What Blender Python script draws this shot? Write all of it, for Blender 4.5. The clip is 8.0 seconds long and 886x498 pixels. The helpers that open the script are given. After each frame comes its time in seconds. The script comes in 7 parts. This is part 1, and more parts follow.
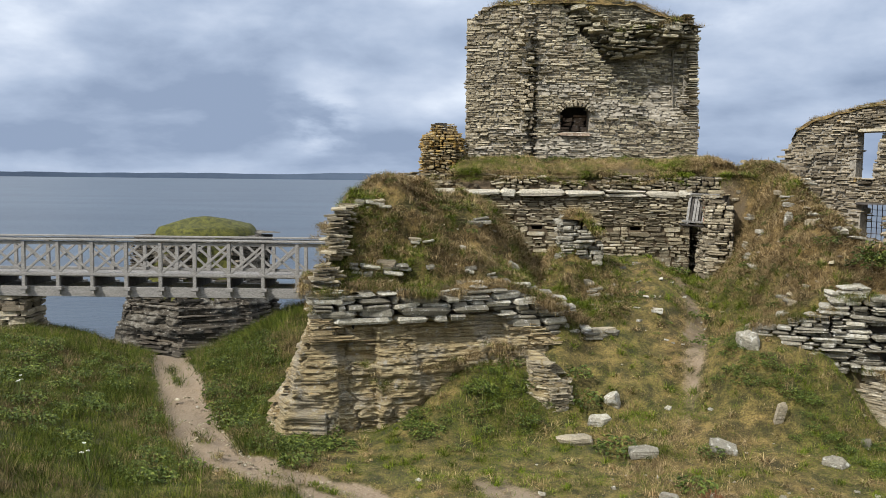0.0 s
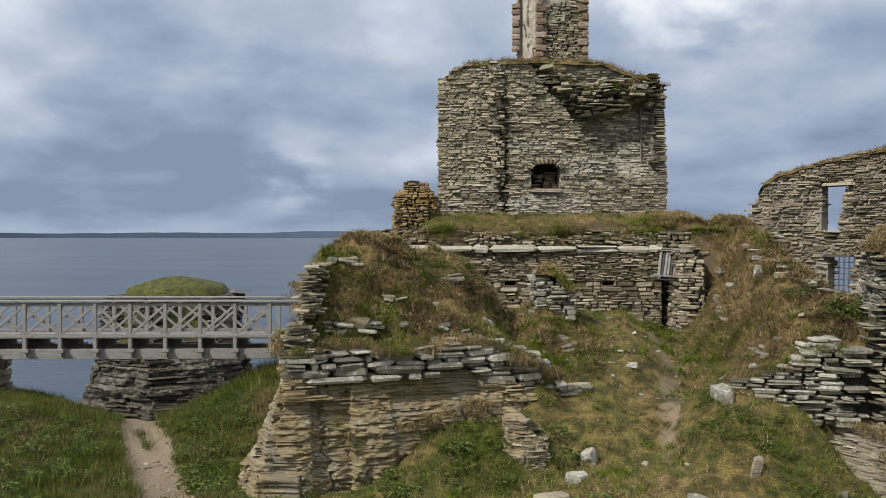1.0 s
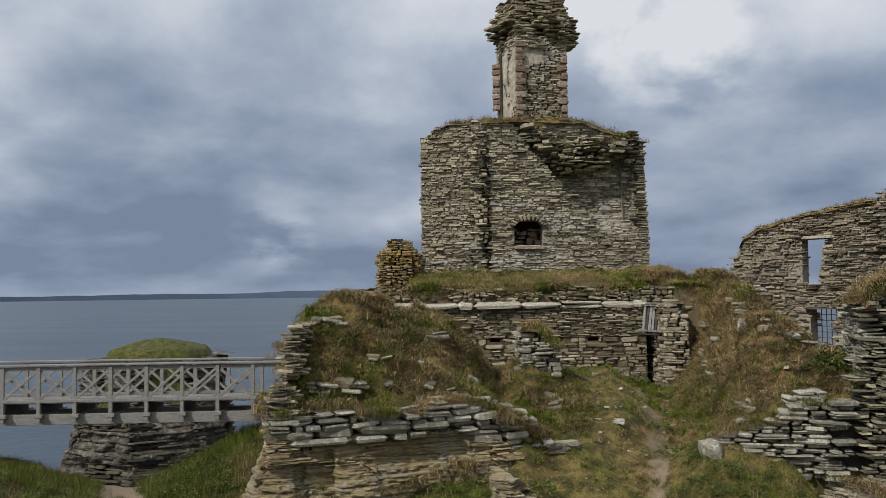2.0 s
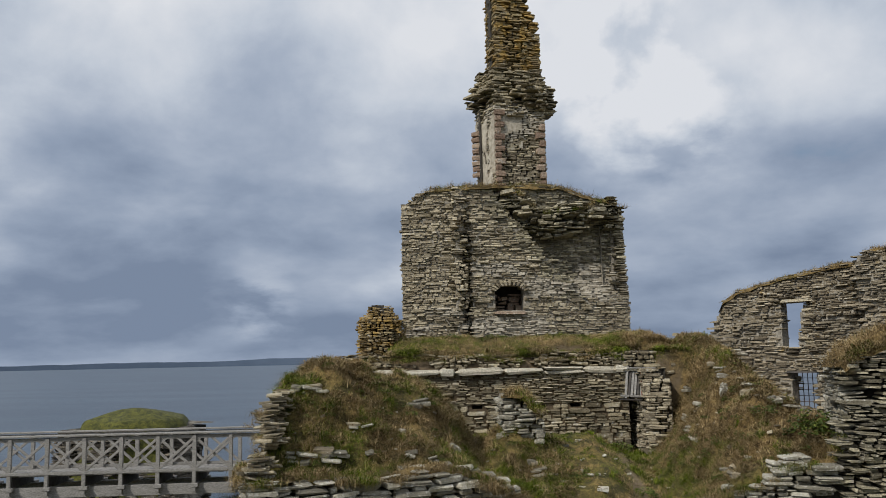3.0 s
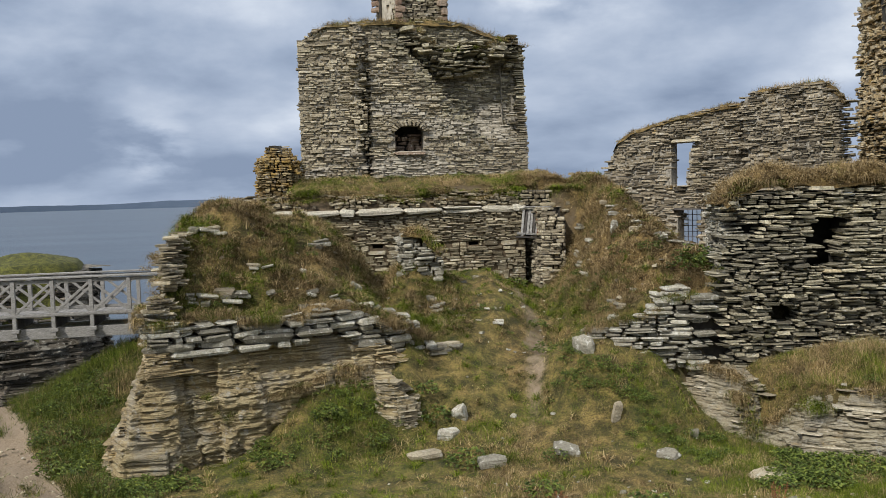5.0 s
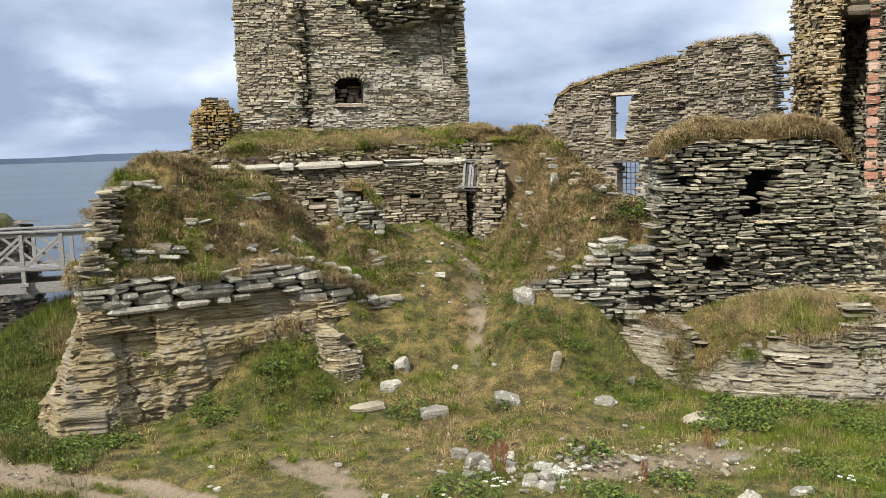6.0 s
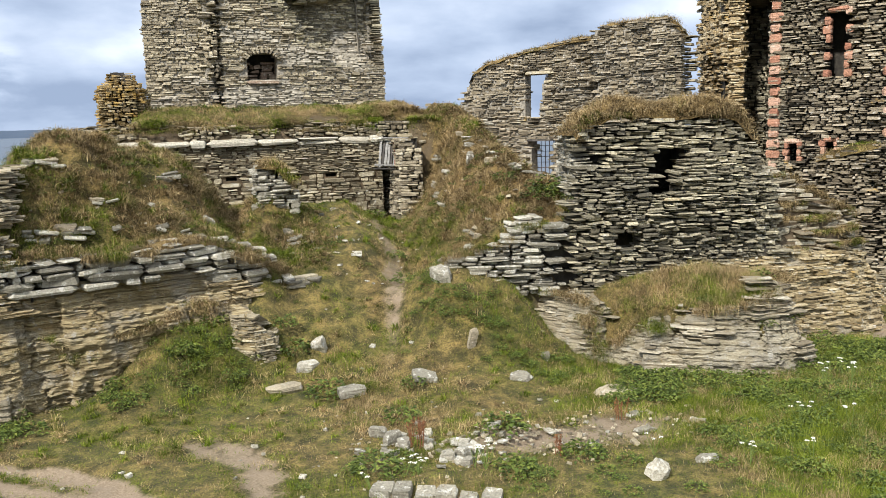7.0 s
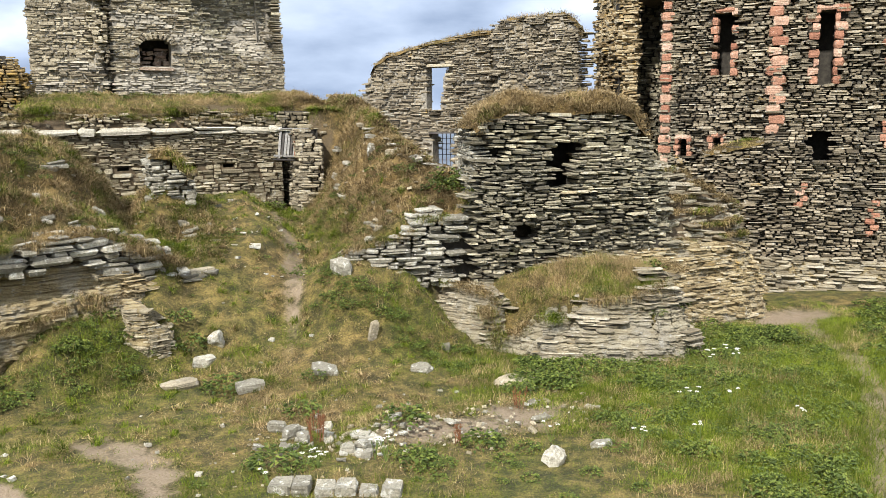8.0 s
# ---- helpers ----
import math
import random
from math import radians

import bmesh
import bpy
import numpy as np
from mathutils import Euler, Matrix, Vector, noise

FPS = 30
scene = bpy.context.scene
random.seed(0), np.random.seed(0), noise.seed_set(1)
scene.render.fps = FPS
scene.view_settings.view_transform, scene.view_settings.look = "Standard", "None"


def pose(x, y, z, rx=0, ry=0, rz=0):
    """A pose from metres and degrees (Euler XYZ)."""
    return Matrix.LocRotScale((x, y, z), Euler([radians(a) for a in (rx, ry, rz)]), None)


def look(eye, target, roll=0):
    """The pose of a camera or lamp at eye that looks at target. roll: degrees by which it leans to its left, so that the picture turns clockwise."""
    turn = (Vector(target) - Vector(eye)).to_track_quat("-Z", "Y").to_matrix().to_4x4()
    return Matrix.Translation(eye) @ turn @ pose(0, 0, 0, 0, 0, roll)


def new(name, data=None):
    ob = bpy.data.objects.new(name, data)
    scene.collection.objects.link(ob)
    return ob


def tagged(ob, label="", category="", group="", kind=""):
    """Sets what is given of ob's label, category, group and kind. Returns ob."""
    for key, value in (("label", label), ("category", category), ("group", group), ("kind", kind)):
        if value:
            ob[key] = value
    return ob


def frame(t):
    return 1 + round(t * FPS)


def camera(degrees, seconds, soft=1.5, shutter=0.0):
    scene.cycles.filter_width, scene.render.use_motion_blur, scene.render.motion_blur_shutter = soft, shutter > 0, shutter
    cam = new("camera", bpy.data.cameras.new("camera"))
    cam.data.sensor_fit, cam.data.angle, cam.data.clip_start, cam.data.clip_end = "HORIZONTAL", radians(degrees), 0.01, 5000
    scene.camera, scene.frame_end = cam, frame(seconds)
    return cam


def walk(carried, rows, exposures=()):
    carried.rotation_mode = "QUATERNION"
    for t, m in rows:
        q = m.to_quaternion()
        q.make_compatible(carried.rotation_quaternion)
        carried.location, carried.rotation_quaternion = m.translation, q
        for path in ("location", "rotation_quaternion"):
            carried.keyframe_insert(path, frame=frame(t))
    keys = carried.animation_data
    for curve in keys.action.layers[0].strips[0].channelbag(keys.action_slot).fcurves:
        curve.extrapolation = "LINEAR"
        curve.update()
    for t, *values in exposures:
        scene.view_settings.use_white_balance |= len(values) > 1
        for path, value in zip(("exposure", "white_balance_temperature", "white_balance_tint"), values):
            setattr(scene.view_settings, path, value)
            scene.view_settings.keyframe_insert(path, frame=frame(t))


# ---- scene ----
# camera: held by someone who stands still and turns, so the lens swings on a short arm about the body
EYE, ARM = 5.0, 0.4
cam = camera(54.52, 8.0, 0.7)
TURNS = [  # seconds, yaw, pitch, roll
    (0.0, 0.00, -4.66, 0.66), (0.5, -1.21, -2.69, 0.54), (1.0, -1.72, -0.86, 0.07), (1.5, -2.34, 0.86, -0.35),
    (2.0, -2.79, 2.98, -0.73), (2.2, -2.98, 3.92, -0.90), (2.6, -3.47, 5.96, -1.12), (3.0, -4.12, 7.34, -1.18),
    (3.3, -4.77, 7.21, -1.20), (3.5, -5.30, 6.32, -1.24), (4.0, -7.11, 2.84, -1.65), (4.5, -8.55, -0.41, -1.70),
    (4.7, -9.32, -1.76, -1.68), (5.0, -10.39, -3.42, -1.67), (5.4, -11.73, -5.00, -1.68), (5.8, -13.23, -6.14, -1.71),
    (6.0, -14.14, -6.64, -1.73), (6.5, -16.68, -7.51, -1.64), (7.0, -19.58, -8.23, -1.51), (7.5, -22.68, -8.71, -1.34),
    (8.0, -26.10, -8.88, -0.65),
]
path_rows = []
for t, yaw, pitch, roll in TURNS:
    a, p = radians(-yaw), radians(pitch)
    eye = Vector((ARM * math.sin(a), ARM * (math.cos(a) - 1), EYE))
    way = Vector((math.sin(a) * math.cos(p), math.cos(a) * math.cos(p), math.sin(p)))
    path_rows.append((t, look(eye, eye + way, roll)))
EXPOSURES = [(0.0, 0.20), (1.0, -0.15), (2.0, -0.48), (3.5, -0.42), (4.5, -0.30), (6.0, 0.44), (6.5, 0.48), (8.0, 0.67)]
walk(cam, path_rows, EXPOSURES)


# ---------------------------------------------------------------- node helpers
class Net:
    """A small writer of node trees."""

    def __init__(self, tree):
        self.tree = tree
        tree.nodes.clear()

    def node(self, kind, **props):
        n = self.tree.nodes.new(kind)
        for key, value in props.items():
            if key == "operation":
                n.operation = value
            elif key == "blend":
                n.blend_type = value
            elif key == "data":
                n.data_type = value
            elif key == "attr":
                n.attribute_name = value
            elif key == "feature":
                n.feature = value
        return n

    def put(self, socket, value):
        if value is None:
            return
        if isinstance(value, bpy.types.NodeSocket):
            self.tree.links.new(value, socket)
        elif isinstance(value, (tuple, list)) and len(value) == 3 and socket.type == "RGBA":
            socket.default_value = (*value, 1)
        else:
            socket.default_value = value

    def math(self, op, a, b=None, c=None, clamp=False):
        n = self.node("ShaderNodeMath", operation=op)
        n.use_clamp = clamp
        for s, v in zip(n.inputs, (a, b, c)):
            self.put(s, v)
        return n.outputs[0]

    def vmath(self, op, a, b=None):
        n = self.node("ShaderNodeVectorMath", operation=op)
        self.put(n.inputs[0], a)
        self.put(n.inputs[1], b)
        return n.outputs[0]

    def mix(self, f, a, b, blend="MIX"):
        n = self.node("ShaderNodeMix", data="RGBA", blend=blend)
        for i, v in ((0, f), (6, a), (7, b)):
            self.put(n.inputs[i], v)
        return n.outputs[2]

    def noise(self, vec, scale, detail=4.0, rough=0.55, dist=0.0):
        n = self.node("ShaderNodeTexNoise")
        for key, v in (("Vector", vec), ("Scale", scale), ("Detail", detail), ("Roughness", rough), ("Distortion", dist)):
            self.put(n.inputs[key], v)
        return n.outputs["Fac"]

    def span(self, v, lo, hi, a=0.0, b=1.0, kind="SMOOTHSTEP"):
        n = self.node("ShaderNodeMapRange")
        n.interpolation_type = kind
        for i, x in enumerate((v, lo, hi, a, b)):
            self.put(n.inputs[i], x)
        return n.outputs[0]

    def ramp(self, f, stops):
        n = self.node("ShaderNodeValToRGB")
        e = n.color_ramp.elements
        while len(e) < len(stops):
            e.new(0.5)
        for el, (p, c) in zip(e, stops):
            el.position, el.color = p, (*c, 1)
        self.put(n.inputs[0], f)
        return n.outputs[0]

    def scaled(self, vec, s):
        n = self.node("ShaderNodeMapping")
        self.put(n.inputs[0], vec)
        n.inputs[3].default_value = s
        return n.outputs[0]

    def attribute(self, name):
        n = self.node("ShaderNodeAttribute", attr=name)
        return n.outputs["Fac"]


def material(name, rough=0.9):
    m = bpy.data.materials.new(name)
    m.use_nodes = True
    net = Net(m.node_tree)
    out = net.node("ShaderNodeOutputMaterial")
    b = net.node("ShaderNodeBsdfPrincipled")
    b.inputs["Roughness"].default_value = rough
    net.tree.links.new(b.outputs[0], out.inputs[0])
    where = net.node("ShaderNodeNewGeometry").outputs["Position"]
    return m, net, b, where


def relief(net, b, height, strength=0.5, distance=0.02):
    n = net.node("ShaderNodeBump")
    n.inputs["Strength"].default_value, n.inputs["Distance"].default_value = strength, distance
    net.put(n.inputs["Height"], height)
    net.tree.links.new(n.outputs[0], b.inputs["Normal"])


def upright(net, b, share=0.6):
    """Shade thin blades and leaves as part of a soft sward rather than as cards."""
    n = net.node("ShaderNodeNewGeometry").outputs["Normal"]
    k = net.node("ShaderNodeVectorMath", operation="SCALE")
    net.put(k.inputs[0], n)
    k.inputs["Scale"].default_value = 1 - share
    v = net.vmath("NORMALIZE", net.vmath("ADD", k.outputs[0], (0.0, 0.0, share)))
    net.tree.links.new(v, b.inputs["Normal"])


def chance(net):
    """A random number for each piece, whether it is an object or an island of a joined mesh."""
    o = net.node("ShaderNodeObjectInfo").outputs["Random"]
    g = net.node("ShaderNodeNewGeometry").outputs["Random Per Island"]
    return net.math("FRACT", net.math("ADD", o, g))


# ---------------------------------------------------------------- world and sun
SUN_UP, SUN_ROUND = radians(43), radians(229)
world = bpy.data.worlds.new("overcast")
scene.world = world
world.use_nodes = True
net = Net(world.node_tree)
out = net.node("ShaderNodeOutputWorld")
sky = net.node("ShaderNodeTexSky")
sky.sky_type, sky.sun_disc, sky.sun_elevation, sky.sun_rotation = "NISHITA", False, SUN_UP, SUN_ROUND
blue = net.node("ShaderNodeBackground")
blue.inputs[1].default_value = 0.10
net.put(blue.inputs[0], sky.outputs[0])
ray = net.node("ShaderNodeTexCoord").outputs["Generated"]
xyz = net.node("ShaderNodeSeparateXYZ")
net.put(xyz.inputs[0], ray)
up = net.math("MAXIMUM", xyz.outputs[2], 0.0)
squash = net.node("ShaderNodeCombineXYZ")
net.put(squash.inputs[0], xyz.outputs[0])
net.put(squash.inputs[1], xyz.outputs[1])
net.put(squash.inputs[2], net.math("MULTIPLY", up, net.span(up, 0.0, 0.5, 2.9, 1.8)))
drift = net.vmath("ADD", squash.outputs[0], (0.31, 0.12, 0.4))
big = net.noise(drift, 3.4, 2, 0.5)
small = net.noise(drift, 7.5, 8, 0.53, 0.1)
body = net.math("ADD", net.math("MULTIPLY", big, 0.64), net.math("MULTIPLY", small, 0.36))
lift = net.math("ADD", body, net.math("ADD", net.span(up, 0.02, 0.36, -0.07, 0.165), net.span(xyz.outputs[0], -0.45, 0.25, -0.04, 0.02)))
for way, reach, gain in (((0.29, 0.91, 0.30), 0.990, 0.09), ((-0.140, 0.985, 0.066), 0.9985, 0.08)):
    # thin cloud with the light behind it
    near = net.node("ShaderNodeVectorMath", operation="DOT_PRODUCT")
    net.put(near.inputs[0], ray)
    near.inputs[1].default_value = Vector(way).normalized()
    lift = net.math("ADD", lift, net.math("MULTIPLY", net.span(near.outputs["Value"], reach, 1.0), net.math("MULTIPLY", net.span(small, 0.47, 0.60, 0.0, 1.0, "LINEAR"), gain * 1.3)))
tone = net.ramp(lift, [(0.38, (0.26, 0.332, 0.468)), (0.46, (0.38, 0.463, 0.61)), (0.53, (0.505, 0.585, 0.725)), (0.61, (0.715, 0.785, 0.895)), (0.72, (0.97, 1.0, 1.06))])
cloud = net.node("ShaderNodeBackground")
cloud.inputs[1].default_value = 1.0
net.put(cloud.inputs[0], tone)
cover = net.span(body, 0.30, 0.36, 0.35, 1.0)
mix = net.node("ShaderNodeMixShader")
net.put(mix.inputs[0], cover)
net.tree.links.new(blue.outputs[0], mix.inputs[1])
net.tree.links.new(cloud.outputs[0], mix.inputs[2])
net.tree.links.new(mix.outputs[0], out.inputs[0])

sun = new("sun", bpy.data.lights.new("sun", "SUN"))
sun.data.energy, sun.data.angle, sun.data.color = 3.9, radians(3), (1.0, 0.95, 0.87)
sun.matrix_world = look(
    (60 * math.sin(SUN_ROUND) * math.cos(SUN_UP), 60 * math.cos(SUN_ROUND) * math.cos(SUN_UP), 60 * math.sin(SUN_UP)), (0, 0, 0))


# ---------------------------------------------------------------- materials
def stone_material(name, stops, lichen=(0.52, 0.50, 0.44), lichen_at=0.62, gold=0.0, moss=0.0, stain=0.35, dark=(0.06, 0.055, 0.045)):
    m, net, b, where = material(name, 0.92)
    own = chance(net)
    tint = net.ramp(own, [(p, tuple(v * (0.87 + 0.27 * p) for v in c)) for p, c in stops])
    grain = net.noise(where, 26, 8, 0.72)
    beds = net.noise(net.scaled(where, (2.0, 2.0, 40.0)), 1.0, 3, 0.6)
    tint = net.mix(net.math("MULTIPLY", net.span(grain, 0.38, 0.66), 0.75), tint, net.mix(1.0, tint, (0.38, 0.37, 0.35), "MULTIPLY"))
    tint = net.mix(net.math("MULTIPLY", beds, 0.3), tint, net.mix(1.0, tint, (0.6, 0.57, 0.52), "MULTIPLY"))
    damp = net.noise(where, 0.9, 5, 0.6)
    tint = net.mix(net.math("MULTIPLY", net.span(damp, 0.45, 0.68), stain), tint, dark)
    spots = net.math("ADD", net.noise(where, 9, 5, 0.7), net.math("MULTIPLY", own, 0.08))
    tint = net.mix(net.math("MULTIPLY", net.span(spots, lichen_at, lichen_at + 0.08), 0.75), tint, lichen)
    if gold:
        g = net.noise(net.vmath("ADD", where, (7.3, 1.1, 4.2)), 2.2, 6, 0.65)
        tint = net.mix(net.math("MULTIPLY", net.span(g, 0.66 - 0.2 * gold, 0.78 - 0.2 * gold), 0.8), tint, (0.42, 0.27, 0.07))
    if moss:
        g = net.noise(net.vmath("ADD", where, (2.3, 9.1, 1.2)), 1.7, 6, 0.65)
        tint = net.mix(net.math("MULTIPLY", net.span(g, 0.68 - 0.2 * moss, 0.8 - 0.2 * moss), 0.8), tint, (0.09, 0.10, 0.03))
    net.put(b.inputs["Base Color"], tint)
    relief(net, b, net.math("ADD", grain, net.math("MULTIPLY", beds, 1.2)), 0.9, 0.03)
    return m


GREY = stone_material("grey_flagstone", [(0.0, (0.25, 0.208, 0.145)), (0.3, (0.375, 0.322, 0.226)), (0.65, (0.485, 0.422, 0.30)), (1.0, (0.62, 0.55, 0.40))])
TAN = stone_material("tan_flagstone", [(0.0, (0.20, 0.165, 0.107)), (0.4, (0.335, 0.288, 0.192)), (0.75, (0.45, 0.388, 0.262)), (1.0, (0.57, 0.505, 0.362))], stain=0.2, moss=0.15)
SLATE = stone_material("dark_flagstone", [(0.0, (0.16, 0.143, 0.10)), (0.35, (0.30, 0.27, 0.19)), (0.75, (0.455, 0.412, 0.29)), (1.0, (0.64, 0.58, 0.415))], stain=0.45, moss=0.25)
SLAB = stone_material("pale_slab", [(0.0, (0.24, 0.222, 0.172)), (0.5, (0.40, 0.376, 0.30)), (1.0, (0.545, 0.515, 0.42))], lichen=(0.6, 0.595, 0.54), lichen_at=0.58, stain=0.3)
BEDROCK = stone_material("bedrock", [(0.0, (0.37, 0.28, 0.145)), (0.45, (0.50, 0.40, 0.225)), (0.8, (0.60, 0.495, 0.305)), (1.0, (0.66, 0.575, 0.40))], stain=0.25, gold=0.4, moss=0.15)
PALEBEDS = stone_material("pale_bedrock", [(0.0, (0.30, 0.25, 0.165)), (0.45, (0.43, 0.375, 0.265)), (0.8, (0.54, 0.48, 0.355)), (1.0, (0.63, 0.575, 0.45))], stain=0.35, gold=0.15, moss=0.2)
STACKROCK = stone_material("stack_rock", [(0.0, (0.055, 0.046, 0.034)), (0.5, (0.12, 0.10, 0.075)), (1.0, (0.21, 0.18, 0.135))], lichen=(0.3, 0.28, 0.24), stain=0.5)
BROWN = stone_material("lichened_stone", [(0.0, (0.176, 0.149, 0.095)), (0.5, (0.324, 0.257, 0.149)), (1.0, (0.446, 0.378, 0.243))], gold=0.8)
KEEPSTONE = stone_material("brown_flagstone", [(0.0, (0.145, 0.117, 0.078)), (0.35, (0.275, 0.23, 0.16)), (0.75, (0.40, 0.34, 0.24)), (1.0, (0.51, 0.44, 0.325))], stain=0.45, gold=0.2)
CREAM = stone_material("cream_slab", [(0.0, (0.60, 0.55, 0.43)), (0.5, (0.68, 0.63, 0.51)), (1.0, (0.74, 0.70, 0.58))], stain=0.15)
ORANGE = stone_material("orange_lichened_stone", [(0.0, (0.19, 0.14, 0.07)), (0.5, (0.34, 0.25, 0.12)), (1.0, (0.44, 0.36, 0.2))], gold=0.95)
YELLOW = stone_material("yellowish_stone", [(0.0, (0.36, 0.26, 0.13)), (0.5, (0.54, 0.42, 0.24)), (1.0, (0.66, 0.56, 0.37))], gold=0.5, stain=0.12)
RED = stone_material("red_sandstone", [(0.0, (0.46, 0.20, 0.125)), (0.5, (0.58, 0.30, 0.195)), (1.0, (0.66, 0.45, 0.335))], lichen=(0.60, 0.48, 0.39), stain=0.12)
PINK = stone_material("pinkish_sandstone", [(0.0, (0.30, 0.20, 0.145)), (0.5, (0.39, 0.285, 0.21)), (1.0, (0.47, 0.37, 0.285))], stain=0.2)


def rock_material(name, stops, gold=0.35, moss=0.2):
    """Bedrock in thin beds: bands of colour, yellow and mossy patches, dark seams."""
    m, net, b, where = material(name, 0.93)
    warp = net.noise(where, 1.2, 4, 0.6)
    sep = net.node("ShaderNodeSeparateXYZ")
    net.put(sep.inputs[0], where)
    flat = net.node("ShaderNodeCombineXYZ")
    net.put(flat.inputs[0], net.math("MULTIPLY", sep.outputs[0], 0.8))
    net.put(flat.inputs[1], net.math("MULTIPLY", sep.outputs[1], 0.8))
    net.put(flat.inputs[2], net.math("MULTIPLY", net.math("ADD", sep.outputs[2], net.math("MULTIPLY", warp, 0.12)), 34.0))
    band = net.noise(flat.outputs[0], 1.0, 5, 0.65)
    grain = net.noise(where, 30, 8, 0.72)
    tint = net.ramp(net.math("ADD", net.math("MULTIPLY", band, 0.7), net.math("MULTIPLY", grain, 0.3)), stops)
    g = net.noise(net.vmath("ADD", where, (7.3, 1.1, 4.2)), 0.9, 6, 0.65)
    tint = net.mix(net.math("MULTIPLY", net.span(g, 0.66 - 0.2 * gold, 0.80 - 0.2 * gold), 0.7), tint, net.mix(grain, (0.30, 0.19, 0.06), (0.46, 0.33, 0.14)))
    pale = net.noise(net.vmath("ADD", where, (3.1, 5.7, 0.4)), 1.4, 5, 0.65)
    tint = net.mix(net.math("MULTIPLY", net.span(pale, 0.48, 0.62), 0.55), tint, net.mix(grain, (0.20, 0.185, 0.15), (0.44, 0.415, 0.35)))
    s = net.noise(where, 6, 6, 0.7)
    tint = net.mix(net.math("MULTIPLY", net.span(s, 0.56, 0.66), 0.6), tint, (0.50, 0.485, 0.43))
    w = net.noise(net.vmath("ADD", where, (2.3, 9.1, 1.2)), 1.5, 6, 0.68)
    tint = net.mix(net.math("MULTIPLY", net.span(w, 0.68 - 0.2 * moss, 0.78 - 0.2 * moss), 0.75), tint, (0.10, 0.085, 0.035))
    net.put(b.inputs["Base Color"], tint)
    relief(net, b, net.math("ADD", net.math("MULTIPLY", band, 1.8), grain), 1.0, 0.05)
    return m


ROCK = rock_material("bedrock_beds", [(0.32, (0.075, 0.053, 0.025)), (0.43, (0.25, 0.19, 0.095)), (0.53, (0.42, 0.335, 0.18)), (0.66, (0.56, 0.48, 0.30))], 0.5)
PALEROCK = rock_material("pale_bedrock_beds", [(0.33, (0.07, 0.056, 0.034)), (0.43, (0.25, 0.21, 0.135)), (0.53, (0.39, 0.345, 0.24)), (0.66, (0.54, 0.49, 0.365))], 0.25, 0.25)
SEAROCK = rock_material("sea_rock_beds", [(0.30, (0.02, 0.016, 0.012)), (0.42, (0.06, 0.05, 0.036)), (0.54, (0.10, 0.086, 0.064)), (0.68, (0.16, 0.14, 0.108))], 0.1, 0.1)


def plain_material(name, c1, c2, scale, rough=0.92, bump=0.5, dist=0.03, stretch=(1, 1, 1)):
    m, net, b, where = material(name, rough)
    v = net.scaled(where, stretch)
    f = net.noise(v, scale, 7, 0.65)
    g = net.noise(v, scale * 0.17, 4, 0.6)
    tint = net.mix(net.span(f, 0.3, 0.7), c1, c2)
    tint = net.mix(net.math("MULTIPLY", net.span(g, 0.4, 0.7), 0.4), tint, net.mix(1.0, tint, (0.55, 0.55, 0.55), "MULTIPLY"))
    net.put(b.inputs["Base Color"], tint)
    relief(net, b, f, bump, dist)
    return m


# wall core, near-black so its colour carries the shade of gaps and openings
CORE = plain_material("shaded_rubble_core", (0.022, 0.019, 0.015), (0.06, 0.053, 0.041), 9)
EARTH = plain_material("dark_earth", (0.06, 0.043, 0.024), (0.16, 0.118, 0.07), 7)
MORTAR = plain_material("lime_mortar", (0.15, 0.135, 0.108), (0.42, 0.385, 0.32), 14)
LIME = plain_material("lime_render", (0.30, 0.265, 0.205), (0.55, 0.505, 0.415), 7)
WOOD = plain_material("weathered_wood", (0.16, 0.152, 0.14), (0.345, 0.335, 0.315), 6, 0.85, 0.4, 0.006, (3, 3, 12))
DARKWOOD = plain_material("tarred_wood", (0.035, 0.03, 0.026), (0.09, 0.08, 0.07), 6, 0.8)
IRON = plain_material("rusty_iron", (0.05, 0.04, 0.035), (0.12, 0.075, 0.05), 20, 0.7)
# the haze of distance is mixed into this pale blue
SHORE = plain_material("hazy_land", (0.10, 0.14, 0.205), (0.13, 0.175, 0.245), 0.004)


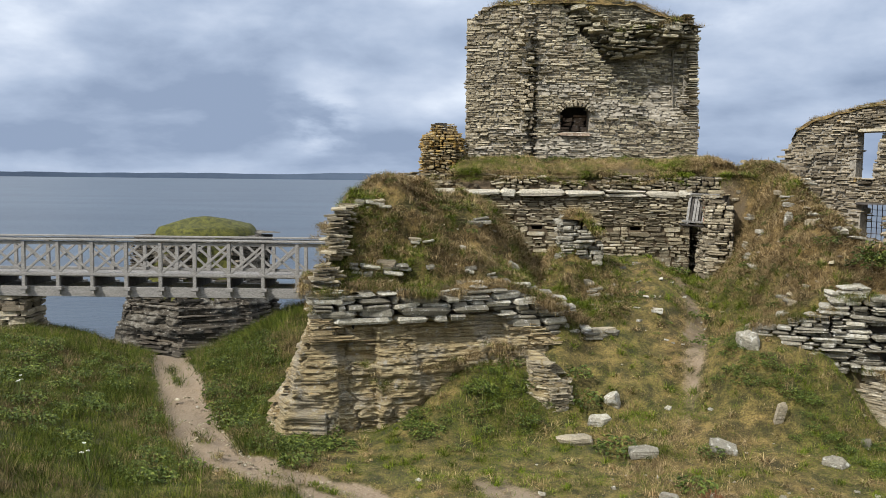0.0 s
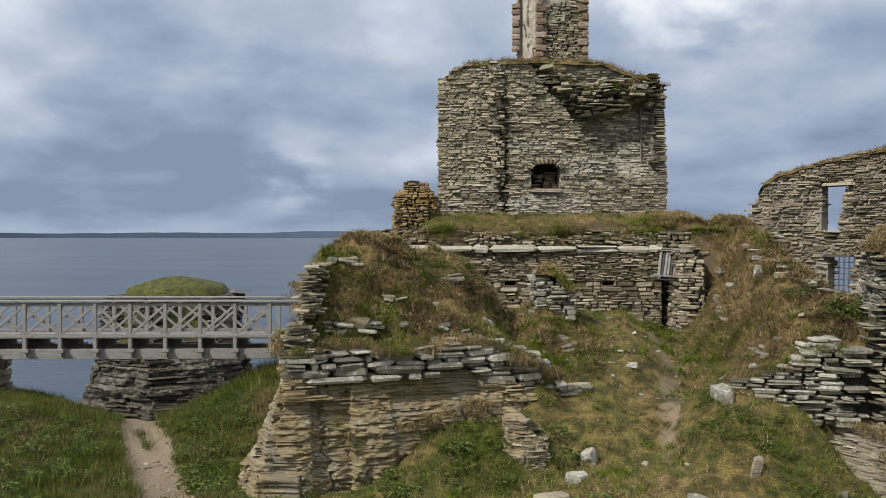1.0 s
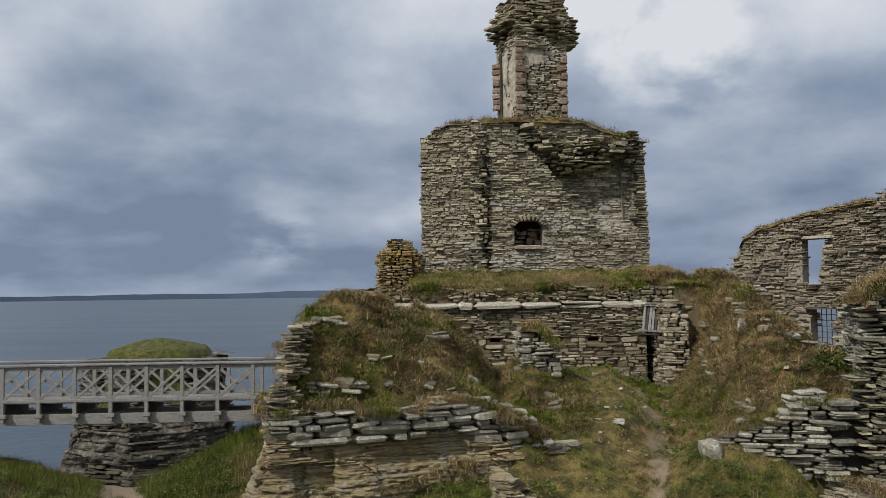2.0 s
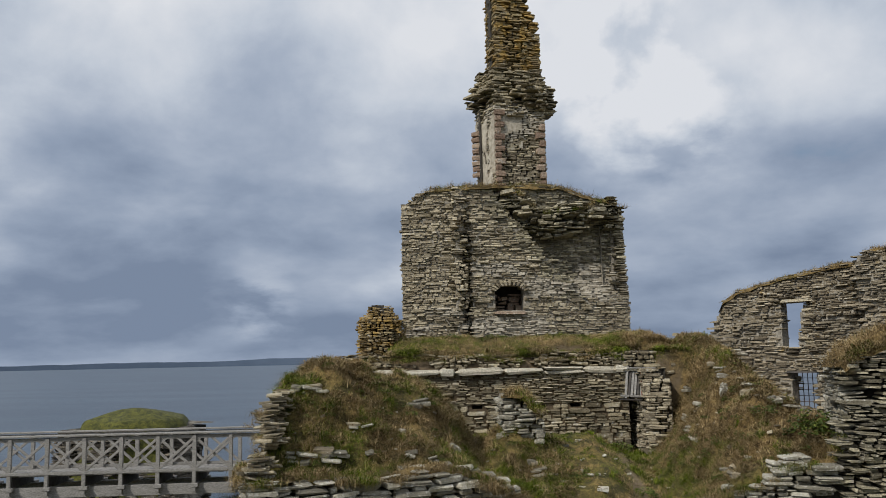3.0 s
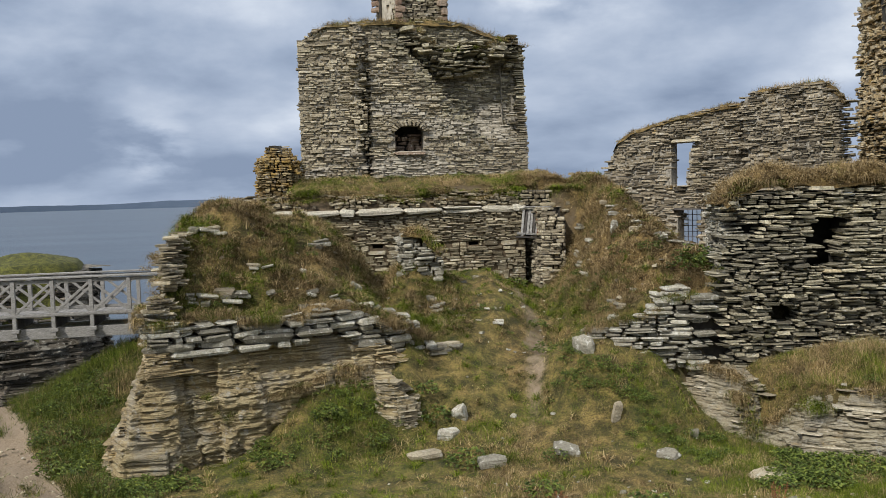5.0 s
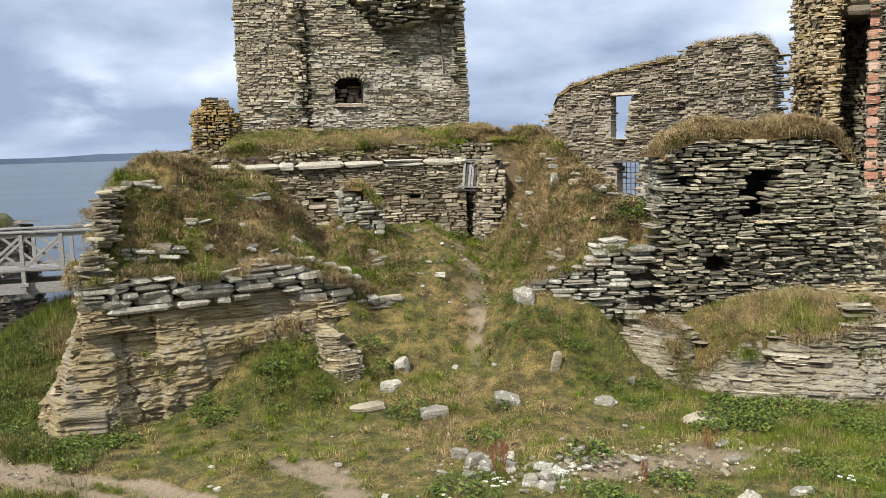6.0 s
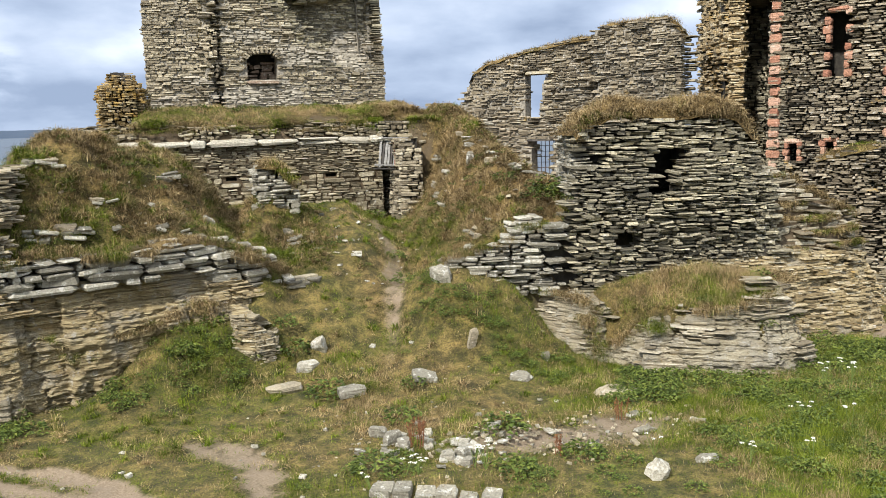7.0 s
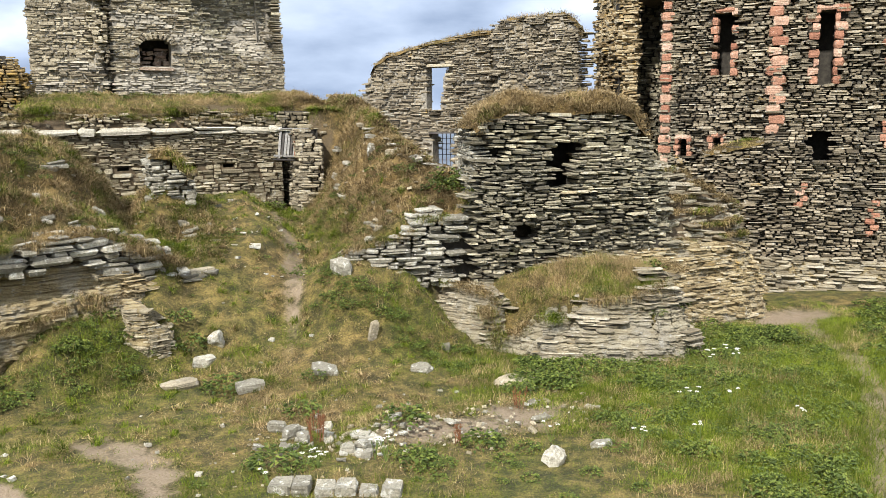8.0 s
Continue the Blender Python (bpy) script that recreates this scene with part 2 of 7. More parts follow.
def ground_material():
    m, net, b, where = material("turf_and_earth", 0.95)
    dry, dirt, rock = net.attribute("dry"), net.attribute("dirt"), net.attribute("rock")
    f = net.noise(where, 3.2, 8, 0.68)
    g = net.noise(where, 0.7, 5, 0.6)
    fine = net.noise(where, 28, 5, 0.7)
    green = net.mix(net.span(f, 0.35, 0.65), (0.028, 0.032, 0.005), (0.095, 0.097, 0.015))
    straw = net.mix(net.span(f, 0.35, 0.65), (0.06, 0.037, 0.012), (0.20, 0.137, 0.05))
    k = net.math("ADD", dry, net.math("MULTIPLY", net.math("SUBTRACT", g, 0.5), 2.0))
    k = net.math("ADD", k, net.math("MULTIPLY", net.math("SUBTRACT", f, 0.5), 1.6), clamp=True)
    turf = net.mix(k, green, straw)
    turf = net.mix(net.span(fine, 0.35, 0.62), net.mix(1.0, turf, (0.55, 0.52, 0.48), "MULTIPLY"), net.mix(1.0, turf, (1.45, 1.45, 1.4), "MULTIPLY"))
    earth = net.mix(net.span(fine, 0.3, 0.7), (0.155, 0.113, 0.07), (0.30, 0.235, 0.162))
    earth = net.mix(net.span(f, 0.45, 0.7), earth, (0.23, 0.18, 0.125))
    k2 = net.span(net.math("ADD", dirt, net.math("MULTIPLY", net.math("SUBTRACT", f, 0.5), 1.2)), 0.28, 0.72)
    tint = net.mix(k2, turf, earth)
    stone = net.mix(fine, (0.06, 0.045, 0.026), (0.18, 0.135, 0.08))
    tint = net.mix(rock, tint, stone)
    net.put(b.inputs["Base Color"], tint)
    relief(net, b, net.math("ADD", f, net.math("MULTIPLY", fine, 0.4)), 0.7, 0.06)
    return m


def grass_material(name, greens, straws):
    m, net, b, where = material(name, 0.75)
    dry = net.attribute("dry")
    own = net.node("ShaderNodeNewGeometry").outputs["Random Per Island"]
    g = net.noise(where, 0.7, 5, 0.6)
    h = net.noise(where, 2.0, 4, 0.6)
    k = net.math("ADD", dry, net.math("MULTIPLY", net.math("SUBTRACT", g, 0.5), 2.6))
    k = net.math("ADD", k, net.math("MULTIPLY", net.math("SUBTRACT", own, 0.5), 0.35))
    k = net.math("ADD", k, net.math("MULTIPLY", net.math("SUBTRACT", h, 0.5), 2.3), clamp=True)
    tint = net.mix(net.span(k, 0.25, 0.8), net.ramp(own, greens), net.ramp(own, straws))
    tuft = net.noise(net.vmath("ADD", where, (4.0, 2.0, 1.0)), 1.3, 5, 0.62)
    tint = net.mix(net.span(tuft, 0.3, 0.7), net.mix(1.0, tint, (0.62, 0.62, 0.6), "MULTIPLY"), net.mix(1.0, tint, (1.35, 1.33, 1.25), "MULTIPLY"))
    net.put(b.inputs["Base Color"], tint)
    b.inputs["Specular IOR Level"].default_value = 0.08
    upright(net, b, 0.3)
    return m


TURF = ground_material()
GRASS = grass_material("grass", [(0.0, (0.034, 0.054, 0.005)), (0.5, (0.098, 0.136, 0.012)), (1.0, (0.18, 0.205, 0.03))],
                       [(0.0, (0.072, 0.048, 0.022)), (0.5, (0.215, 0.154, 0.077)), (1.0, (0.43, 0.338, 0.195))])

RANK = grass_material("rank_grass", [(0.0, (0.016, 0.027, 0.004)), (0.5, (0.052, 0.075, 0.009)), (1.0, (0.13, 0.145, 0.026))],
                      [(0.0, (0.04, 0.027, 0.014)), (0.5, (0.125, 0.09, 0.046)), (1.0, (0.28, 0.215, 0.12))])


def leaf_material():
    m, net, b, where = material("broad_leaves", 0.6)
    b.inputs["Specular IOR Level"].default_value = 0.25
    own = net.node("ShaderNodeNewGeometry").outputs["Random Per Island"]
    f = net.noise(where, 30, 3)
    tint = net.ramp(own, [(0.0, (0.028, 0.05, 0.007)), (0.6, (0.09, 0.135, 0.018)), (1.0, (0.21, 0.245, 0.04))])
    net.put(b.inputs["Base Color"], net.mix(net.math("MULTIPLY", f, 0.4), tint, (0.12, 0.14, 0.05)))
    upright(net, b, 0.4)
    return m


LEAF = leaf_material()
BLOOM = plain_material("white_bloom", (0.6, 0.6, 0.52), (0.8, 0.8, 0.74), 40)


def sea_material():
    m, net, b, where = material("sea", 0.32)
    b.inputs["IOR"].default_value = 1.33
    rip = net.noise(net.scaled(where, (0.6, 1.0, 1.0)), 0.9, 6, 0.6)
    swell = net.noise(net.scaled(where, (0.012, 0.05, 1.0)), 1.0, 4, 0.55)
    tint = net.mix(net.span(swell, 0.35, 0.7), (0.022, 0.04, 0.064), (0.05, 0.078, 0.108))
    net.put(b.inputs["Base Color"], tint)
    relief(net, b, rip, 0.55, 0.25)
    return m


SEA = sea_material()


# ---------------------------------------------------------------- mesh helpers
def mesh_of(name, verts, faces, mat, smooth=False, attrs=None):
    me = bpy.data.meshes.new(name)
    me.from_pydata([tuple(v) for v in verts], [], [tuple(f) for f in faces])
    me.materials.append(mat)
    if smooth:
        me.polygons.foreach_set("use_smooth", [True] * len(me.polygons))
    for key, values in (attrs or {}).items():
        me.attributes.new(key, "FLOAT", "POINT").data.foreach_set("value", np.asarray(values, dtype=np.float32))
    me.update()
    return me


def quick_mesh(name, verts, faces, mat, attrs=None):
    """Many equal polygons, from arrays."""
    verts, faces = np.asarray(verts, dtype=np.float32), np.asarray(faces, dtype=np.int32)
    me = bpy.data.meshes.new(name)
    n, k = faces.shape
    me.vertices.add(len(verts))
    me.vertices.foreach_set("co", verts.ravel())
    me.loops.add(n * k)
    me.loops.foreach_set("vertex_index", faces.ravel())
    me.polygons.add(n)
    me.polygons.foreach_set("loop_start", np.arange(0, n * k, k, dtype=np.int32))
    me.polygons.foreach_set("loop_total", np.full(n, k, dtype=np.int32))
    me.materials.append(mat)
    for key, values in (attrs or {}).items():
        me.attributes.new(key, "FLOAT", "POINT").data.foreach_set("value", np.asarray(values, dtype=np.float32))
    me.update(calc_edges=True)
    return me


def thing(name, label, category, group="", kind="", at=(0, 0, 0)):
    ob = new(name)
    ob.location = at
    ob.empty_display_size = 0.3
    return tagged(ob, label, category, group, kind)


def part(name, me, parent, label="", kind="", m=None):
    """Links a mesh (or a bmesh's mesh) as one object under a thing; its numbers are in world metres unless a pose is given."""
    ob = new(name, me)
    ob.parent = parent
    inv = Matrix.Translation(-Vector(parent.location)) if parent.parent is None else Matrix.Identity(4)
    ob.matrix_basis = inv @ (m if m is not None else Matrix.Identity(4))
    return tagged(ob, label, "", "", kind)


def ss(a, b, x):
    k = np.clip((np.asarray(x, dtype=float) - a) / (b - a), 0, 1)
    return k * k * (3 - 2 * k)


def lattice(n, seed):
    return np.random.RandomState(seed).rand(n, n)


LAT = lattice(256, 5)


def wave(x, y, octaves=4, gain=0.5):
    """Smooth noise about 0, within about +-0.5, of two coordinates (arrays or numbers)."""
    x, y = np.asarray(x, dtype=float), np.asarray(y, dtype=float)
    total, amp, norm = 0.0, 1.0, 0.0
    for o in range(octaves):
        fx, fy = x * 2**o + 17.3 * o, y * 2**o + 9.1 * o
        ix, iy = np.floor(fx).astype(int), np.floor(fy).astype(int)
        u, v = fx - ix, fy - iy
        u, v = u * u * (3 - 2 * u), v * v * (3 - 2 * v)
        a, b = LAT[ix % 256, iy % 256], LAT[(ix + 1) % 256, iy % 256]
        c, d = LAT[ix % 256, (iy + 1) % 256], LAT[(ix + 1) % 256, (iy + 1) % 256]
        total = total + amp * ((a * (1 - u) + b * u) * (1 - v) + (c * (1 - u) + d * u) * v - 0.5)
        norm += amp
        amp *= gain
    return total / norm


def inside_distance(poly, x, y):
    """Signed distance to a polygon, positive inside."""
    x, y = np.asarray(x, dtype=float), np.asarray(y, dtype=float)
    best, odd = np.full(x.shape, 1e9), np.zeros(x.shape, bool)
    for (ax, ay), (bx, by) in zip(poly, poly[1:] + poly[:1]):
        dx, dy = bx - ax, by - ay
        k = np.clip(((x - ax) * dx + (y - ay) * dy) / (dx * dx + dy * dy), 0, 1)
        best = np.minimum(best, np.hypot(x - ax - k * dx, y - ay - k * dy))
        if dy:
            odd ^= ((ay > y) != (by > y)) & (x < dx * (y - ay) / dy + ax)
    return np.where(odd, best, -best)


def line_distance(line, x, y):
    x, y = np.asarray(x, dtype=float), np.asarray(y, dtype=float)
    best = np.full(x.shape, 1e9)
    for (ax, ay), (bx, by) in zip(line, line[1:]):
        dx, dy = bx - ax, by - ay
        k = np.clip(((x - ax) * dx + (y - ay) * dy) / (dx * dx + dy * dy), 0, 1)
        best = np.minimum(best, np.hypot(x - ax - k * dx, y - ay - k * dy))
    return best


# ---------------------------------------------------------------- the lie of the land
SEA_Z = -5.5
LAND = [(-3000, 300), (-60, 60), (-15, 28.6), (-9.8, 24.6), (-7.4, 23.9), (-4.4, 25.2), (-3.2, 26.5), (-1.6, 26.6), (-0.6, 31), (2, 34), (8, 31.5),
        (11.4, 28.6), (13.8, 26.4), (15.8, 24.4), (17.5, 25.5), (24, 27), (40, 24), (120, 20), (3000, -300), (3000, -3000), (-3000, -3000)]
BASTION = [(-2.45, 16.95), (2.4, 18.55), (4.6, 19.2), (4.6, 24.3), (-0.6, 24.3), (-2.1, 23.3), (-2.35, 20.5)]
LEDGE = [(8.2, 17.3), (8.55, 16.1), (9.0, 15.2), (9.72, 14.4), (10.62, 13.62), (11.62, 13.05), (12.4, 13.15), (12.85, 14.2), (13.2, 16.0), (13.2, 17.0)]
SHORE_PATH = [(-7.7, 24.2), (-6.9, 21.6), (-6.1, 19.7), (-4.9, 16.7), (-3.95, 15.0), (-2.9, 14.15), (-1.5, 13.25), (-0.7, 12.4), (-0.2, 11.4)]
WORN_PATCH = [(0.9, 13.75), (1.4, 13.2), (1.55, 12.4), (1.45, 11.4)]
GULLY_PATH = [(3.6, 14.6), (4.9, 16.4), (5.2, 17.6), (5.6, 18.6), (6.0, 20.2), (6.1, 22.0), (6.8, 24.6)]
MEADOW_PATH = [(9.6, 6.5), (10.8, 7.48), (12.7, 9.07), (14.2, 10.4), (15.1, 11.5), (15.6, 12.6), (16.4, 13.6), (17.6, 15.2)]


def low_ground(x, y):
    z = 0.22 * wave(x * 0.25, y * 0.25) + 0.16 * wave(x * 1.3 + 40, y * 1.3)
    q = np.where(y > 0, np.hypot(x, np.maximum(y, 0)), np.maximum(np.abs(x) + np.minimum(y, 0), 0))
    z = np.maximum(z, z * 0.3 + 3.4 * ss(10.2, 1.5, q))
    z = z + 0.95 * ss(-4.2, -8.5, x + (y - 14) * 0.32) * ss(30, 20, y)
    z = z + 1.25 * ss(-7.2, -3.8, x) * ss(17.5, 24, y) * ss(1, -2, x)
    rise = np.interp(y, [15.0, 16.6, 18.5, 22.0, 24.2, 26.0], [0, 0.22, 1.1, 2.05, 2.3, 2.4])
    z = z + rise * ss(0.5, 3.3, x) * ss(9.3, 7.0, x)
    # talus against the rock under the bastion
    front = ((y - 16.55) - 0.33 * (x + 2.5)) * 0.95
    foot = np.interp(x, [-1.3, -0.5, 0.2, 1.0, 1.8, 2.6, 3.4], [0, 0.45, 1.1, 1.3, 1.05, 0.9, 0])
    z = z + foot * ss(-2.3, 0.15, front) * (1 + 0.5 * wave(x * 1.4, y * 1.4 + 7))
    # the turf bank that climbs from the ditch to the stump, beside the path
    bank = np.interp(y, [15.2, 16.6, 17.6, 18.7, 20.0, 21.2, 22.5, 24.3], [0, 0.38, 0.98, 1.62, 2.2, 2.55, 2.75, 2.75])
    bank = bank + 0.3 * wave(x * 1.1 + 3, y * 1.1)
    on = ss(2.3, 3.1, x) * ss(6.6, 4.7, x - 0.12 * (y - 18))
    z = z * (1 - on) + np.maximum(bank, z) * on
    z = z + 0.42 * np.maximum(0, wave(x * 2.1 + 8, y * 2.1, 3)) * ss(1.5, 2.6, x) * ss(9.5, 8.0, x) * ss(14.2, 15.6, y) * ss(0.2, 0.7, line_distance(GULLY_PATH, x, y))
    z = z + 1.1 * ss(15.0, 17.0, y) * ss(4.9, 6.3, x) * ss(9.0, 7.7, x) * ss(19.0, 17.3, y)
    z = z + 0.25 * ss(3.0, 5.5, x) * ss(13.0, 15.5, y) * ss(8.6, 6.5, x) * ss(19, 16, y)
    return z


def height(x, y):
    x, y = np.asarray(x, dtype=float), np.asarray(y, dtype=float)
    z = low_ground(x, y)
    lump = 0.34 * wave(x * 0.9 + 11, y * 0.9) + 0.55 * wave(x * 2.3, y * 2.3 + 5, 3)
    # the turf-covered bastion beside the gully
    front = ((y - 16.55) - 0.33 * (x + 2.5)) * 0.95
    left = x + 2.6 + (y - 16.5) * 0.02
    d = inside_distance(BASTION, x, y)
    top = 2.62 + 2.3 * ss(0.1, 3.0, front) * (0.78 + 0.22 * ss(0, 1.2, left)) - 0.9 * ss(3.6, 6.0, front) + lump
    top = top - np.interp(x - 0.1 * (y - 19), [-1.0, -0.4, 0.6, 1.0, 1.4, 1.8, 2.1], [0, 0.22, 0.38, 0.65, 1.1, 1.75, 2.3]) * ss(0.5, 2.2, front)
    keep = ss(3.1, 1.5, x - 0.10 * (y - 18)) * (d > 0)
    z = z * (1 - keep) + np.maximum(top, z) * keep
    z = z + 0.85 * np.exp(-((x - 3.35) / 0.75) ** 2 - ((y - 21.75) / 0.9) ** 2)
    # terrace under the tower
    terrace = 5.2 + 0.45 * ss(24.9, 26.6, y) + 0.5 * lump
    on = ss(24.95, 25.3, y - 0.03 * x) * ss(-1.1, 0.2, x - 0.16 * (y - 24.5)) * ss(34, 31, y) * ss(9.9, 8.2, x)
    z = z * (1 - on) + np.maximum(terrace, z) * on
    # the slope between the gully and the bulging wall, and the court behind
    crest = np.interp(y, [17.2, 18.4, 20.0, 22.3, 25.4, 28], [2.55, 3.3, 4.1, 5.0, 5.8, 5.8]) + lump
    crest = crest - 2.3 * ss(8.9, 11.0, x) * ss(18.5, 21, y)
    brink = ss(-0.05, 0.15, y - np.interp(x, [6.1, 7.4, 8.7, 10, 14.2], [17.7, 17.2, 16.85, 16.7, 16.5]))
    shy = ss(20.5, 22.6, y)
    keep = ss(5.9 + 0.35 * shy, 8.3 + 0.1 * shy, x - 0.14 * (y - 18)) * brink * ss(16.8, 14.6, x + 0.3 * (y - 17))
    z = z * (1 - keep) + np.maximum(crest, z) * keep
    # turf shoulder over the door jamb
    on = ss(7.35, 7.9, x) * ss(23.85, 24.25, y) * ss(9.9, 8.8, x) * ss(26, 25, y)
    z = z * (1 - on) + np.maximum(5.15 + 0.4 * lump, z) * on
    court = 3.3 + 0.6 * lump
    on = np.clip(ss(24, 26, y) * ss(8, 10, x), 0, 1) * ss(17, 15, x)
    z = z * (1 - on) + np.maximum(court, z) * on
    # grassy ledge under the bulging wall
    d = inside_distance(LEDGE, x, y)
    rim = np.interp(x, [8.4, 9.0, 9.5, 10.0, 10.6, 11.3, 12.0, 12.9], [1.15, 0.5, 0.95, 1.12, 1.22, 1.36, 1.52, 1.65])
    ledge = rim + (1.78 - rim) * ss(0.2, 1.8, d) + 0.35 * lump
    on = ss(0.1, 0.45, d)
    z = z * (1 - on) + np.maximum(ledge, z) * on
    # the sea cliffs
    d = inside_distance(LAND, x, y)
    return z - 9.0 * ss(0.2, -4.0, d + 0.6 * wave(x * 0.5, y * 0.5))


def hz(x, y):
    return float(height(np.array([x]), np.array([y]))[0])


def dryness(x, y):
    z = 0.32 + 0 * x
    z = z + 0.33 * ss(0.1, 0.8, inside_distance(BASTION, x, y)) + 0.34 * ss(0.0, 0.8, ss(6.3, 8.3, x) * ss(16.8, 17.6, y) - 0.2)
    z = z - 0.16 * ss(-3.5, -6.0, x) + 0.2 * ss(24.2, 25, y)
    z = z + (1.3 * wave(x * 0.8, y * 0.8, 3) - 0.22) * ss(8, 11, x) * ss(15.5, 13.5, y)
    z = z + 0.36 * ss(-0.1, 0.2, inside_distance(LEDGE, x, y))
    z = z - 0.35 * np.exp(-((x - 0.9) / 1.6) ** 2 - ((y - 16.7) / 0.9) ** 2) - 0.2 * np.exp(-((x - 7.2) / 1.1) ** 2 - ((y - 15.6) / 1.3) ** 2)
    z = z + 0.28 * ss(6.8, 8.0, x) * ss(17.5, 18.5, y) * ss(25, 23, y)
    z = z + 0.25 * np.exp(-(line_distance(GULLY_PATH, x, y) / 1.0) ** 2)
    z = z + 0.25 * np.exp(-((x - 4.5) / 3.0) ** 2 - ((y - 13.3) / 1.3) ** 2)
    return z


def bareness(x, y):
    d = line_distance(SHORE_PATH, x, y)
    z = ss(0.62, 0.34, d + 0.4 * wave(x * 1.6, y * 1.6)) * (1 - 0.75 * np.exp(-(d / 0.13) ** 2) * ss(-0.05, 0.15, wave(x * 0.9 + 5, y * 0.9)))
    z = np.maximum(z, (0.3 + 0.38 * ss(16.0, 17.6, y)) * np.exp(-((line_distance(GULLY_PATH, x, y) + 0.4 * wave(x * 2, y * 2)) / 0.30) ** 2))
    z = np.maximum(z, 0.62 * ss(0.5, 0.15, line_distance(MEADOW_PATH, x, y) + 0.3 * wave(x * 1.6, y * 1.6)))
    z = np.maximum(z, 0.85 * np.exp(-((x - 16.9) / 1.9) ** 2 - ((y - 14.7) / 0.75) ** 2) * (1 + 0.9 * wave(x * 1.3, y * 1.3)))
    z = np.maximum(z, 0.72 * np.exp(-((line_distance(WORN_PATCH, x, y) + 0.5 * wave(x * 2, y * 2)) / 0.42) ** 2))
    z = np.maximum(z, 0.85 * np.exp(-((x - 6.6) / 2.6) ** 2 - ((y - 12.05 + 0.1 * (x - 6)) / 0.8) ** 2) * (1 + 1.3 * wave(x * 1.2, y * 1.2)))
    return z


def axis(stops):
    out = [stops[0][0]]
    for (a, _), (b, step) in zip(stops, stops[1:]):
        n = max(1, round((b - a) / step))
        out += [a + (b - a) * (i + 1) / n for i in range(n)]
    return np.array(out)


def build_ground():
    xs = axis([(-3000, 0), (-200, 400), (-40, 20), (-17, 1.0), (-9, 0.25), (20, 0.14), (26, 0.5), (60, 4), (300, 60), (3000, 500)])
    ys = axis([(-3000, 0), (-200, 400), (-20, 20), (2, 1.0), (9, 0.3), (26, 0.14), (32, 0.4), (60, 4), (340, 40)])
    X, Y = np.meshgrid(xs, ys)
    Z = height(X, Y)
    bare = bareness(X, Y)
    Z = Z - 0.10 * bare
    gy, gx = np.gradient(Z, ys, xs)
    steep = ss(3.2, 4.6, np.hypot(gx, gy))
    nx, ny = len(xs), len(ys)
    i = np.arange(nx * ny).reshape(ny, nx)
    faces = np.stack([i[:-1, :-1], i[:-1, 1:], i[1:, 1:], i[1:, :-1]], -1).reshape(-1, 4)
    me = quick_mesh("ground", np.stack([X, Y, Z], -1).reshape(-1, 3), faces, TURF,
                    {"dry": dryness(X, Y).ravel(), "dirt": bare.ravel(), "rock": steep.ravel()})
    me.polygons.foreach_set("use_smooth", np.ones(len(me.polygons), dtype=bool))
    return tagged(new("ground", me), "uneven turf and trodden earth of the dry ditch", "ground", kind="structure")


ground = build_ground()

me = mesh_of("water", [(-5000, -200, SEA_Z), (5000, -200, SEA_Z), (5000, 4900, SEA_Z), (-5000, 4900, SEA_Z)], [(0, 1, 2, 3)], SEA)
water = tagged(new("water", me), "calm grey-blue sea with faint ripples", "sea", kind="structure")


def build_far_land():
    verts, faces = [], []
    n = 260
    for i in range(n + 1):
        a = radians(-42 + 84 * i / n)
        x, y = 4300 * math.sin(a), 4300 * math.cos(a)
        h = 17 + 10 * float(wave(i * 0.035, 3.0, 5)) + 9 * float(ss(-0.19, -0.12, a)) + 4 * float(wave(i * 0.4, 8.0, 2))
        verts += [(x, y, SEA_Z - 1), (x, y, max(h, 3)), (x * 1.05, y * 1.05, max(h, 3) + 2), (x * 1.05, y * 1.05, SEA_Z - 1)]
    for i in range(n):
        a, b = 4 * i, 4 * i + 4
        faces += [(a, b, b + 1, a + 1), (a + 1, b + 1, b + 2, a + 2), (a + 2, b + 2, b + 3, a + 3)]
    return tagged(new("backdrop", mesh_of("backdrop", verts, faces, SHORE)), "low coast across the bay, coloured with blue haze", "coast", kind="structure")


backdrop = build_far_land()


# ---------------------------------------------------------------- stones and walls
def unit_stone(seed):
    """An irregular flat block within a unit cube: 24 points, 18 faces."""
    r = random.Random(seed)
    a, b = r.uniform(0.06, 0.30), r.uniform(0.2, 0.6)
    ring = [(-1, -1 + b), (-1 + a, -1), (1 - a, -1), (1, -1 + b), (1, 1 - b), (1 - a, 1), (-1 + a, 1), (-1, 1 - b)]
    ring = [(x + r.uniform(-0.05, 0.05), y + r.uniform(-0.12, 0.06) * (1 if y > 0 else -1)) for x, y in ring]
    verts, slant = [], r.uniform(-0.12, 0.12)
    ends = [r.uniform(0.5, 1.0) for _ in range(2)]
    for level, k in ((-1, r.uniform(0.84, 0.97)), (r.uniform(-0.35, 0.45), 1.0), (1, r.uniform(0.82, 0.96))):
        for x, y in ring:
            thin = ends[x > 0] if abs(x) > 0.9 else 1.0
            verts.append((0.5 * x * k * r.uniform(0.95, 1.02), 0.5 * y * k * r.uniform(0.93, 1.02), 0.5 * (level * thin * r.uniform(0.88, 1.0) + slant * x)))
    faces = [tuple(range(7, -1, -1)), tuple(range(16, 24))]
    for a in (0, 8):
        faces += [(a + i, a + (i + 1) % 8, a + 8 + (i + 1) % 8, a + 8 + i) for i in range(8)]
    return np.array(verts), faces


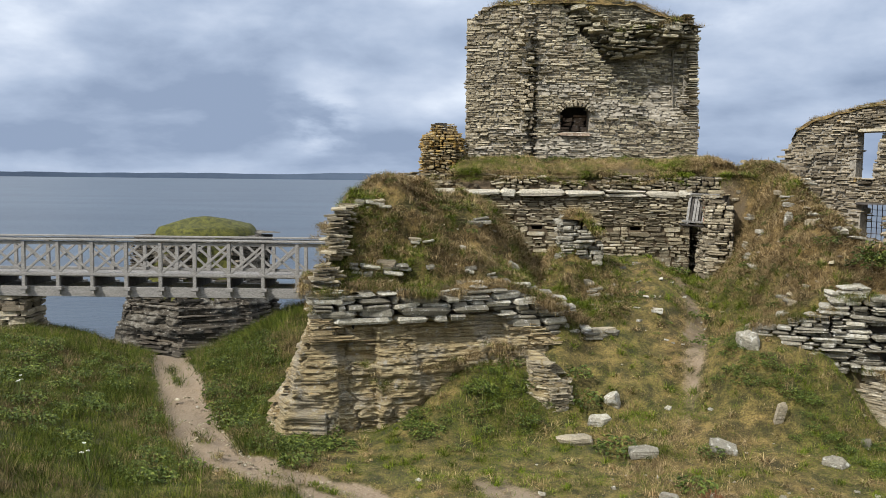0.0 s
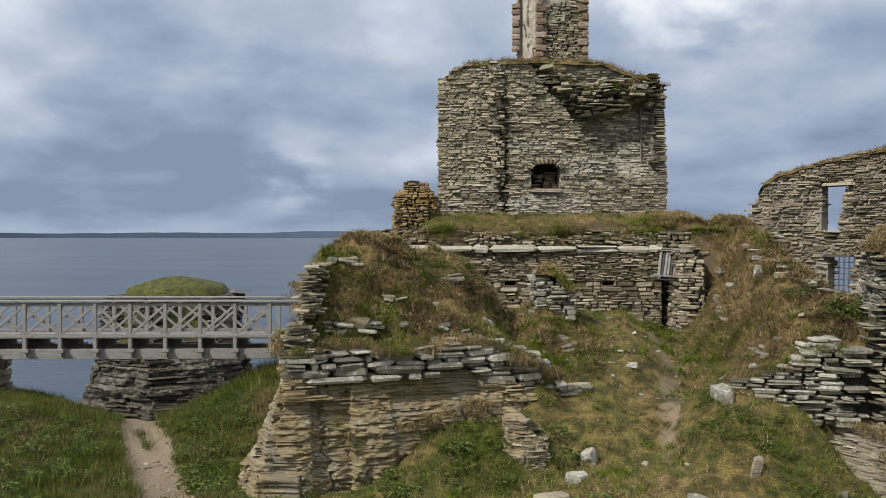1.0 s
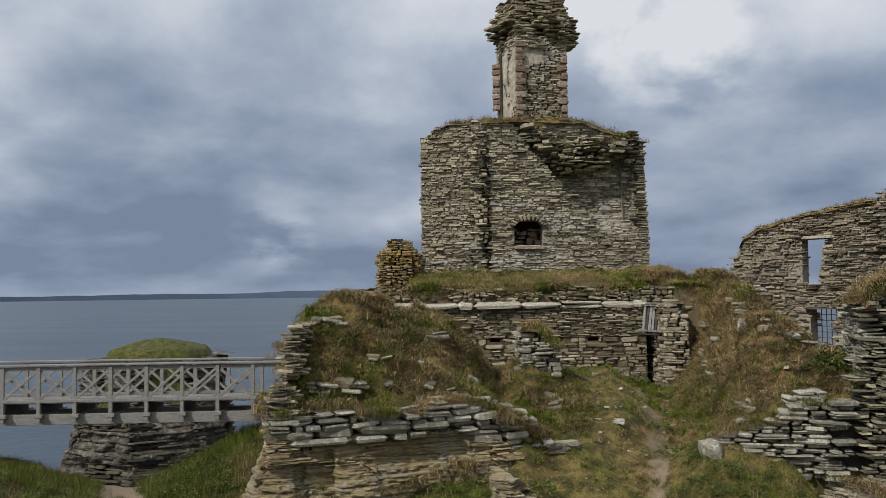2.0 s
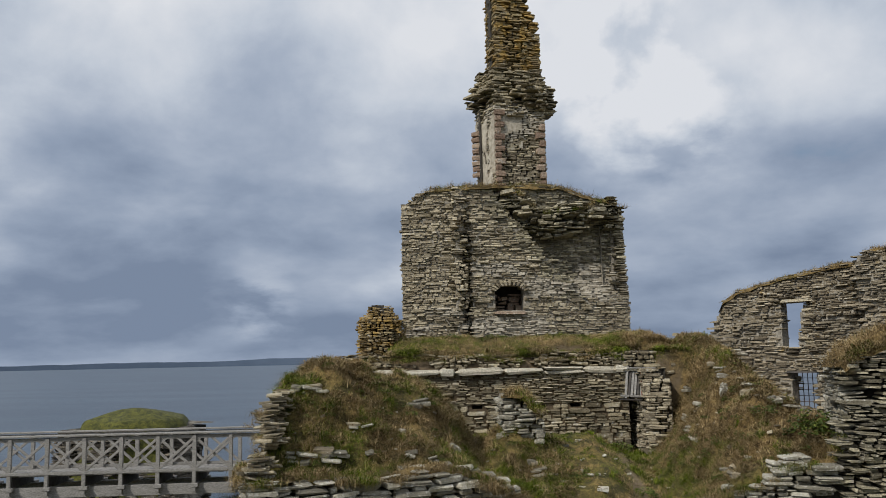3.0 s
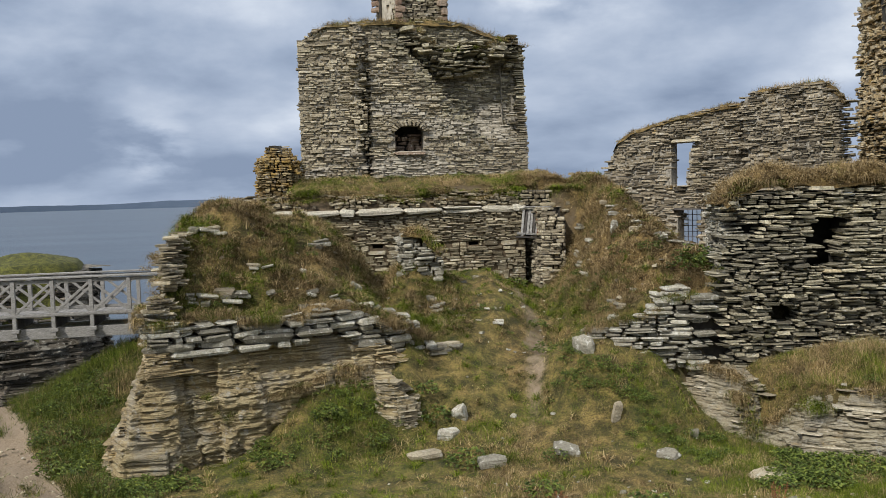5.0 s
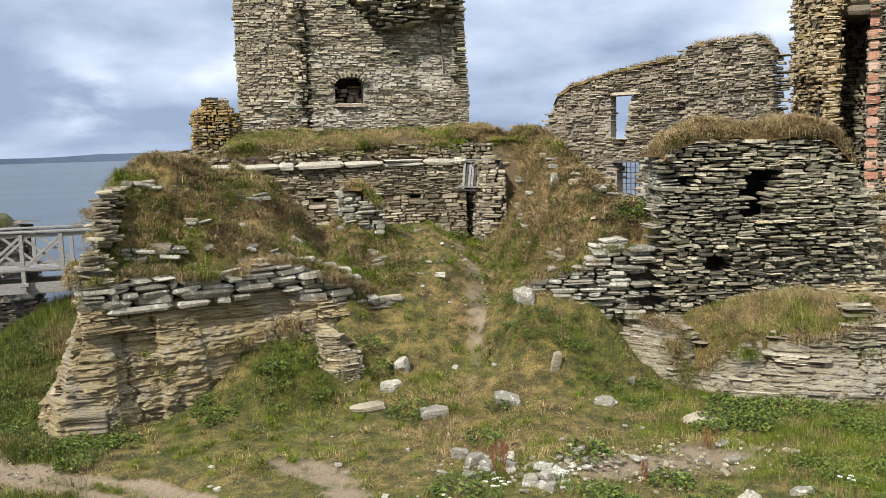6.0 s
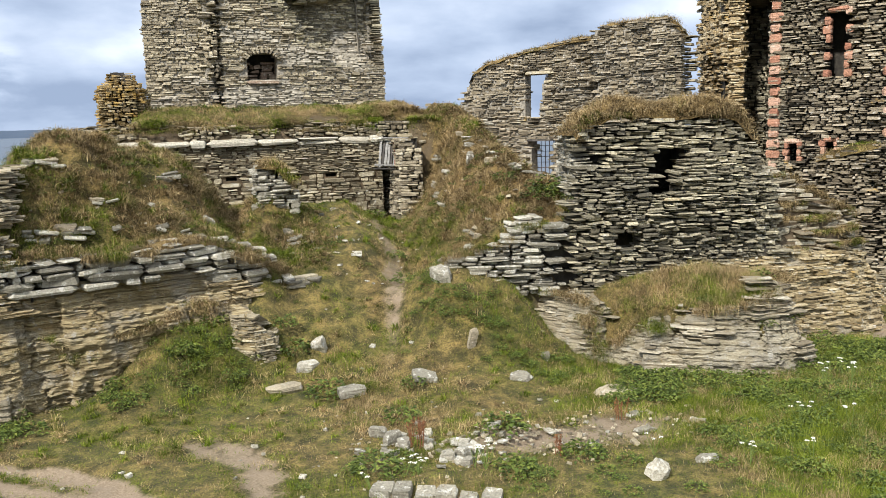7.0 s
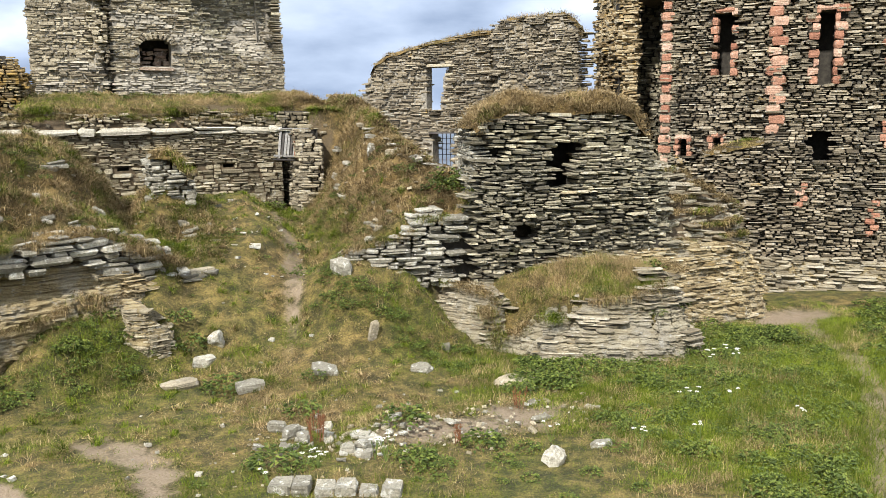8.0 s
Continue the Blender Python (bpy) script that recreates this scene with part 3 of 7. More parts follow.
def plain_stone(seed):
    """The same with fewer points, for walls of thousands: 12 points, 8 faces."""
    r = random.Random(seed)
    a, b = r.uniform(0.06, 0.3), r.uniform(0.2, 0.6)
    ring = [(-1, -1 + b), (-1 + a, -1), (1 - a, -1), (1, -1 + b), (1, 1), (-1, 1)]
    ends, slant = [r.uniform(0.2, 0.8) for _ in range(2)], r.uniform(-0.2, 0.2)
    verts = []
    for level, k in ((-1, r.uniform(0.88, 1.0)), (1, r.uniform(0.86, 1.0))):
        for x, y in ring:
            thin = ends[x > 0] if abs(x) > 0.9 else 1.0
            verts.append((0.5 * x * k * r.uniform(0.94, 1.02), 0.5 * y * k * r.uniform(0.92, 1.02), 0.5 * (level * thin * r.uniform(0.88, 1.0) + slant * x)))
    return np.array(verts), [(5, 4, 3, 2, 1, 0), (6, 7, 8, 9, 10, 11)] + [(i, (i + 1) % 6, 6 + (i + 1) % 6, 6 + i) for i in range(6)]


PLAIN = [plain_stone(300 + i) for i in range(40)]
STONES = [unit_stone(100 + i) for i in range(40)]


def stone_mesh(k, mat, cache={}):
    if (k, mat.name) not in cache:
        cache[k, mat.name] = mesh_of("stone", STONES[k][0], STONES[k][1], mat)
    return cache[k, mat.name]


def stone_pose(s):
    x, y, z, lx, ly, lz, yaw, tx, ty, k = s
    return Matrix.Translation((x, y, z)) @ Euler((tx, ty, yaw)).to_matrix().to_4x4() @ Matrix.Diagonal((lx, ly, lz, 1))


def joined(name, stones, mat, fine=False):
    """Many stones as one mesh."""
    verts, faces, base = [], [], 0
    for s in stones:
        v, f = (STONES if fine else PLAIN)[s[9]]
        m = np.array(stone_pose(s))
        verts.append(v @ m[:3, :3].T + m[:3, 3])
        faces += [tuple(i + base for i in q) for q in f]
        base += len(v)
    me = bpy.data.meshes.new(name)
    me.from_pydata(np.concatenate(verts).tolist(), [], faces)
    me.materials.append(mat)
    me.update()
    return me


def strata_mesh(name, line, bottom, top, off, seed, mat, beds=(0.012, 0.042), step=0.04, rough=0.10, joint=0.7, deep=0.9, dip=0.05):
    """A bedrock face: beds that stand proud or lie back one from another, with upright joints."""
    r = random.Random(seed)
    S = np.linspace(0, line.length, max(4, round(line.length / step)) + 1)
    lo, hi = min(bottom(s) for s in S), max(top(s) for s in S)
    rows, z, k = [], lo, 0
    while z < hi:
        h = r.uniform(*beds) * r.choice((0.7, 1, 1, 1.5))
        rows += [(z + 0.004, k), (z + h - 0.004, k)]
        z, k = z + h, k + 1
    proud = [r.gauss(0, rough * 0.07) - (0.03 if r.random() < 0.05 else 0) for _ in range(k)]
    B = np.array([bottom(s) for s in S])
    T = np.array([top(s) for s in S])
    P, N = [], []
    for s in S:
        q, v = line.at(s)
        P.append(q)
        N.append((v[1], -v[0]))
    P, N = np.array(P), np.array(N)
    grid = []
    for z, k in rows:
        zz = z + dip * 2 * wave(S * 0.35 + seed, np.full_like(S, 0.3 * k * 0.1), 2)
        shift = S + 0.35 * wave(S * 0.8, np.full_like(S, k * 0.23), 2)
        cell = np.floor(shift / joint + 0.21 * (k // 34)).astype(int)
        frac = shift / joint + 0.21 * (k // 34) - cell
        block = LAT[cell % 256, (k // 14 + seed) % 256] - 0.5
        fine = LAT[np.floor(shift / (joint * 0.35) + 0.31 * (k // 5)).astype(int) % 256, (k // 5 + 3 * seed) % 256] - 0.5
        tiny = LAT[np.floor(S / 0.11 + 0.57 * (k // 2)).astype(int) % 256, (k // 2 + 7 * seed) % 256] - 0.5
        chip = LAT[np.floor(S / 0.05 + 0.37 * k).astype(int) % 256, (k + 5 * seed) % 256] - 0.5
        crack = np.where((np.minimum(frac, 1 - frac) < 0.035) & (LAT[(cell + (frac > 0.5)) % 256, (k // 34 + 90) % 256] > 0.5), -0.10, 0.0)
        o = np.array([off(s, zv) for s, zv in zip(S, zz)]) + proud[k] + rough * (1.1 * wave(S * 1.3, z * 1.6 + 0 * S, 4) + 1.0 * block + 0.6 * fine + 0.42 * tiny + 0.2 * chip) + crack
        over = np.maximum(0, zz - T)
        o = o - 1.6 * over - (over > 0) * 0.05
        zz = np.clip(np.where(over > 0, T + 0.02 * np.sin(S * 9), zz), B - 0.3, None)
        grid.append(np.stack([P[:, 0] + N[:, 0] * o, P[:, 1] + N[:, 1] * o, zz], -1))
    last = grid[-1].copy()
    last[:, :2] -= N * deep
    grid.append(last)
    grid = np.array(grid)
    m, n = grid.shape[:2]
    i = np.arange(m * n).reshape(m, n)
    faces = np.stack([i[:-1, :-1], i[:-1, 1:], i[1:, 1:], i[1:, :-1]], -1).reshape(-1, 4)
    return quick_mesh(name, grid.reshape(-1, 3), faces, mat)


class Line:
    """A plan line with arc length."""

    def __init__(self, pts):
        self.p = np.array(pts, dtype=float)
        d = np.hypot(*np.diff(self.p, axis=0).T)
        self.s = np.concatenate([[0], np.cumsum(d)])
        self.length = float(self.s[-1])

    def at(self, s):
        i = int(np.clip(np.searchsorted(self.s, s) - 1, 0, len(self.s) - 2))
        k = (s - self.s[i]) / (self.s[i + 1] - self.s[i])
        q = self.p[i] * (1 - k) + self.p[i + 1] * k
        # heading, rounded at the bends
        a, b = self.heading(s - 0.2), self.heading(s + 0.2)
        v = a + b
        v = v / (np.hypot(*v) + 1e-9)
        return q, v

    def heading(self, s):
        i = int(np.clip(np.searchsorted(self.s, s) - 1, 0, len(self.s) - 2))
        v = self.p[i + 1] - self.p[i]
        return v / np.hypot(*v)


def profile(pts):
    xs, ys = [p[0] for p in pts], [p[1] for p in pts]
    return lambda s: float(np.interp(s, xs, ys))


def lay(line, bottom, top, course=(0.07, 0.13), length=(0.2, 0.6), depth=0.4, off=None, hole=None, jit=0.04, gap=0.012, ragged=0.12, seed=1, wavy=0.03, tilt=1.5, fill=(0.88, 1.03)):
    """Courses of stones along a plan line. The outside is to the right of the line's way."""
    r = random.Random(seed)
    stones = []
    lo = min(bottom(s) for s in np.linspace(0, line.length, 60))
    hi = max(top(s) for s in np.linspace(0, line.length, 200))
    bends = [float(s) for s in line.s[1:-1] if np.dot(line.heading(s - 0.02), line.heading(s + 0.02)) < 0.75]
    z = lo
    while z < hi:
        h = r.uniform(*course) * r.choice((0.8, 1, 1, 1.25))
        s = -r.uniform(0, length[0])
        while s < line.length:
            l = r.uniform(*length) * r.choice((0.45, 0.7, 1, 1, 1.35))
            for c in bends + [line.length]:
                if s < c - 0.07 and s + l > c - 0.05:
                    l = c + r.uniform(0.0, 0.03) - s
            mid = s + l / 2
            zz = z + h / 2 + wavy * 2 * float(wave(mid * 0.5 + seed, z * 0.8, 2))
            if 0 <= mid <= line.length and bottom(mid) - 0.05 <= zz <= top(mid) + ragged * float(wave(mid * 3 + seed, seed, 2)) and not (hole and any(hole(mid + k * l, zz) for k in (-0.38, 0.0, 0.38))):
                q, v = line.at(mid)
                if any(abs(mid - c) < 0.3 for c in bends):
                    v = line.heading(mid)
                n = np.array((v[1], -v[0]))
                o = (off(mid, zz) if off else 0.0) + r.gauss(0, jit)
                dep = depth * r.uniform(0.8, 1.15)
                c = q + n * (o - dep / 2)
                cut = [(-0.25, 0.5), (0.25, 0.5)] if h > 0.065 and r.random() < 0.28 else [(0.0, 1.0)]
                for rise, part_h in cut:
                    c = q + n * (o + (r.gauss(0, jit) if len(cut) > 1 else 0) - dep / 2)
                    ll = l * (r.uniform(0.75, 1.0) if len(cut) > 1 else 1.0)
                    stones.append((c[0], c[1], zz + rise * h, ll - gap, dep, h * part_h * r.uniform(*fill), math.atan2(v[1], v[0]) + r.gauss(0, 0.05),
                                   radians(r.gauss(0, tilt)), radians(r.gauss(0, tilt)), r.randrange(len(STONES))))
            s += l
        z += h
    return stones


def core(name, line, bottom, top, parent, off=None, hole=None, inset=0.14, thick=0.5, mat=None, cell=0.2):
    """The rubble heart of a wall: cells along the line, open where a hole goes through."""
    ns = max(2, round(line.length / cell))
    lo = min(bottom(s) for s in np.linspace(0, line.length, 60))
    hi = max(top(s) for s in np.linspace(0, line.length, 60))
    nz = max(2, round((hi - lo) / cell))
    S, Z = np.linspace(0, line.length, ns + 1), np.linspace(lo, hi, nz + 1)
    full = np.zeros((ns + 2, nz + 2), bool)
    for i in range(ns):
        for j in range(nz):
            s, z = (S[i] + S[i + 1]) / 2, (Z[j] + Z[j + 1]) / 2
            full[i + 1, j + 1] = bottom(s) - cell < z < top(s) - 0.06 and not (hole and hole(s, z))
    verts, index, faces = [], {}, []

    def v(i, j, k):
        if (i, j, k) not in index:
            q, d = line.at(S[i])
            n = np.array((d[1], -d[0]))
            o = (off(S[i], Z[j]) if off else 0.0) - inset - (thick if k else 0)
            index[i, j, k] = len(verts)
            verts.append((*(q + n * o), Z[j]))
        return index[i, j, k]

    for i in range(ns):
        for j in range(nz):
            if not full[i + 1, j + 1]:
                continue
            faces += [(v(i, j, 0), v(i + 1, j, 0), v(i + 1, j + 1, 0), v(i, j + 1, 0)), (v(i + 1, j, 1), v(i, j, 1), v(i, j + 1, 1), v(i + 1, j + 1, 1))]
            if not full[i, j + 1]:
                faces.append((v(i, j, 1), v(i, j, 0), v(i, j + 1, 0), v(i, j + 1, 1)))
            if not full[i + 2, j + 1]:
                faces.append((v(i + 1, j, 0), v(i + 1, j, 1), v(i + 1, j + 1, 1), v(i + 1, j + 1, 0)))
            if not full[i + 1, j]:
                faces.append((v(i, j, 1), v(i + 1, j, 1), v(i + 1, j, 0), v(i, j, 0)))
            if not full[i + 1, j + 2]:
                faces.append((v(i, j + 1, 0), v(i + 1, j + 1, 0), v(i + 1, j + 1, 1), v(i, j + 1, 1)))
    return part(name, mesh_of(name, verts, faces, mat or CORE), parent)


PIECES = []  # (stone, material, parent), linked as objects at the end of the file


def face(parent, stones, mat, name="stonework", pieces=300, near=None):
    """The stones of a wall: those nearest to a place of the plan become pieces of their own, the rest one joined part."""
    if near is not None:
        stones = sorted(stones, key=lambda s: (s[0] - near[0]) ** 2 + (s[1] - near[1]) ** 2 + (s[2] - near[2]) ** 2)
    own, rest = stones[:pieces], stones[pieces:]
    PIECES.extend((s, mat, parent) for s in own)
    if rest:
        part(name, joined(name, rest, mat), parent, kind="stuff")


def cap(parent, line, s0, s1, width, ztop, hump, seed, tuft=0.22, per=60, droop=0.1, dry=0.75, inward=0.0, label="tufted straw-coloured turf"):
    """Turf on a wall's top between two arc lengths, reaching inwards from the face, with its grass."""
    ns, nw = max(4, round((s1 - s0) / 0.12)), max(5, round(width / 0.12))
    S, W = np.linspace(s0, s1, ns + 1), np.linspace(0, 1, nw + 1)

    def spot(s, w):
        q, v = line.at(s)
        n = np.array((v[1], -v[0]))
        k = min(1.0, 6 * min(w, 1 - w)) * min(1.0, (s - s0 + 0.02) / 0.4, (s1 - s + 0.02) / 0.4)
        k = math.sqrt(max(0.0, k))
        q = q + n * (droop * (1 - w) - inward - width * w + 0.12 * float(wave(s * 2, seed, 2)))
        return (q[0], q[1], ztop(s) - 0.10 + (hump + 0.10) * k * (0.75 + 0.9 * float(wave(s * 0.8 + seed, w * width * 0.8, 3))) + 0.08 * float(wave(s * 4, w * width * 4, 2)))

    verts = [spot(s, w) for s in S for w in W]
    faces = [(i * (nw + 1) + j, (i + 1) * (nw + 1) + j, (i + 1) * (nw + 1) + j + 1, i * (nw + 1) + j + 1) for i in range(ns) for j in range(nw)]
    n = len(verts)
    part("turf", mesh_of("turf", verts, faces, TURF, True, {"dry": np.full(n, dry), "dirt": np.zeros(n), "rock": np.zeros(n)}), parent, label)
    g = np.random.RandomState(seed)
    k = int((s1 - s0) * width * per)
    roots = np.array([spot(g.uniform(s0, s1), g.uniform(0, 1) ** 1.3) for _ in range(k)])
    part("grass", blade_mesh(roots, tuft * g.uniform(0.5, 1.3, k), dry + g.normal(0, 0.2, k), g, 12, 0.06, 2.3, 0.005), parent, kind="stuff")


def blade_mesh(roots, size, dry, g, per=12, spread=0.08, lean=0.6, width=0.008, mat=None, ground_of=None, simple=True):
    """Tufts of narrow bent blades at the roots given."""
    n = len(roots) * per
    b = np.repeat(roots, per, 0) + np.concatenate([g.normal(0, spread, (n, 2)), np.zeros((n, 1))], 1)
    if ground_of is not None:
        b[:, 2] = ground_of(b[:, 0], b[:, 1]) - 0.02
    sz = np.repeat(size, per) * g.uniform(0.6, 1.2, n)
    ang, turn = g.uniform(0, 2 * np.pi, n), g.uniform(0, 2 * np.pi, n)
    out = g.uniform(0.1, lean, n) * sz
    w = width * g.uniform(0.7, 1.3, n)
    way = np.stack([np.cos(ang), np.sin(ang), np.zeros(n)], -1)
    side = np.stack([np.cos(turn), np.sin(turn), np.zeros(n)], -1) * w[:, None]
    rise = np.array([0, 0, 1.0])
    if simple:
        tip = b + way * out[:, None] + rise * np.maximum(sz - 0.5 * out, 0.2 * sz)[:, None]
        verts = np.stack([b - side, b + side, tip], 1).reshape(-1, 3)
        return quick_mesh("grass", verts, np.arange(3 * n).reshape(-1, 3), mat or GRASS, {"dry": np.repeat(np.repeat(dry, per), 3)})
    mid = b + way * (out * 0.4)[:, None] + rise * (sz * 0.6 - 0.1 * out)[:, None]
    tip = b + way * out[:, None] + rise * np.maximum(sz - 0.55 * out, 0.15 * sz)[:, None]
    verts = np.stack([b - side, b + side, mid - side * 0.8, mid + side * 0.8, tip], 1).reshape(-1, 3)
    i = np.arange(n)[:, None] * 5
    tris = np.concatenate([i + np.array([[0, 1, 3]]), i + np.array([[0, 3, 2]]), i + np.array([[2, 3, 4]])], 1).reshape(-1, 3)
    return quick_mesh("grass", verts, tris, mat or GRASS, {"dry": np.repeat(np.repeat(dry, per), 5)})


def fringe(parent, line, s0, s1, zed, clumps, long, seed, out=0.1, dry=0.75, per=34, width=0.0042, spread=0.06):
    """Dead grass hanging in clumps over an edge."""
    g = np.random.RandomState(seed)
    B, N = [], []
    for _ in range(clumps):
        s = g.uniform(s0, s1)
        while g.rand() > 0.5 + 2.6 * float(wave(s * 1.1 + seed, 2.0, 3)):
            s = g.uniform(s0, s1)
        q, v = line.at(s)
        B.append((q[0] + v[1] * out, q[1] - v[0] * out, zed(s) + g.normal(0, 0.03)))
        N.append((v[1], -v[0], 0.0))
    size = np.repeat(long * g.uniform(0.4, 1.3, clumps), per) * g.uniform(0.6, 1.15, clumps * per)
    n = clumps * per
    b = np.repeat(np.array(B), per, 0) + g.normal(0, spread, (n, 3)) * (1, 1, 0.4)
    ang = g.normal(0, 0.7, n)
    way = np.repeat(np.array(N), per, 0)
    way = np.stack([way[:, 0] * np.cos(ang) - way[:, 1] * np.sin(ang), way[:, 0] * np.sin(ang) + way[:, 1] * np.cos(ang), np.zeros(n)], -1)
    turn = g.uniform(0, 2 * np.pi, n)
    side = np.stack([np.cos(turn), np.sin(turn), np.zeros(n)], -1) * (width * g.uniform(0.6, 1.3, n))[:, None]
    drop = g.uniform(-0.15, 0.85, n)
    mid = b + way * (size * 0.4)[:, None] + np.array([0, 0, 1.0]) * (size * (0.32 - 0.2 * drop))[:, None]
    tip = b + way * (size * (0.75 - 0.3 * drop))[:, None] + np.array([0, 0, 1.0]) * (size * (0.2 - 1.0 * drop))[:, None]
    verts = np.stack([b - side, b + side, mid - side * 0.8, mid + side * 0.8, tip], 1).reshape(-1, 3)
    i = np.arange(n)[:, None] * 5
    tris = np.concatenate([i + np.array([[0, 1, 3]]), i + np.array([[0, 3, 2]]), i + np.array([[2, 3, 4]])], 1).reshape(-1, 3)
    hue = np.repeat(np.repeat(dry + g.normal(0, 0.25, clumps), per), 5)
    part("hanging_grass", quick_mesh("hanging_grass", verts, tris, GRASS, {"dry": hue}), parent, kind="stuff")


# ---------------------------------------------------------------- bedrock
def blocky(s, width, seed):
    """A step function along a wall: the joints of the rock."""
    return float(LAT[int(math.floor(s / width + 0.4 * float(wave(s * 0.7, seed)))) % 256, seed % 256]) - 0.5


def rock_face(label, line, bottom, top, off, seed, mat, **more):
    ob = thing("rock_face", label, "rock", kind="structure")
    part("strata", strata_mesh("strata", line, bottom, top, off, seed, mat, **more), ob)
    return ob


def thin_beds(parent, line, bottom, top, off, seed, mat, course=(0.018, 0.046), length=(0.16, 0.75), bare=None, jit=0.026, joint=0.85):
    """Beds of bedrock that have weathered apart into plates, with upright joints."""
    def set_back(s, z):
        k = (s + 0.25 * float(wave(z * 0.9, seed, 2))) / joint
        cell = math.floor(k)
        notch = -0.14 if abs(k - cell - 0.5) < 0.045 and LAT[cell % 256, (int(z * 1.7) + seed) % 256] > 0.4 else 0.0
        slab = 0.16 * (LAT[int(math.floor(s / 0.55 + 0.3 * int(z * 3))) % 256, (int(z * 3.2) + seed) % 256] - 0.5)
        return off(s, z) + notch + slab
    stones = lay(line, bottom, top, course, length, 0.34, set_back, bare, jit, 0.003, 0.1, seed, 0.05, 0.8)
    part("thin_beds", joined("thin_beds", stones, mat), parent, kind="stuff")


BASTION_LINE = Line([(-2.35, 23.2), (-2.5, 20.0), (-2.6, 16.5), (2.35, 18.1), (3.5, 18.7)])


def bastion_off(s, z):
    lean = (0.42 + 0.55 * float(ss(7.4, 6.0, s))) * max(0.0, 2.2 - z) / 2.2
    soft = -0.22 * float(ss(1.55, 1.8, z)) * float(ss(7.6, 8.4, s))
    return lean + soft + 0.22 * blocky(s, 0.9, 31) * (1 if s > 6.8 else 0.3) + 0.16 * float(wave(s * 1.1, z * 0.8, 3)) - 0.3 * float(ss(9.0, 10.5, s)) * float(ss(1.2, 0.2, z))


bastion_foot = profile([(0, 0.6), (3.2, -0.1), (6.7, -0.4), (12, -0.3), (13.2, 0.8)])
bastion_head = profile([(0, 2.0), (6.7, 2.25), (9.5, 2.25), (11.0, 2.15), (12, 1.75), (13.2, 1.3)])
bastion_rock = rock_face("layered buff bedrock face under the turf bastion", BASTION_LINE, bastion_foot, bastion_head, lambda s, z: bastion_off(s, z) - 0.05, 11, ROCK, rough=0.13)
thin_beds(bastion_rock, BASTION_LINE, bastion_foot, bastion_head, bastion_off, 14, BEDROCK,
          bare=lambda s, z: float(wave(s * 0.8 + 3, z * 1.0, 3)) > (-0.08 if s > 6.9 else 0.02))

BUTTRESS_LINE = Line([(1.7, 17.7), (1.75, 16.85), (2.1, 16.65), (2.5, 16.75), (2.75, 17.6)])
buttress_top = profile([(0, 1.5), (0.85, 1.0), (1.1, 1.42), (1.25, 1.25), (1.7, 0.95), (2.6, 1.1)])
buttress_off = lambda s, z: 0.15 * max(0, 1.2 - z) + 0.05 * float(wave(s * 2, z))
buttress = rock_face("narrow buttress of thin-bedded rock below the turf", BUTTRESS_LINE, lambda s: -0.2, buttress_top, lambda s, z: buttress_off(s, z) - 0.06, 13, ROCK, rough=0.045, joint=0.6, deep=0.1)
thin_beds(buttress, BUTTRESS_LINE, lambda s: -0.2, buttress_top, buttress_off, 15, TAN, (0.02, 0.042), (0.12, 0.4), None, 0.018, 2.0)

LEDGE_LINE = Line([(8.0, 16.9), (8.45, 16.2), (8.93, 15.2), (9.67, 14.4), (10.6, 13.6), (11.64, 12.98), (12.45, 13.1), (12.9, 14.2), (13.2, 15.5)])


ledge_top = profile([(0, 1.35), (1.2, 1.25), (1.75, 1.0), (1.95, 0.35), (2.3, 0.4), (2.6, 0.85), (3.0, 1.0), (3.8, 1.15), (4.3, 1.22), (4.9, 1.38), (5.4, 1.55), (6.0, 1.66), (7.0, 1.75), (8.8, 1.5)])


def ledge_off(s, z):
    step = 0.5 * blocky(s + 9, 1.5, 78) + 0.25 * blocky(s, 0.6, 77)
    return 0.22 - 0.42 * max(0.0, z) - 0.15 * float(ss(0.5, 0.75, z + 0.3 * float(wave(s, 4.0)))) + step * 0.6 + 0.3 * float(wave(s * 0.9, z * 0.8 + 3, 3))


ledge_foot = profile([(0, 0.2), (2, -0.4), (11, -0.5)])
ledge_rock = rock_face("stepped pale bedrock below the dry-stone wall", LEDGE_LINE, ledge_foot, ledge_top, lambda s, z: ledge_off(s, z) - 0.05, 12, PALEROCK, rough=0.12, joint=0.9, deep=0.4)
thin_beds(ledge_rock, LEDGE_LINE, ledge_foot, ledge_top, ledge_off, 16, PALEBEDS, (0.016, 0.046), (0.25, 1.1), lambda s, z: float(wave(s * 0.9 + 5, z * 1.3, 3)) > 0.09, 0.028)


# ---------------------------------------------------------------- masonry of the ditch side
bastion_wall = thing("ruined_wall", "low ruined wall of heavy pale slabs on bedrock", "wall", kind="structure")
top = profile([(0, 4.1), (1.5, 4.3), (3.2, 4.3), (4.4, 3.8), (5.4, 3.15), (6.7, 2.82), (8.5, 2.72), (9.6, 2.68), (10.2, 2.84), (11.2, 2.62), (12.2, 2.2), (13.2, 1.8)])
bot = profile([(0, 1.9), (6.7, 2.2), (9.5, 2.16), (10.3, 2.3), (11.5, 1.95), (13.2, 1.4)])
stones = lay(BASTION_LINE, bot, top, (0.07, 0.14), (0.35, 0.9), 0.7, lambda s, z: 0.10 - 0.12 * float(ss(9.8, 10.6, s)) - 0.06 * max(0, z - 2.8), lambda s, z: s > 10.9 and float(wave(s * 1.1 + 2, z * 0.5, 2)) > 0.05,
             0.04, 0.012, 0.2, 21, 0.05, 3)
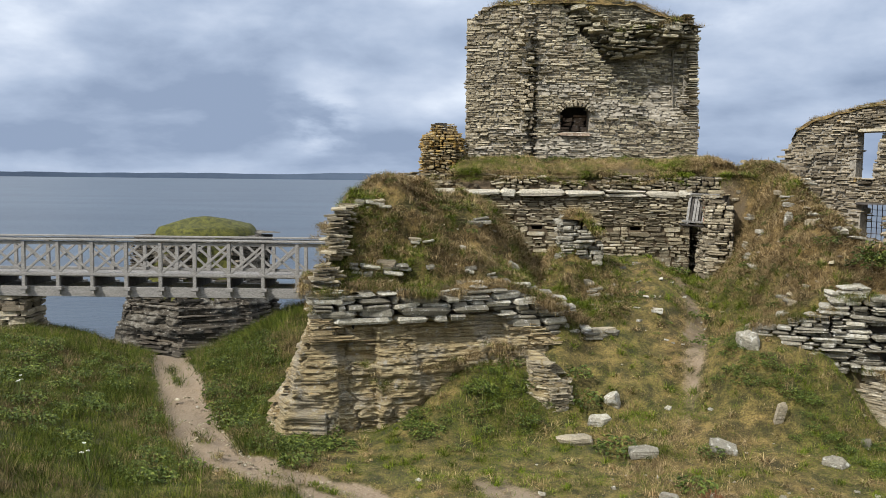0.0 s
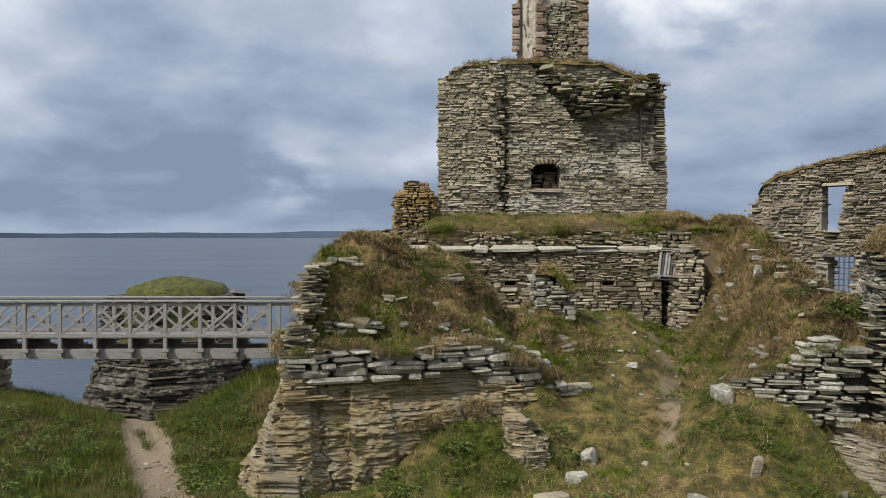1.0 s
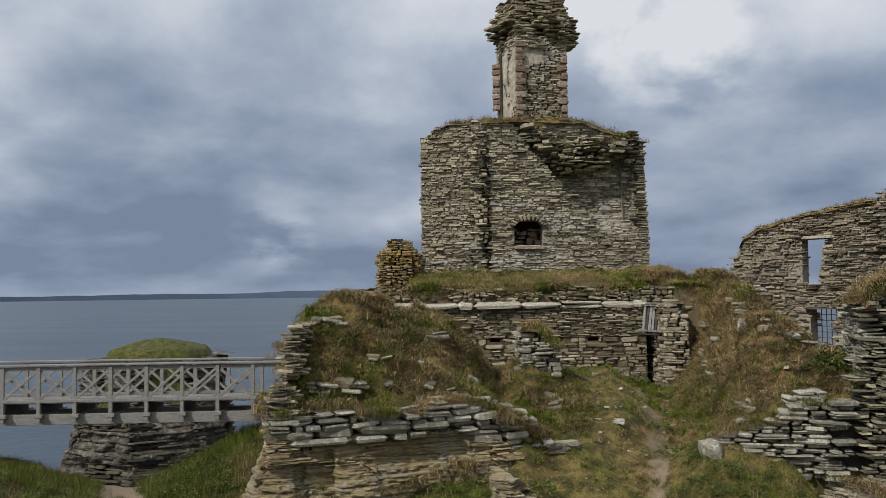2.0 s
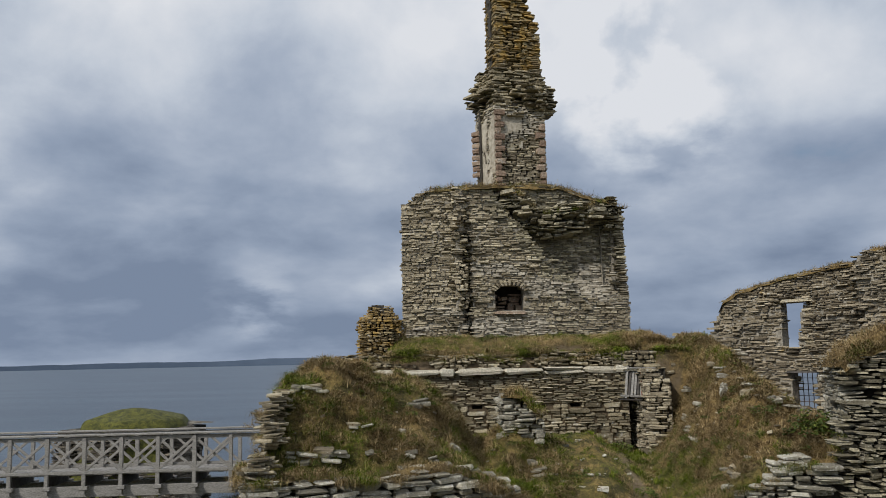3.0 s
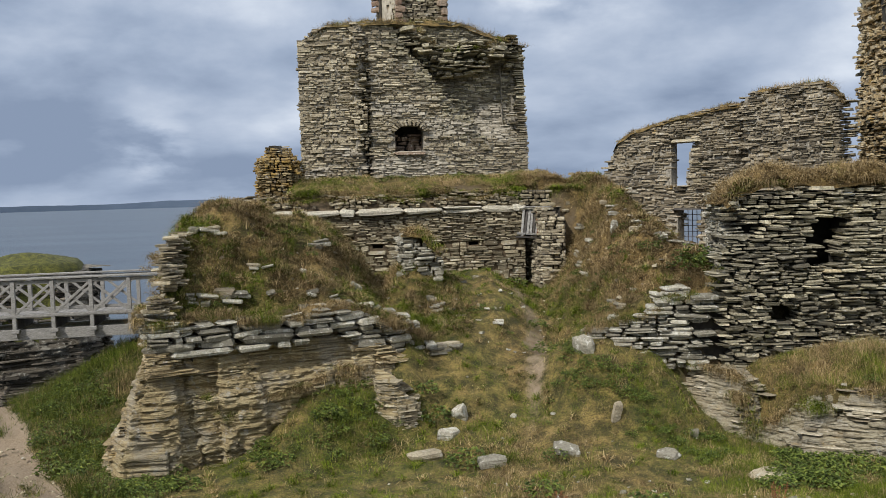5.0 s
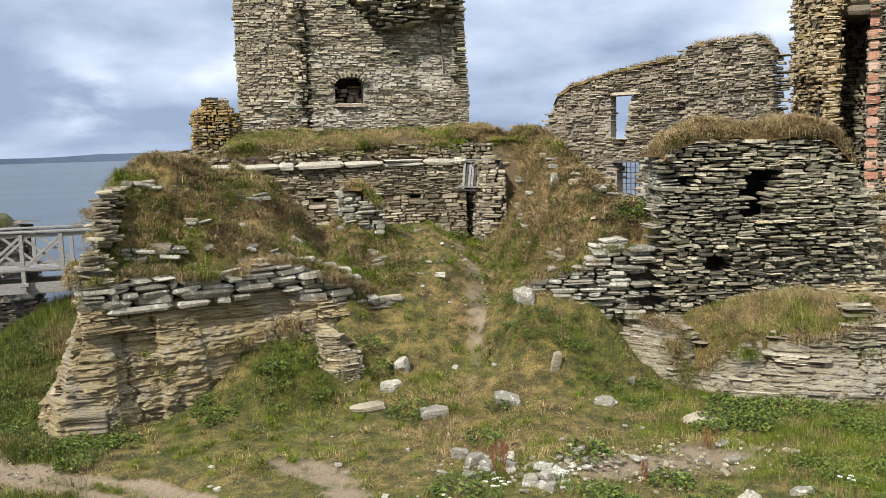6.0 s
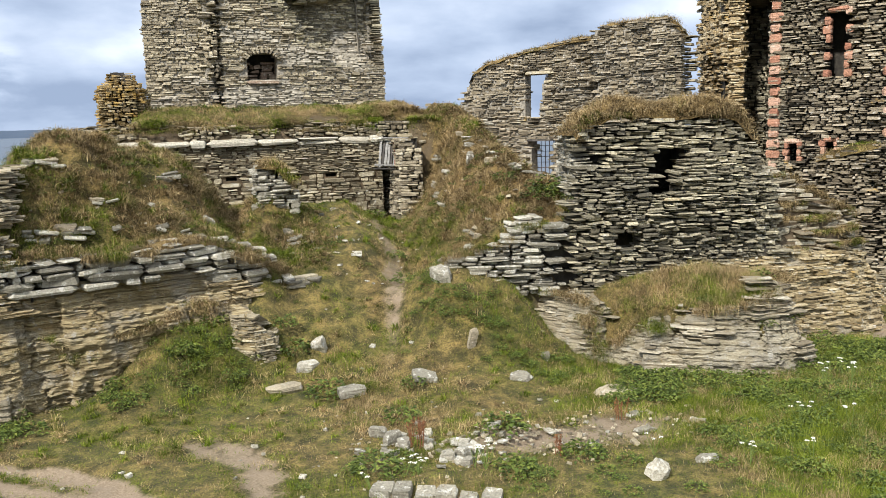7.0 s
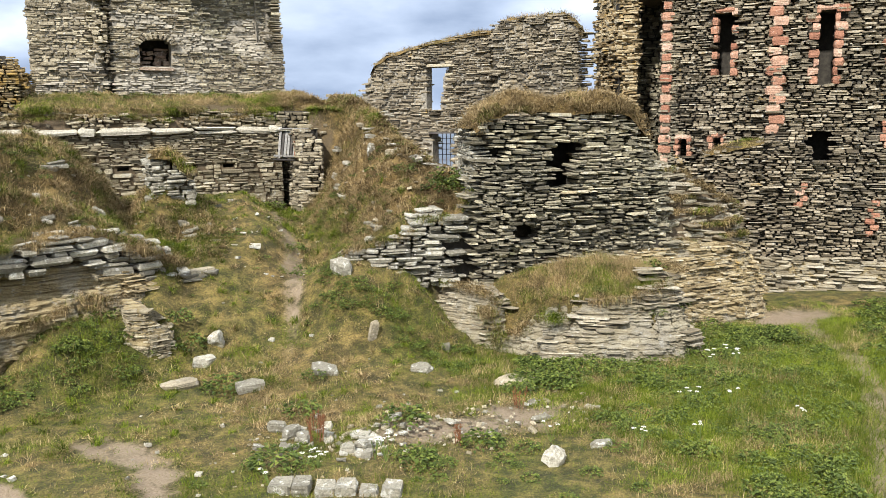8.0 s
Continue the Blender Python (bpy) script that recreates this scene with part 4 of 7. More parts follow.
stones = [s for s in stones if (s[1] < 17.6 or s[0] > 0) and not (s[0] < -2.0 and s[3] > 0.45)]
heavy = lay(BASTION_LINE, bot, lambda s: bot(s) + 0.26, (0.12, 0.16), (0.7, 1.3), 0.8, lambda s, z: 0.14, lambda s, z: s < 5.9 or s > 10.6 or 6.5 < s < 6.95, 0.03, 0.015, 0.0, 22, 0.02, 0.8)
small = lay(BASTION_LINE, lambda s: 2.1, profile([(0, 4.4), (3.2, 4.6), (5.0, 4.35), (5.8, 3.8), (6.4, 3.3), (6.7, 3.0), (7.3, 2.9)]), (0.035, 0.085), (0.12, 0.34), 0.32, lambda s, z: -0.04 - 0.12 * max(0, z - 2.5) + 0.3 * float(wave(s * 1.2, z * 1.7 + 4, 3)), lambda s, z: s > 7.3 or (s > 6.6 and z < 2.7) or float(wave(s * 1.4, z * 2.2, 3)) > 0.12, 0.08, 0.02, 0.3, 20, 0.10, 6)
face(bastion_wall, [s for s in stones if s[2] > bot(9.0) + 0.24 or s[0] > 0.8 or (s[0] < -2.1 and s[1] < 17.3)], SLAB, near=(-0.5, 17, 2.5))
PIECES.extend((s, SLAB, bastion_wall) for s in heavy)
face(bastion_wall, small, TAN, "end_stonework", 100, near=(-2.5, 18, 3.2))
core("heart", BASTION_LINE, bot, profile([(0, 3.7), (3.2, 3.9), (5.4, 2.8), (6.7, 2.5), (9.6, 2.4), (10.2, 2.2), (13.2, 1.4)]), bastion_wall, None, None, 0.35, 0.5)

BULGE_LINE = Line([(6.15, 17.5), (7.4, 16.95), (8.66, 16.55), (9.95, 16.3), (11.28, 16.05), (12.72, 15.9), (13.9, 15.95), (14.5, 16.7), (14.9, 18.2)])
bulge_bottom = profile([(0, 1.72), (1.3, 1.26), (2.35, 1.19), (3.2, 1.33), (4.1, 1.44), (5.2, 1.6), (6.65, 1.73), (8.0, 1.9), (10.4, 2.2)])
bulge_top = profile([(0, 2.0), (0.9, 2.25), (1.75, 2.5), (1.8, 2.75), (2.7, 2.8), (2.95, 3.3), (3.0, 4.0), (3.15, 4.7), (3.4, 5.0), (5.3, 5.02), (6.9, 5.0), (7.15, 4.75), (7.6, 3.8), (8.0, 2.5), (8.3, 1.9), (10.4, 1.9)])


def bulge_off(s, z):
    b = 0.42 * float(ss(2.6, 4.2, s)) * float(ss(9.2, 7.5, s)) * math.exp(-((z - 3.2) / 1.1) ** 2)
    return b + 0.12 * float(wave(s * 0.8, z * 0.8 + 9, 2))


def bulge_hole(s, z):
    w = 0.34 * float(wave(s * 3, z * 5, 2))
    a = (5.02 + w < s < 5.5 + w and 3.95 < z < 4.36) or (4.96 + w < s < 5.2 + w and 3.42 < z < 4.0)
    b = (s - 4.25) ** 2 / 0.04 + (z - 2.38) ** 2 / 0.03 < 1
    c = (s - 3.35) ** 2 / 0.03 + (z - 4.2) ** 2 / 0.02 < 1
    return a or b or c


top_of_slabs = top
bulge_wall = thing("dry_stone_wall", "bulging dry-stone wall of thin grey flagstones, turf on top", "wall", kind="structure")
stones = lay(BULGE_LINE, bulge_bottom, bulge_top, (0.045, 0.085), (0.17, 0.48), 0.6, bulge_off, lambda s, z: bulge_hole(s, z) or (s < 2.85 and z < 2.95), 0.05, 0.012, 0.16, 23, 0.14, 2.4, (0.8, 1.0))
slabs = lay(BULGE_LINE, bulge_bottom, bulge_top, (0.06, 0.125), (0.25, 0.7), 0.6, bulge_off, lambda s, z: s > 2.95 or z > 3.0, 0.05, 0.010, 0.1, 33, 0.08, 2)
face(bulge_wall, slabs, SLAB, "pale_stonework", 100, near=(7.5, 17, 2))
face(bulge_wall, stones, SLATE, near=(11, 16, 3.5))
q, v = BULGE_LINE.at(5.38)
part("lintel", joined("lintel", [(q[0] + 0.42 * v[1] - 0.1, q[1] - 0.42 * v[0] + 0.15, 3.28, 0.72, 0.4, 0.09, math.atan2(v[1], v[0]), 0, 0.03, 4)], YELLOW), bulge_wall, "yellowish flat stone under the hole")
inner_top = lambda s: min(bulge_top(s), bulge_top(max(0, s - 0.6)), bulge_top(s + 0.35)) - 0.12
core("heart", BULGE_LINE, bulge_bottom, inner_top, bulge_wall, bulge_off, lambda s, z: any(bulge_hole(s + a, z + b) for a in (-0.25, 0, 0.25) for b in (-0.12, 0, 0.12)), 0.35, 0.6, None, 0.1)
# near-black backing that paints the shade inside the holes
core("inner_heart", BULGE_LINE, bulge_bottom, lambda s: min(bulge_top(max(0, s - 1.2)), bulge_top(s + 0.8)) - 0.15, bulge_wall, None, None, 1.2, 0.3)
# the broken end of the wall, going back from its corner
end = Line([(10.2, 19.6), (9.55, 17.9), (9.1, 16.7)])
stones = lay(end, lambda s: 2.6, profile([(0, 4.9), (1.6, 5.0), (2.7, 4.7), (3.1, 4.2)]), (0.07, 0.12), (0.2, 0.5), 0.5, None, None, 0.05, 0.02, 0.15, 24, 0.05, 2.5)
face(bulge_wall, stones, SLAB, "end_stonework", 60, near=(9.5, 18, 4))
core("end_heart", end, lambda s: 2.6, profile([(0, 4.8), (1.6, 4.9), (3.1, 4.0)]), bulge_wall, None, None, 0.3, 0.5)

far_end = Line([(13.25, 15.95), (13.6, 17.2), (13.9, 18.8)])
far_end_top = profile([(0, 4.6), (1.2, 4.7), (2.9, 4.6)])
face(bulge_wall, lay(far_end, lambda s: 1.6, far_end_top, (0.05, 0.1), (0.2, 0.5), 0.5, lambda s, z: -0.40 * (z - 4.0), None, 0.06, 0.012, 0.2, 34, 0.08, 3), SLATE, "far_end_stonework", 60, near=(13.3, 16.2, 3.5))
core("far_end_heart", far_end, lambda s: 1.6, far_end_top, bulge_wall, lambda s, z: -0.40 * (z - 4.0), None, 0.3, 0.4)

# broken rock and walling between the dry-stone wall and the keep
broken = thing("broken_wall", "collapsed tan rubble and bedrock beside the keep", "wall", kind="structure")
BROKEN_LINE = Line([(12.6, 15.75), (14.2, 15.6), (15.5, 15.55), (16.6, 15.7), (17.0, 16.3), (17.3, 17.8)])
broken_top = profile([(0, 1.9), (0.7, 2.2), (0.9, 4.0), (1.25, 3.95), (2.05, 3.62), (2.75, 3.2), (3.7, 2.75), (4.7, 2.6), (6.2, 2.2)])
broken_off = lambda s, z: 0.36 * (1.6 - z) + 0.5 * float(wave(s * 0.7, z * 0.7, 3)) - 0.1
stones = lay(BROKEN_LINE, lambda s: -0.4, broken_top, (0.06, 0.13), (0.2, 0.7), 0.6, broken_off, lambda s, z: z > 1.9 and float(wave(s * 1.3, z * 1.1 + 2, 3)) > 0.22, 0.08, 0.01, 0.2, 65, 0.08, 7)
face(broken, [s for s in stones if s[2] > 1.7], PALEBEDS, "rubble_courses", 150, near=(15.5, 15.8, 2.8))
part("strata", strata_mesh("strata", BROKEN_LINE, lambda s: -0.4, profile([(0, 1.8), (1.4, 1.9), (4.4, 1.75), (4.8, 1.4), (6.2, 1.0)]), lambda s, z: broken_off(s, z) + 0.02, 66, ROCK, rough=0.08), broken)
thin_beds(broken, BROKEN_LINE, lambda s: -0.4, profile([(0, 1.8), (1.4, 1.9), (4.4, 1.75), (4.8, 1.4), (6.2, 1.0)]), lambda s, z: broken_off(s, z) + 0.12, 68, BEDROCK, (0.03, 0.08), (0.15, 0.6), lambda s, z: float(wave(s * 0.9, z * 1.1, 3)) > 0.2, 0.04)
core("turf_slope", BROKEN_LINE, lambda s: -0.5, broken_top, broken, broken_off, None, 0.10, 0.6, EARTH, 0.12)

# retaining wall under the terrace, with its row of projecting slabs
retaining = thing("retaining_wall", "coursed flagstone retaining wall with projecting pale slabs", "wall", kind="structure")
RET_LINE = Line([(-1.6, 25.6), (-0.9, 24.9), (0.1, 24.45), (7.02, 24.35)])
sockets = [(1.9, 3.9), (4.45, 3.62), (5.45, 3.62), (2.7, 3.66)]


def ret_hole(s, z):
    x = RET_LINE.at(s)[0][0]
    return any(abs(x - a) < 0.16 and abs(z - b) < 0.07 for a, b in sockets)


stones = lay(RET_LINE, lambda s: 3.72, lambda s: 4.56, (0.03, 0.06), (0.16, 0.55), 0.45, lambda s, z: 0.03 * float(wave(s * 2, z * 3, 2)), ret_hole, 0.022, 0.006, 0.0, 25, 0.03, 0.9)
stones += lay(RET_LINE, lambda s: 1.8, lambda s: 3.72, (0.07, 0.14), (0.18, 0.5), 0.45, lambda s, z: 0.03 * float(wave(s * 2, z * 3, 2)), ret_hole, 0.022, 0.012, 0.0, 31, 0.05, 1.6)
face(retaining, stones, TAN, near=(4.5, 24.3, 3.5))
slabs = lay(RET_LINE, lambda s: 4.54, lambda s: 4.76, (0.2, 0.21), (0.55, 1.25), 0.6, lambda s, z: 0.18, None, 0.04, -0.06, 0.0, 26, 0.0, 1.2)
PIECES.extend((s, CREAM, retaining) for s in slabs)
rubble = lay(RET_LINE, lambda s: 4.74, lambda s: 5.12 - 0.25 * float(wave(s, 2.0)), (0.035, 0.085), (0.10, 0.36), 0.4, lambda s, z: 0.10 - 0.85 * (z - 4.7), lambda s, z: float(wave(s * 1.3, z * 2.4, 3)) > 0.14, 0.07, 0.02, 0.15, 27, 0.10, 6)
face(retaining, rubble, TAN, "loose_courses", 150, near=(4, 24.3, 5))
core("loose_heart", RET_LINE, lambda s: 4.6, lambda s: 5.12, retaining, lambda s, z: 0.05 - 0.85 * (z - 4.7), None, 0.16, 0.5, EARTH)
core("heart", RET_LINE, lambda s: 1.8, lambda s: 4.7, retaining, None, ret_hole, 0.08, 0.5, EARTH, 0.1)

# the door jamb beside the opening, and the stump in the gully
jamb = thing("door_jamb", "ragged flagstone jamb of a dark doorway", "wall", kind="structure")
line = Line([(7.24, 26.5), (7.24, 23.65), (7.9, 23.4)])
jt = profile([(0, 4.6), (2.8, 4.62), (3.3, 4.5), (3.6, 4.1)])
face(jamb, lay(line, lambda s: 1.9, jt, (0.07, 0.14), (0.18, 0.45), 0.4, None, None, 0.035, 0.012, 0.1, 28, 0.03, 2), GREY, pieces=120, near=(7.6, 23.6, 3.5))
core("heart", line, lambda s: 1.9, jt, jamb, None, None, 0.2, 0.5)
# plain near-black sheet standing in for the doorway's shade
back = Line([(7.0, 26.4), (7.5, 26.4)])
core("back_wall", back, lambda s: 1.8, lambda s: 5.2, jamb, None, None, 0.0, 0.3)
head = Line([(6.85, 24.3), (7.7, 24.2), (8.3, 24.15)])
ht = profile([(0, 5.1), (0.8, 5.15), (1.4, 5.1)])
hb = profile([(0, 4.7), (0.9, 4.7), (1.4, 4.5)])
face(jamb, lay(head, hb, ht, (0.06, 0.13), (0.15, 0.45), 0.45, lambda s, z: -0.25 * (z - 4.7), None, 0.05, 0.015, 0.1, 30, 0.06, 4), TAN, "head_courses", 60, near=(7.4, 24.2, 5))
core("head_heart", head, hb, ht, jamb, lambda s, z: -0.25 * (z - 4.7), None, 0.2, 0.4)
part("lintel", joined("lintel", [(7.3, 24.5, 4.62, 1.1, 0.7, 0.12, 0.0, 0, 0, 3)], SLAB), jamb, "thick pale stone lintel")

stump = thing("wall_stump", "turf-capped stump of rubble wall in the gully", "wall", kind="structure")
line = Line([(2.95, 22.4), (2.92, 21.3), (3.45, 21.15), (3.95, 21.1)])
jt = profile([(0, 4.0), (1.0, 4.15), (1.5, 4.1), (1.9, 3.7), (2.2, 3.3)])
face(stump, lay(line, lambda s: 2.9, jt, (0.07, 0.15), (0.2, 0.5), 0.4, None, None, 0.05, 0.02, 0.1, 29, 0.05, 4), SLAB, pieces=100, near=(3.2, 21.2, 3.5))
core("heart", line, lambda s: 2.9, lambda s: jt(s) - 0.15, stump, None, None, 0.2, 0.4, EARTH)


# courses of buried walls that show through the turf of the mounds
def courses(label, spots, seed, mat):
    ob = thing("buried_wall", label, "wall", kind="structure")
    r = random.Random(seed)
    for x, y, n, wide in spots:
        z = hz(x, y) - 0.09
        for i in range(n):
            h, u = r.uniform(0.05, 0.11), -wide / 2 + r.uniform(0, 0.1)
            while u < wide / 2 - 0.05 * i:
                l = r.uniform(0.16, 0.44)
                PIECES.append(((x + u + l / 2, y - 0.03 + r.gauss(0, 0.05) + 0.06 * i, z + h / 2 + r.gauss(0, 0.012), l, r.uniform(0.3, 0.42), h, r.gauss(0.1, 0.12), radians(r.gauss(0, 5)), radians(r.gauss(0, 6)), r.randrange(40)), mat, ob))
                u += l + r.choice((0.01, 0.02, 0.12))
            z += h
    return ob


courses("courses of a buried flagstone wall in the bastion turf",
        [(-1.6, 19.1, 2, 0.4), (-1.75, 17.8, 3, 0.5), (-1.1, 18.0, 3, 0.5), (-0.6, 18.85, 1, 0.4), (0.85, 20.1, 2, 0.4), (0.52, 18.5, 2, 0.3), (1.0, 18.6, 2, 0.3), (0.5, 18.1, 3, 0.6), (1.2, 18.3, 4, 0.5),
         (1.75, 18.5, 4, 0.6), (2.2, 18.55, 3, 0.5), (-0.3, 18.3, 1, 0.3)], 71, SLAB)
courses("courses of a buried flagstone wall in the mound turf",
        [(8.6, 21.7, 2, 0.35), (8.5, 21.1, 1, 0.5), (8.8, 20.15, 2, 0.5), (9.0, 19.5, 3, 0.5), (9.5, 19.4, 3, 0.4), (8.05, 17.35, 3, 0.5), (8.35, 17.4, 3, 0.5), (7.3, 18.4, 2, 0.3), (7.3, 17.9, 2, 0.3), (7.8, 18.4, 1, 0.3),
         (3.3, 18.75, 3, 0.6), (3.6, 20.4, 3, 0.4), (2.6, 18.9, 3, 0.5), (9.2, 22.6, 2, 0.4), (8.05, 22.7, 2, 0.3), (7.75, 21.7, 2, 0.3), (8.4, 23.3, 2, 0.35), (7.5, 20.6, 2, 0.3), (8.15, 21.9, 1, 0.4)], 72, SLAB)


# ---------------------------------------------------------------- ruined tower with chimney stack
tower = thing("ruined_tower", "ruined flagstone tower block with a blocked fireplace, turf on top", "tower", kind="structure")
TOWER_LINE = Line([(1.0, 30.2), (0.62, 27.35), (2.55, 26.95), (5.0, 26.85), (7.95, 27.0), (8.0, 30.0), (1.0, 30.2)])
T0 = 2.876  # arc length of the front's start


def tower_x(s):
    return float(TOWER_LINE.at(min(s, TOWER_LINE.length))[0][0])


def tower_off(s, z):
    if s < T0:
        return -0.075 * (z - 5.4) + 0.08 * float(wave(s, z, 2))
    x = tower_x(s)
    if s > T0 + 7.45:
        return 0.06 * float(wave(s, z * 1.5, 2)) - 0.02 * (z - 5.6)
    o = 0.05 * float(wave(s, z * 1.2, 2))
    if 2.45 < x < 2.85:
        o -= 0.6 * math.exp(-((x - 2.70) / 0.15) ** 2) * (0.6 + 0.8 * float(wave(z * 1.3, 7.0, 2))) * float(ss(9.9, 9.2, z))
    if 2.3 < x < 2.62:
        o += 0.14
    edge = 3.7 + (10.1 - z) * 0.80 + 0.25 * float(wave(z * 2, 1.0, 2))
    if x > edge:
        o -= 0.38 * float(ss(0, 0.2, x - edge)) * float(ss(6.6, 7.6, z))
    if x > 3.4 and z > 8.3:
        zb = float(np.interp(x, [3.4, 4.2, 5.0, 6.0, 7.6], [10.3, 9.7, 8.75, 8.9, 9.2])) + 0.3 * float(wave(x * 2, 3.0, 2))
        o += (0.35 * float(ss(zb, zb + 0.5, z)) + 0.25 * float(wave(x * 2.2, z * 3, 2)) * float(ss(zb - 0.2, zb + 0.3, z))) * float(ss(3.4, 4.0, x)) * float(ss(7.7, 7.0, x))
    return o


def tower_hole(s, z):
    if not T0 < s < T0 + 7.45:
        return False
    x = tower_x(s)
    return 3.62 < x < 4.46 and 6.46 < z < 7.12 + 0.2 * math.sqrt(max(0, 1 - ((x - 4.04) / 0.44) ** 2))


tower_top = profile([(0, 9.6), (2.6, 9.75), (T0, 9.95), (T0 + 0.9, 10.45), (T0 + 2.6, 10.5), (T0 + 5.2, 10.45), (T0 + 6.1, 10.15), (T0 + 7.4, 9.82), (T0 + 10.4, 9.6), (TOWER_LINE.length, 9.6)])
tower_bottom = lambda s: 5.0
stones = lay(TOWER_LINE, tower_bottom, tower_top, (0.045, 0.085), (0.17, 0.5), 0.36, tower_off, tower_hole, 0.024, 0.006, 0.1, 41, 0.04, 1.3)


def limed(s):
    x, z = s[0], s[2]
    return s[1] < 28 and z < 8 and float(wave(x * 0.9, z * 1.4, 3)) + 0.5 * math.exp(-((x - 4.3) / 1.3) ** 2 - ((z - 6.0) / 0.55) ** 2) + 0.35 * math.exp(-((x - 6.9) / 0.5) ** 2 - ((z - 7.3) / 0.8) ** 2) > 0.15


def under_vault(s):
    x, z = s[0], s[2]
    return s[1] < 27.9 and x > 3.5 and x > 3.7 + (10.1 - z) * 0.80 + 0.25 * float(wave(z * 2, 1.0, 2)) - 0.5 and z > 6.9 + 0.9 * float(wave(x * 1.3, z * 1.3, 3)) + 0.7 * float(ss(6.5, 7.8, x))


# darker stone for the staining and, painted in, the overhang's shadow
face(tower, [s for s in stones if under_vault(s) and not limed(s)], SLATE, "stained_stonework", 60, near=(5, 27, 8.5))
face(tower, [s for s in stones if not limed(s) and not under_vault(s)], GREY, near=(3.6, 27, 8))
tusk = Line([(2.32, 26.98), (2.75, 26.92)])
face(tower, lay(tusk, lambda s: 5.3, lambda s: 10.25, (0.05, 0.12), (0.14, 0.4), 0.5, lambda s, z: 0.12 + 0.35 * float(wave(s * 2, z * 1.5, 3)), lambda s, z: s > 0.25 and float(wave(s * 3, z * 1.3, 2)) > 0.02, 0.07, 0.01, 0.0, 48, 0.06, 5), GREY, "tusk", 60, near=(2.5, 26.8, 8))
vault = Line([(3.45, 26.9), (5.0, 26.85), (7.75, 26.95)])
vault_low = profile([(0, 10.15), (0.6, 9.75), (1.2, 9.2), (1.7, 8.75), (2.6, 8.95), (3.4, 9.1), (4.45, 9.2)])
face(tower, lay(vault, vault_low, lambda s: min(10.3, vault_low(s) + 1.0), (0.055, 0.12), (0.2, 0.6), 0.55, lambda s, z: (0.22 + 0.22 * float(ss(vault_low(s), vault_low(s) + 0.35, z)) + 0.35 * float(wave(s * 1.8, z * 2.2, 3)) - 0.3 * float(ss(9.5, 10.2, z))) * float(ss(4.4, 3.4, s)) - 0.2 * float(ss(3.4, 4.4, s)), lambda s, z: float(wave(s * 1.5 + 4, z * 1.7, 3)) > 0.16, 0.09, 0.012, 0.2, 49, 0.1, 6), SLATE, "vault_springing", 100, near=(5.5, 26.6, 9.3))
face(tower, [s for s in stones if limed(s)], LIME, "limed_stonework", 60, near=(4.3, 27, 6))
core("heart", TOWER_LINE, tower_bottom, tower_top, tower, tower_off, tower_hole, 0.07, 0.7, MORTAR, 0.1)
# the fireplace: a ring of small arch stones, a back and a sill
arch = []
for i in range(11):
    a = radians(15 + 150 * i / 10)
    arch.append((4.04 - 0.53 * math.cos(a), 26.82, 7.07 + 0.30 * math.sin(a), 0.075, 0.3, 0.2, 0, 0, a - math.pi / 2, i % 20))
PIECES.extend((s, GREY, tower) for s in arch)
part("fireplace_back", joined("fireplace_back", lay(Line([(3.45, 27.45), (4.65, 27.45)]), lambda s: 6.3, lambda s: 7.0, (0.1, 0.16), (0.2, 0.45), 0.2, seed=43), PINK), tower, "blocked back of brownish stone")
# near-black block: the depth of the fireplace is darkened by colour
part("fireplace_soot", joined("fireplace_soot", [(4.04, 27.95, 7.0, 1.4, 0.3, 1.4, 0, 0, 0, 2)], CORE), tower, "near-black block for the shade in the fireplace")
part("fireplace_sill", joined("fireplace_sill", [(4.05, 26.95, 6.42, 1.05, 0.4, 0.09, 0, 0, 0, 5)], PINK), tower, "worn sandstone sill")

chimney = thing("chimney_stack", "tall ruined chimney stack with sandstone corners and ragged corbels", "chimney", kind="structure")
STACK_LINE = Line([(3.3, 28.5), (3.75, 27.25), (5.5, 27.5), (5.3, 28.9), (3.3, 28.5)])
shaft_off = lambda s, z: 0.015 * float(wave(s * 2, z * 2, 2))
stones = lay(STACK_LINE, lambda s: 10.1, lambda s: 13.25, (0.045, 0.08), (0.15, 0.42), 0.35, shaft_off, None, 0.014, 0.006, 0.0, 44, 0.01, 1)


def rendered(s):
    return s[1] < 28.4 and (s[0] < 3.72 or s[2] > 12.0 + 0.55 * (s[0] - 3.8) + 1.6 * float(wave(s[0] * 2.5, s[2] * 2.0, 3)))


face(chimney, [s for s in stones if not rendered(s)], GREY, "shaft", 150, near=(4.8, 27.4, 12))
face(chimney, [s for s in stones if rendered(s)], LIME, "rendered_shaft", 50, near=(3.5, 27.4, 12))
core("heart", STACK_LINE, lambda s: 10.0, lambda s: 13.4, chimney, None, None, 0.07, 0.4)
core("lime_skin", Line([(3.3, 28.5), (3.75, 27.25), (4.7, 27.385)]), lambda s: 10.7, lambda s: 13.0, chimney, lambda s, z: 0.02 + 0.02 * float(wave(s * 3, z * 3)), lambda s, z: (s > 1.4 and z < 12.2 + 1.8 * float(wave(s * 2.2, z * 1.7 + 5))) or (s <= 1.4 and float(wave(s * 2.2 + 4, z * 1.5)) < -0.16), 0.0, 0.03, LIME, 0.06)
quoins = []
for i in range(14):
    l = 0.36 if i % 2 else 0.22
    quoins.append((3.78 + l * 0.4, 27.25 + l * 0.06, 10.35 + i * 0.205, l, 0.3, 0.19, 0.13, 0, 0, i % 20))
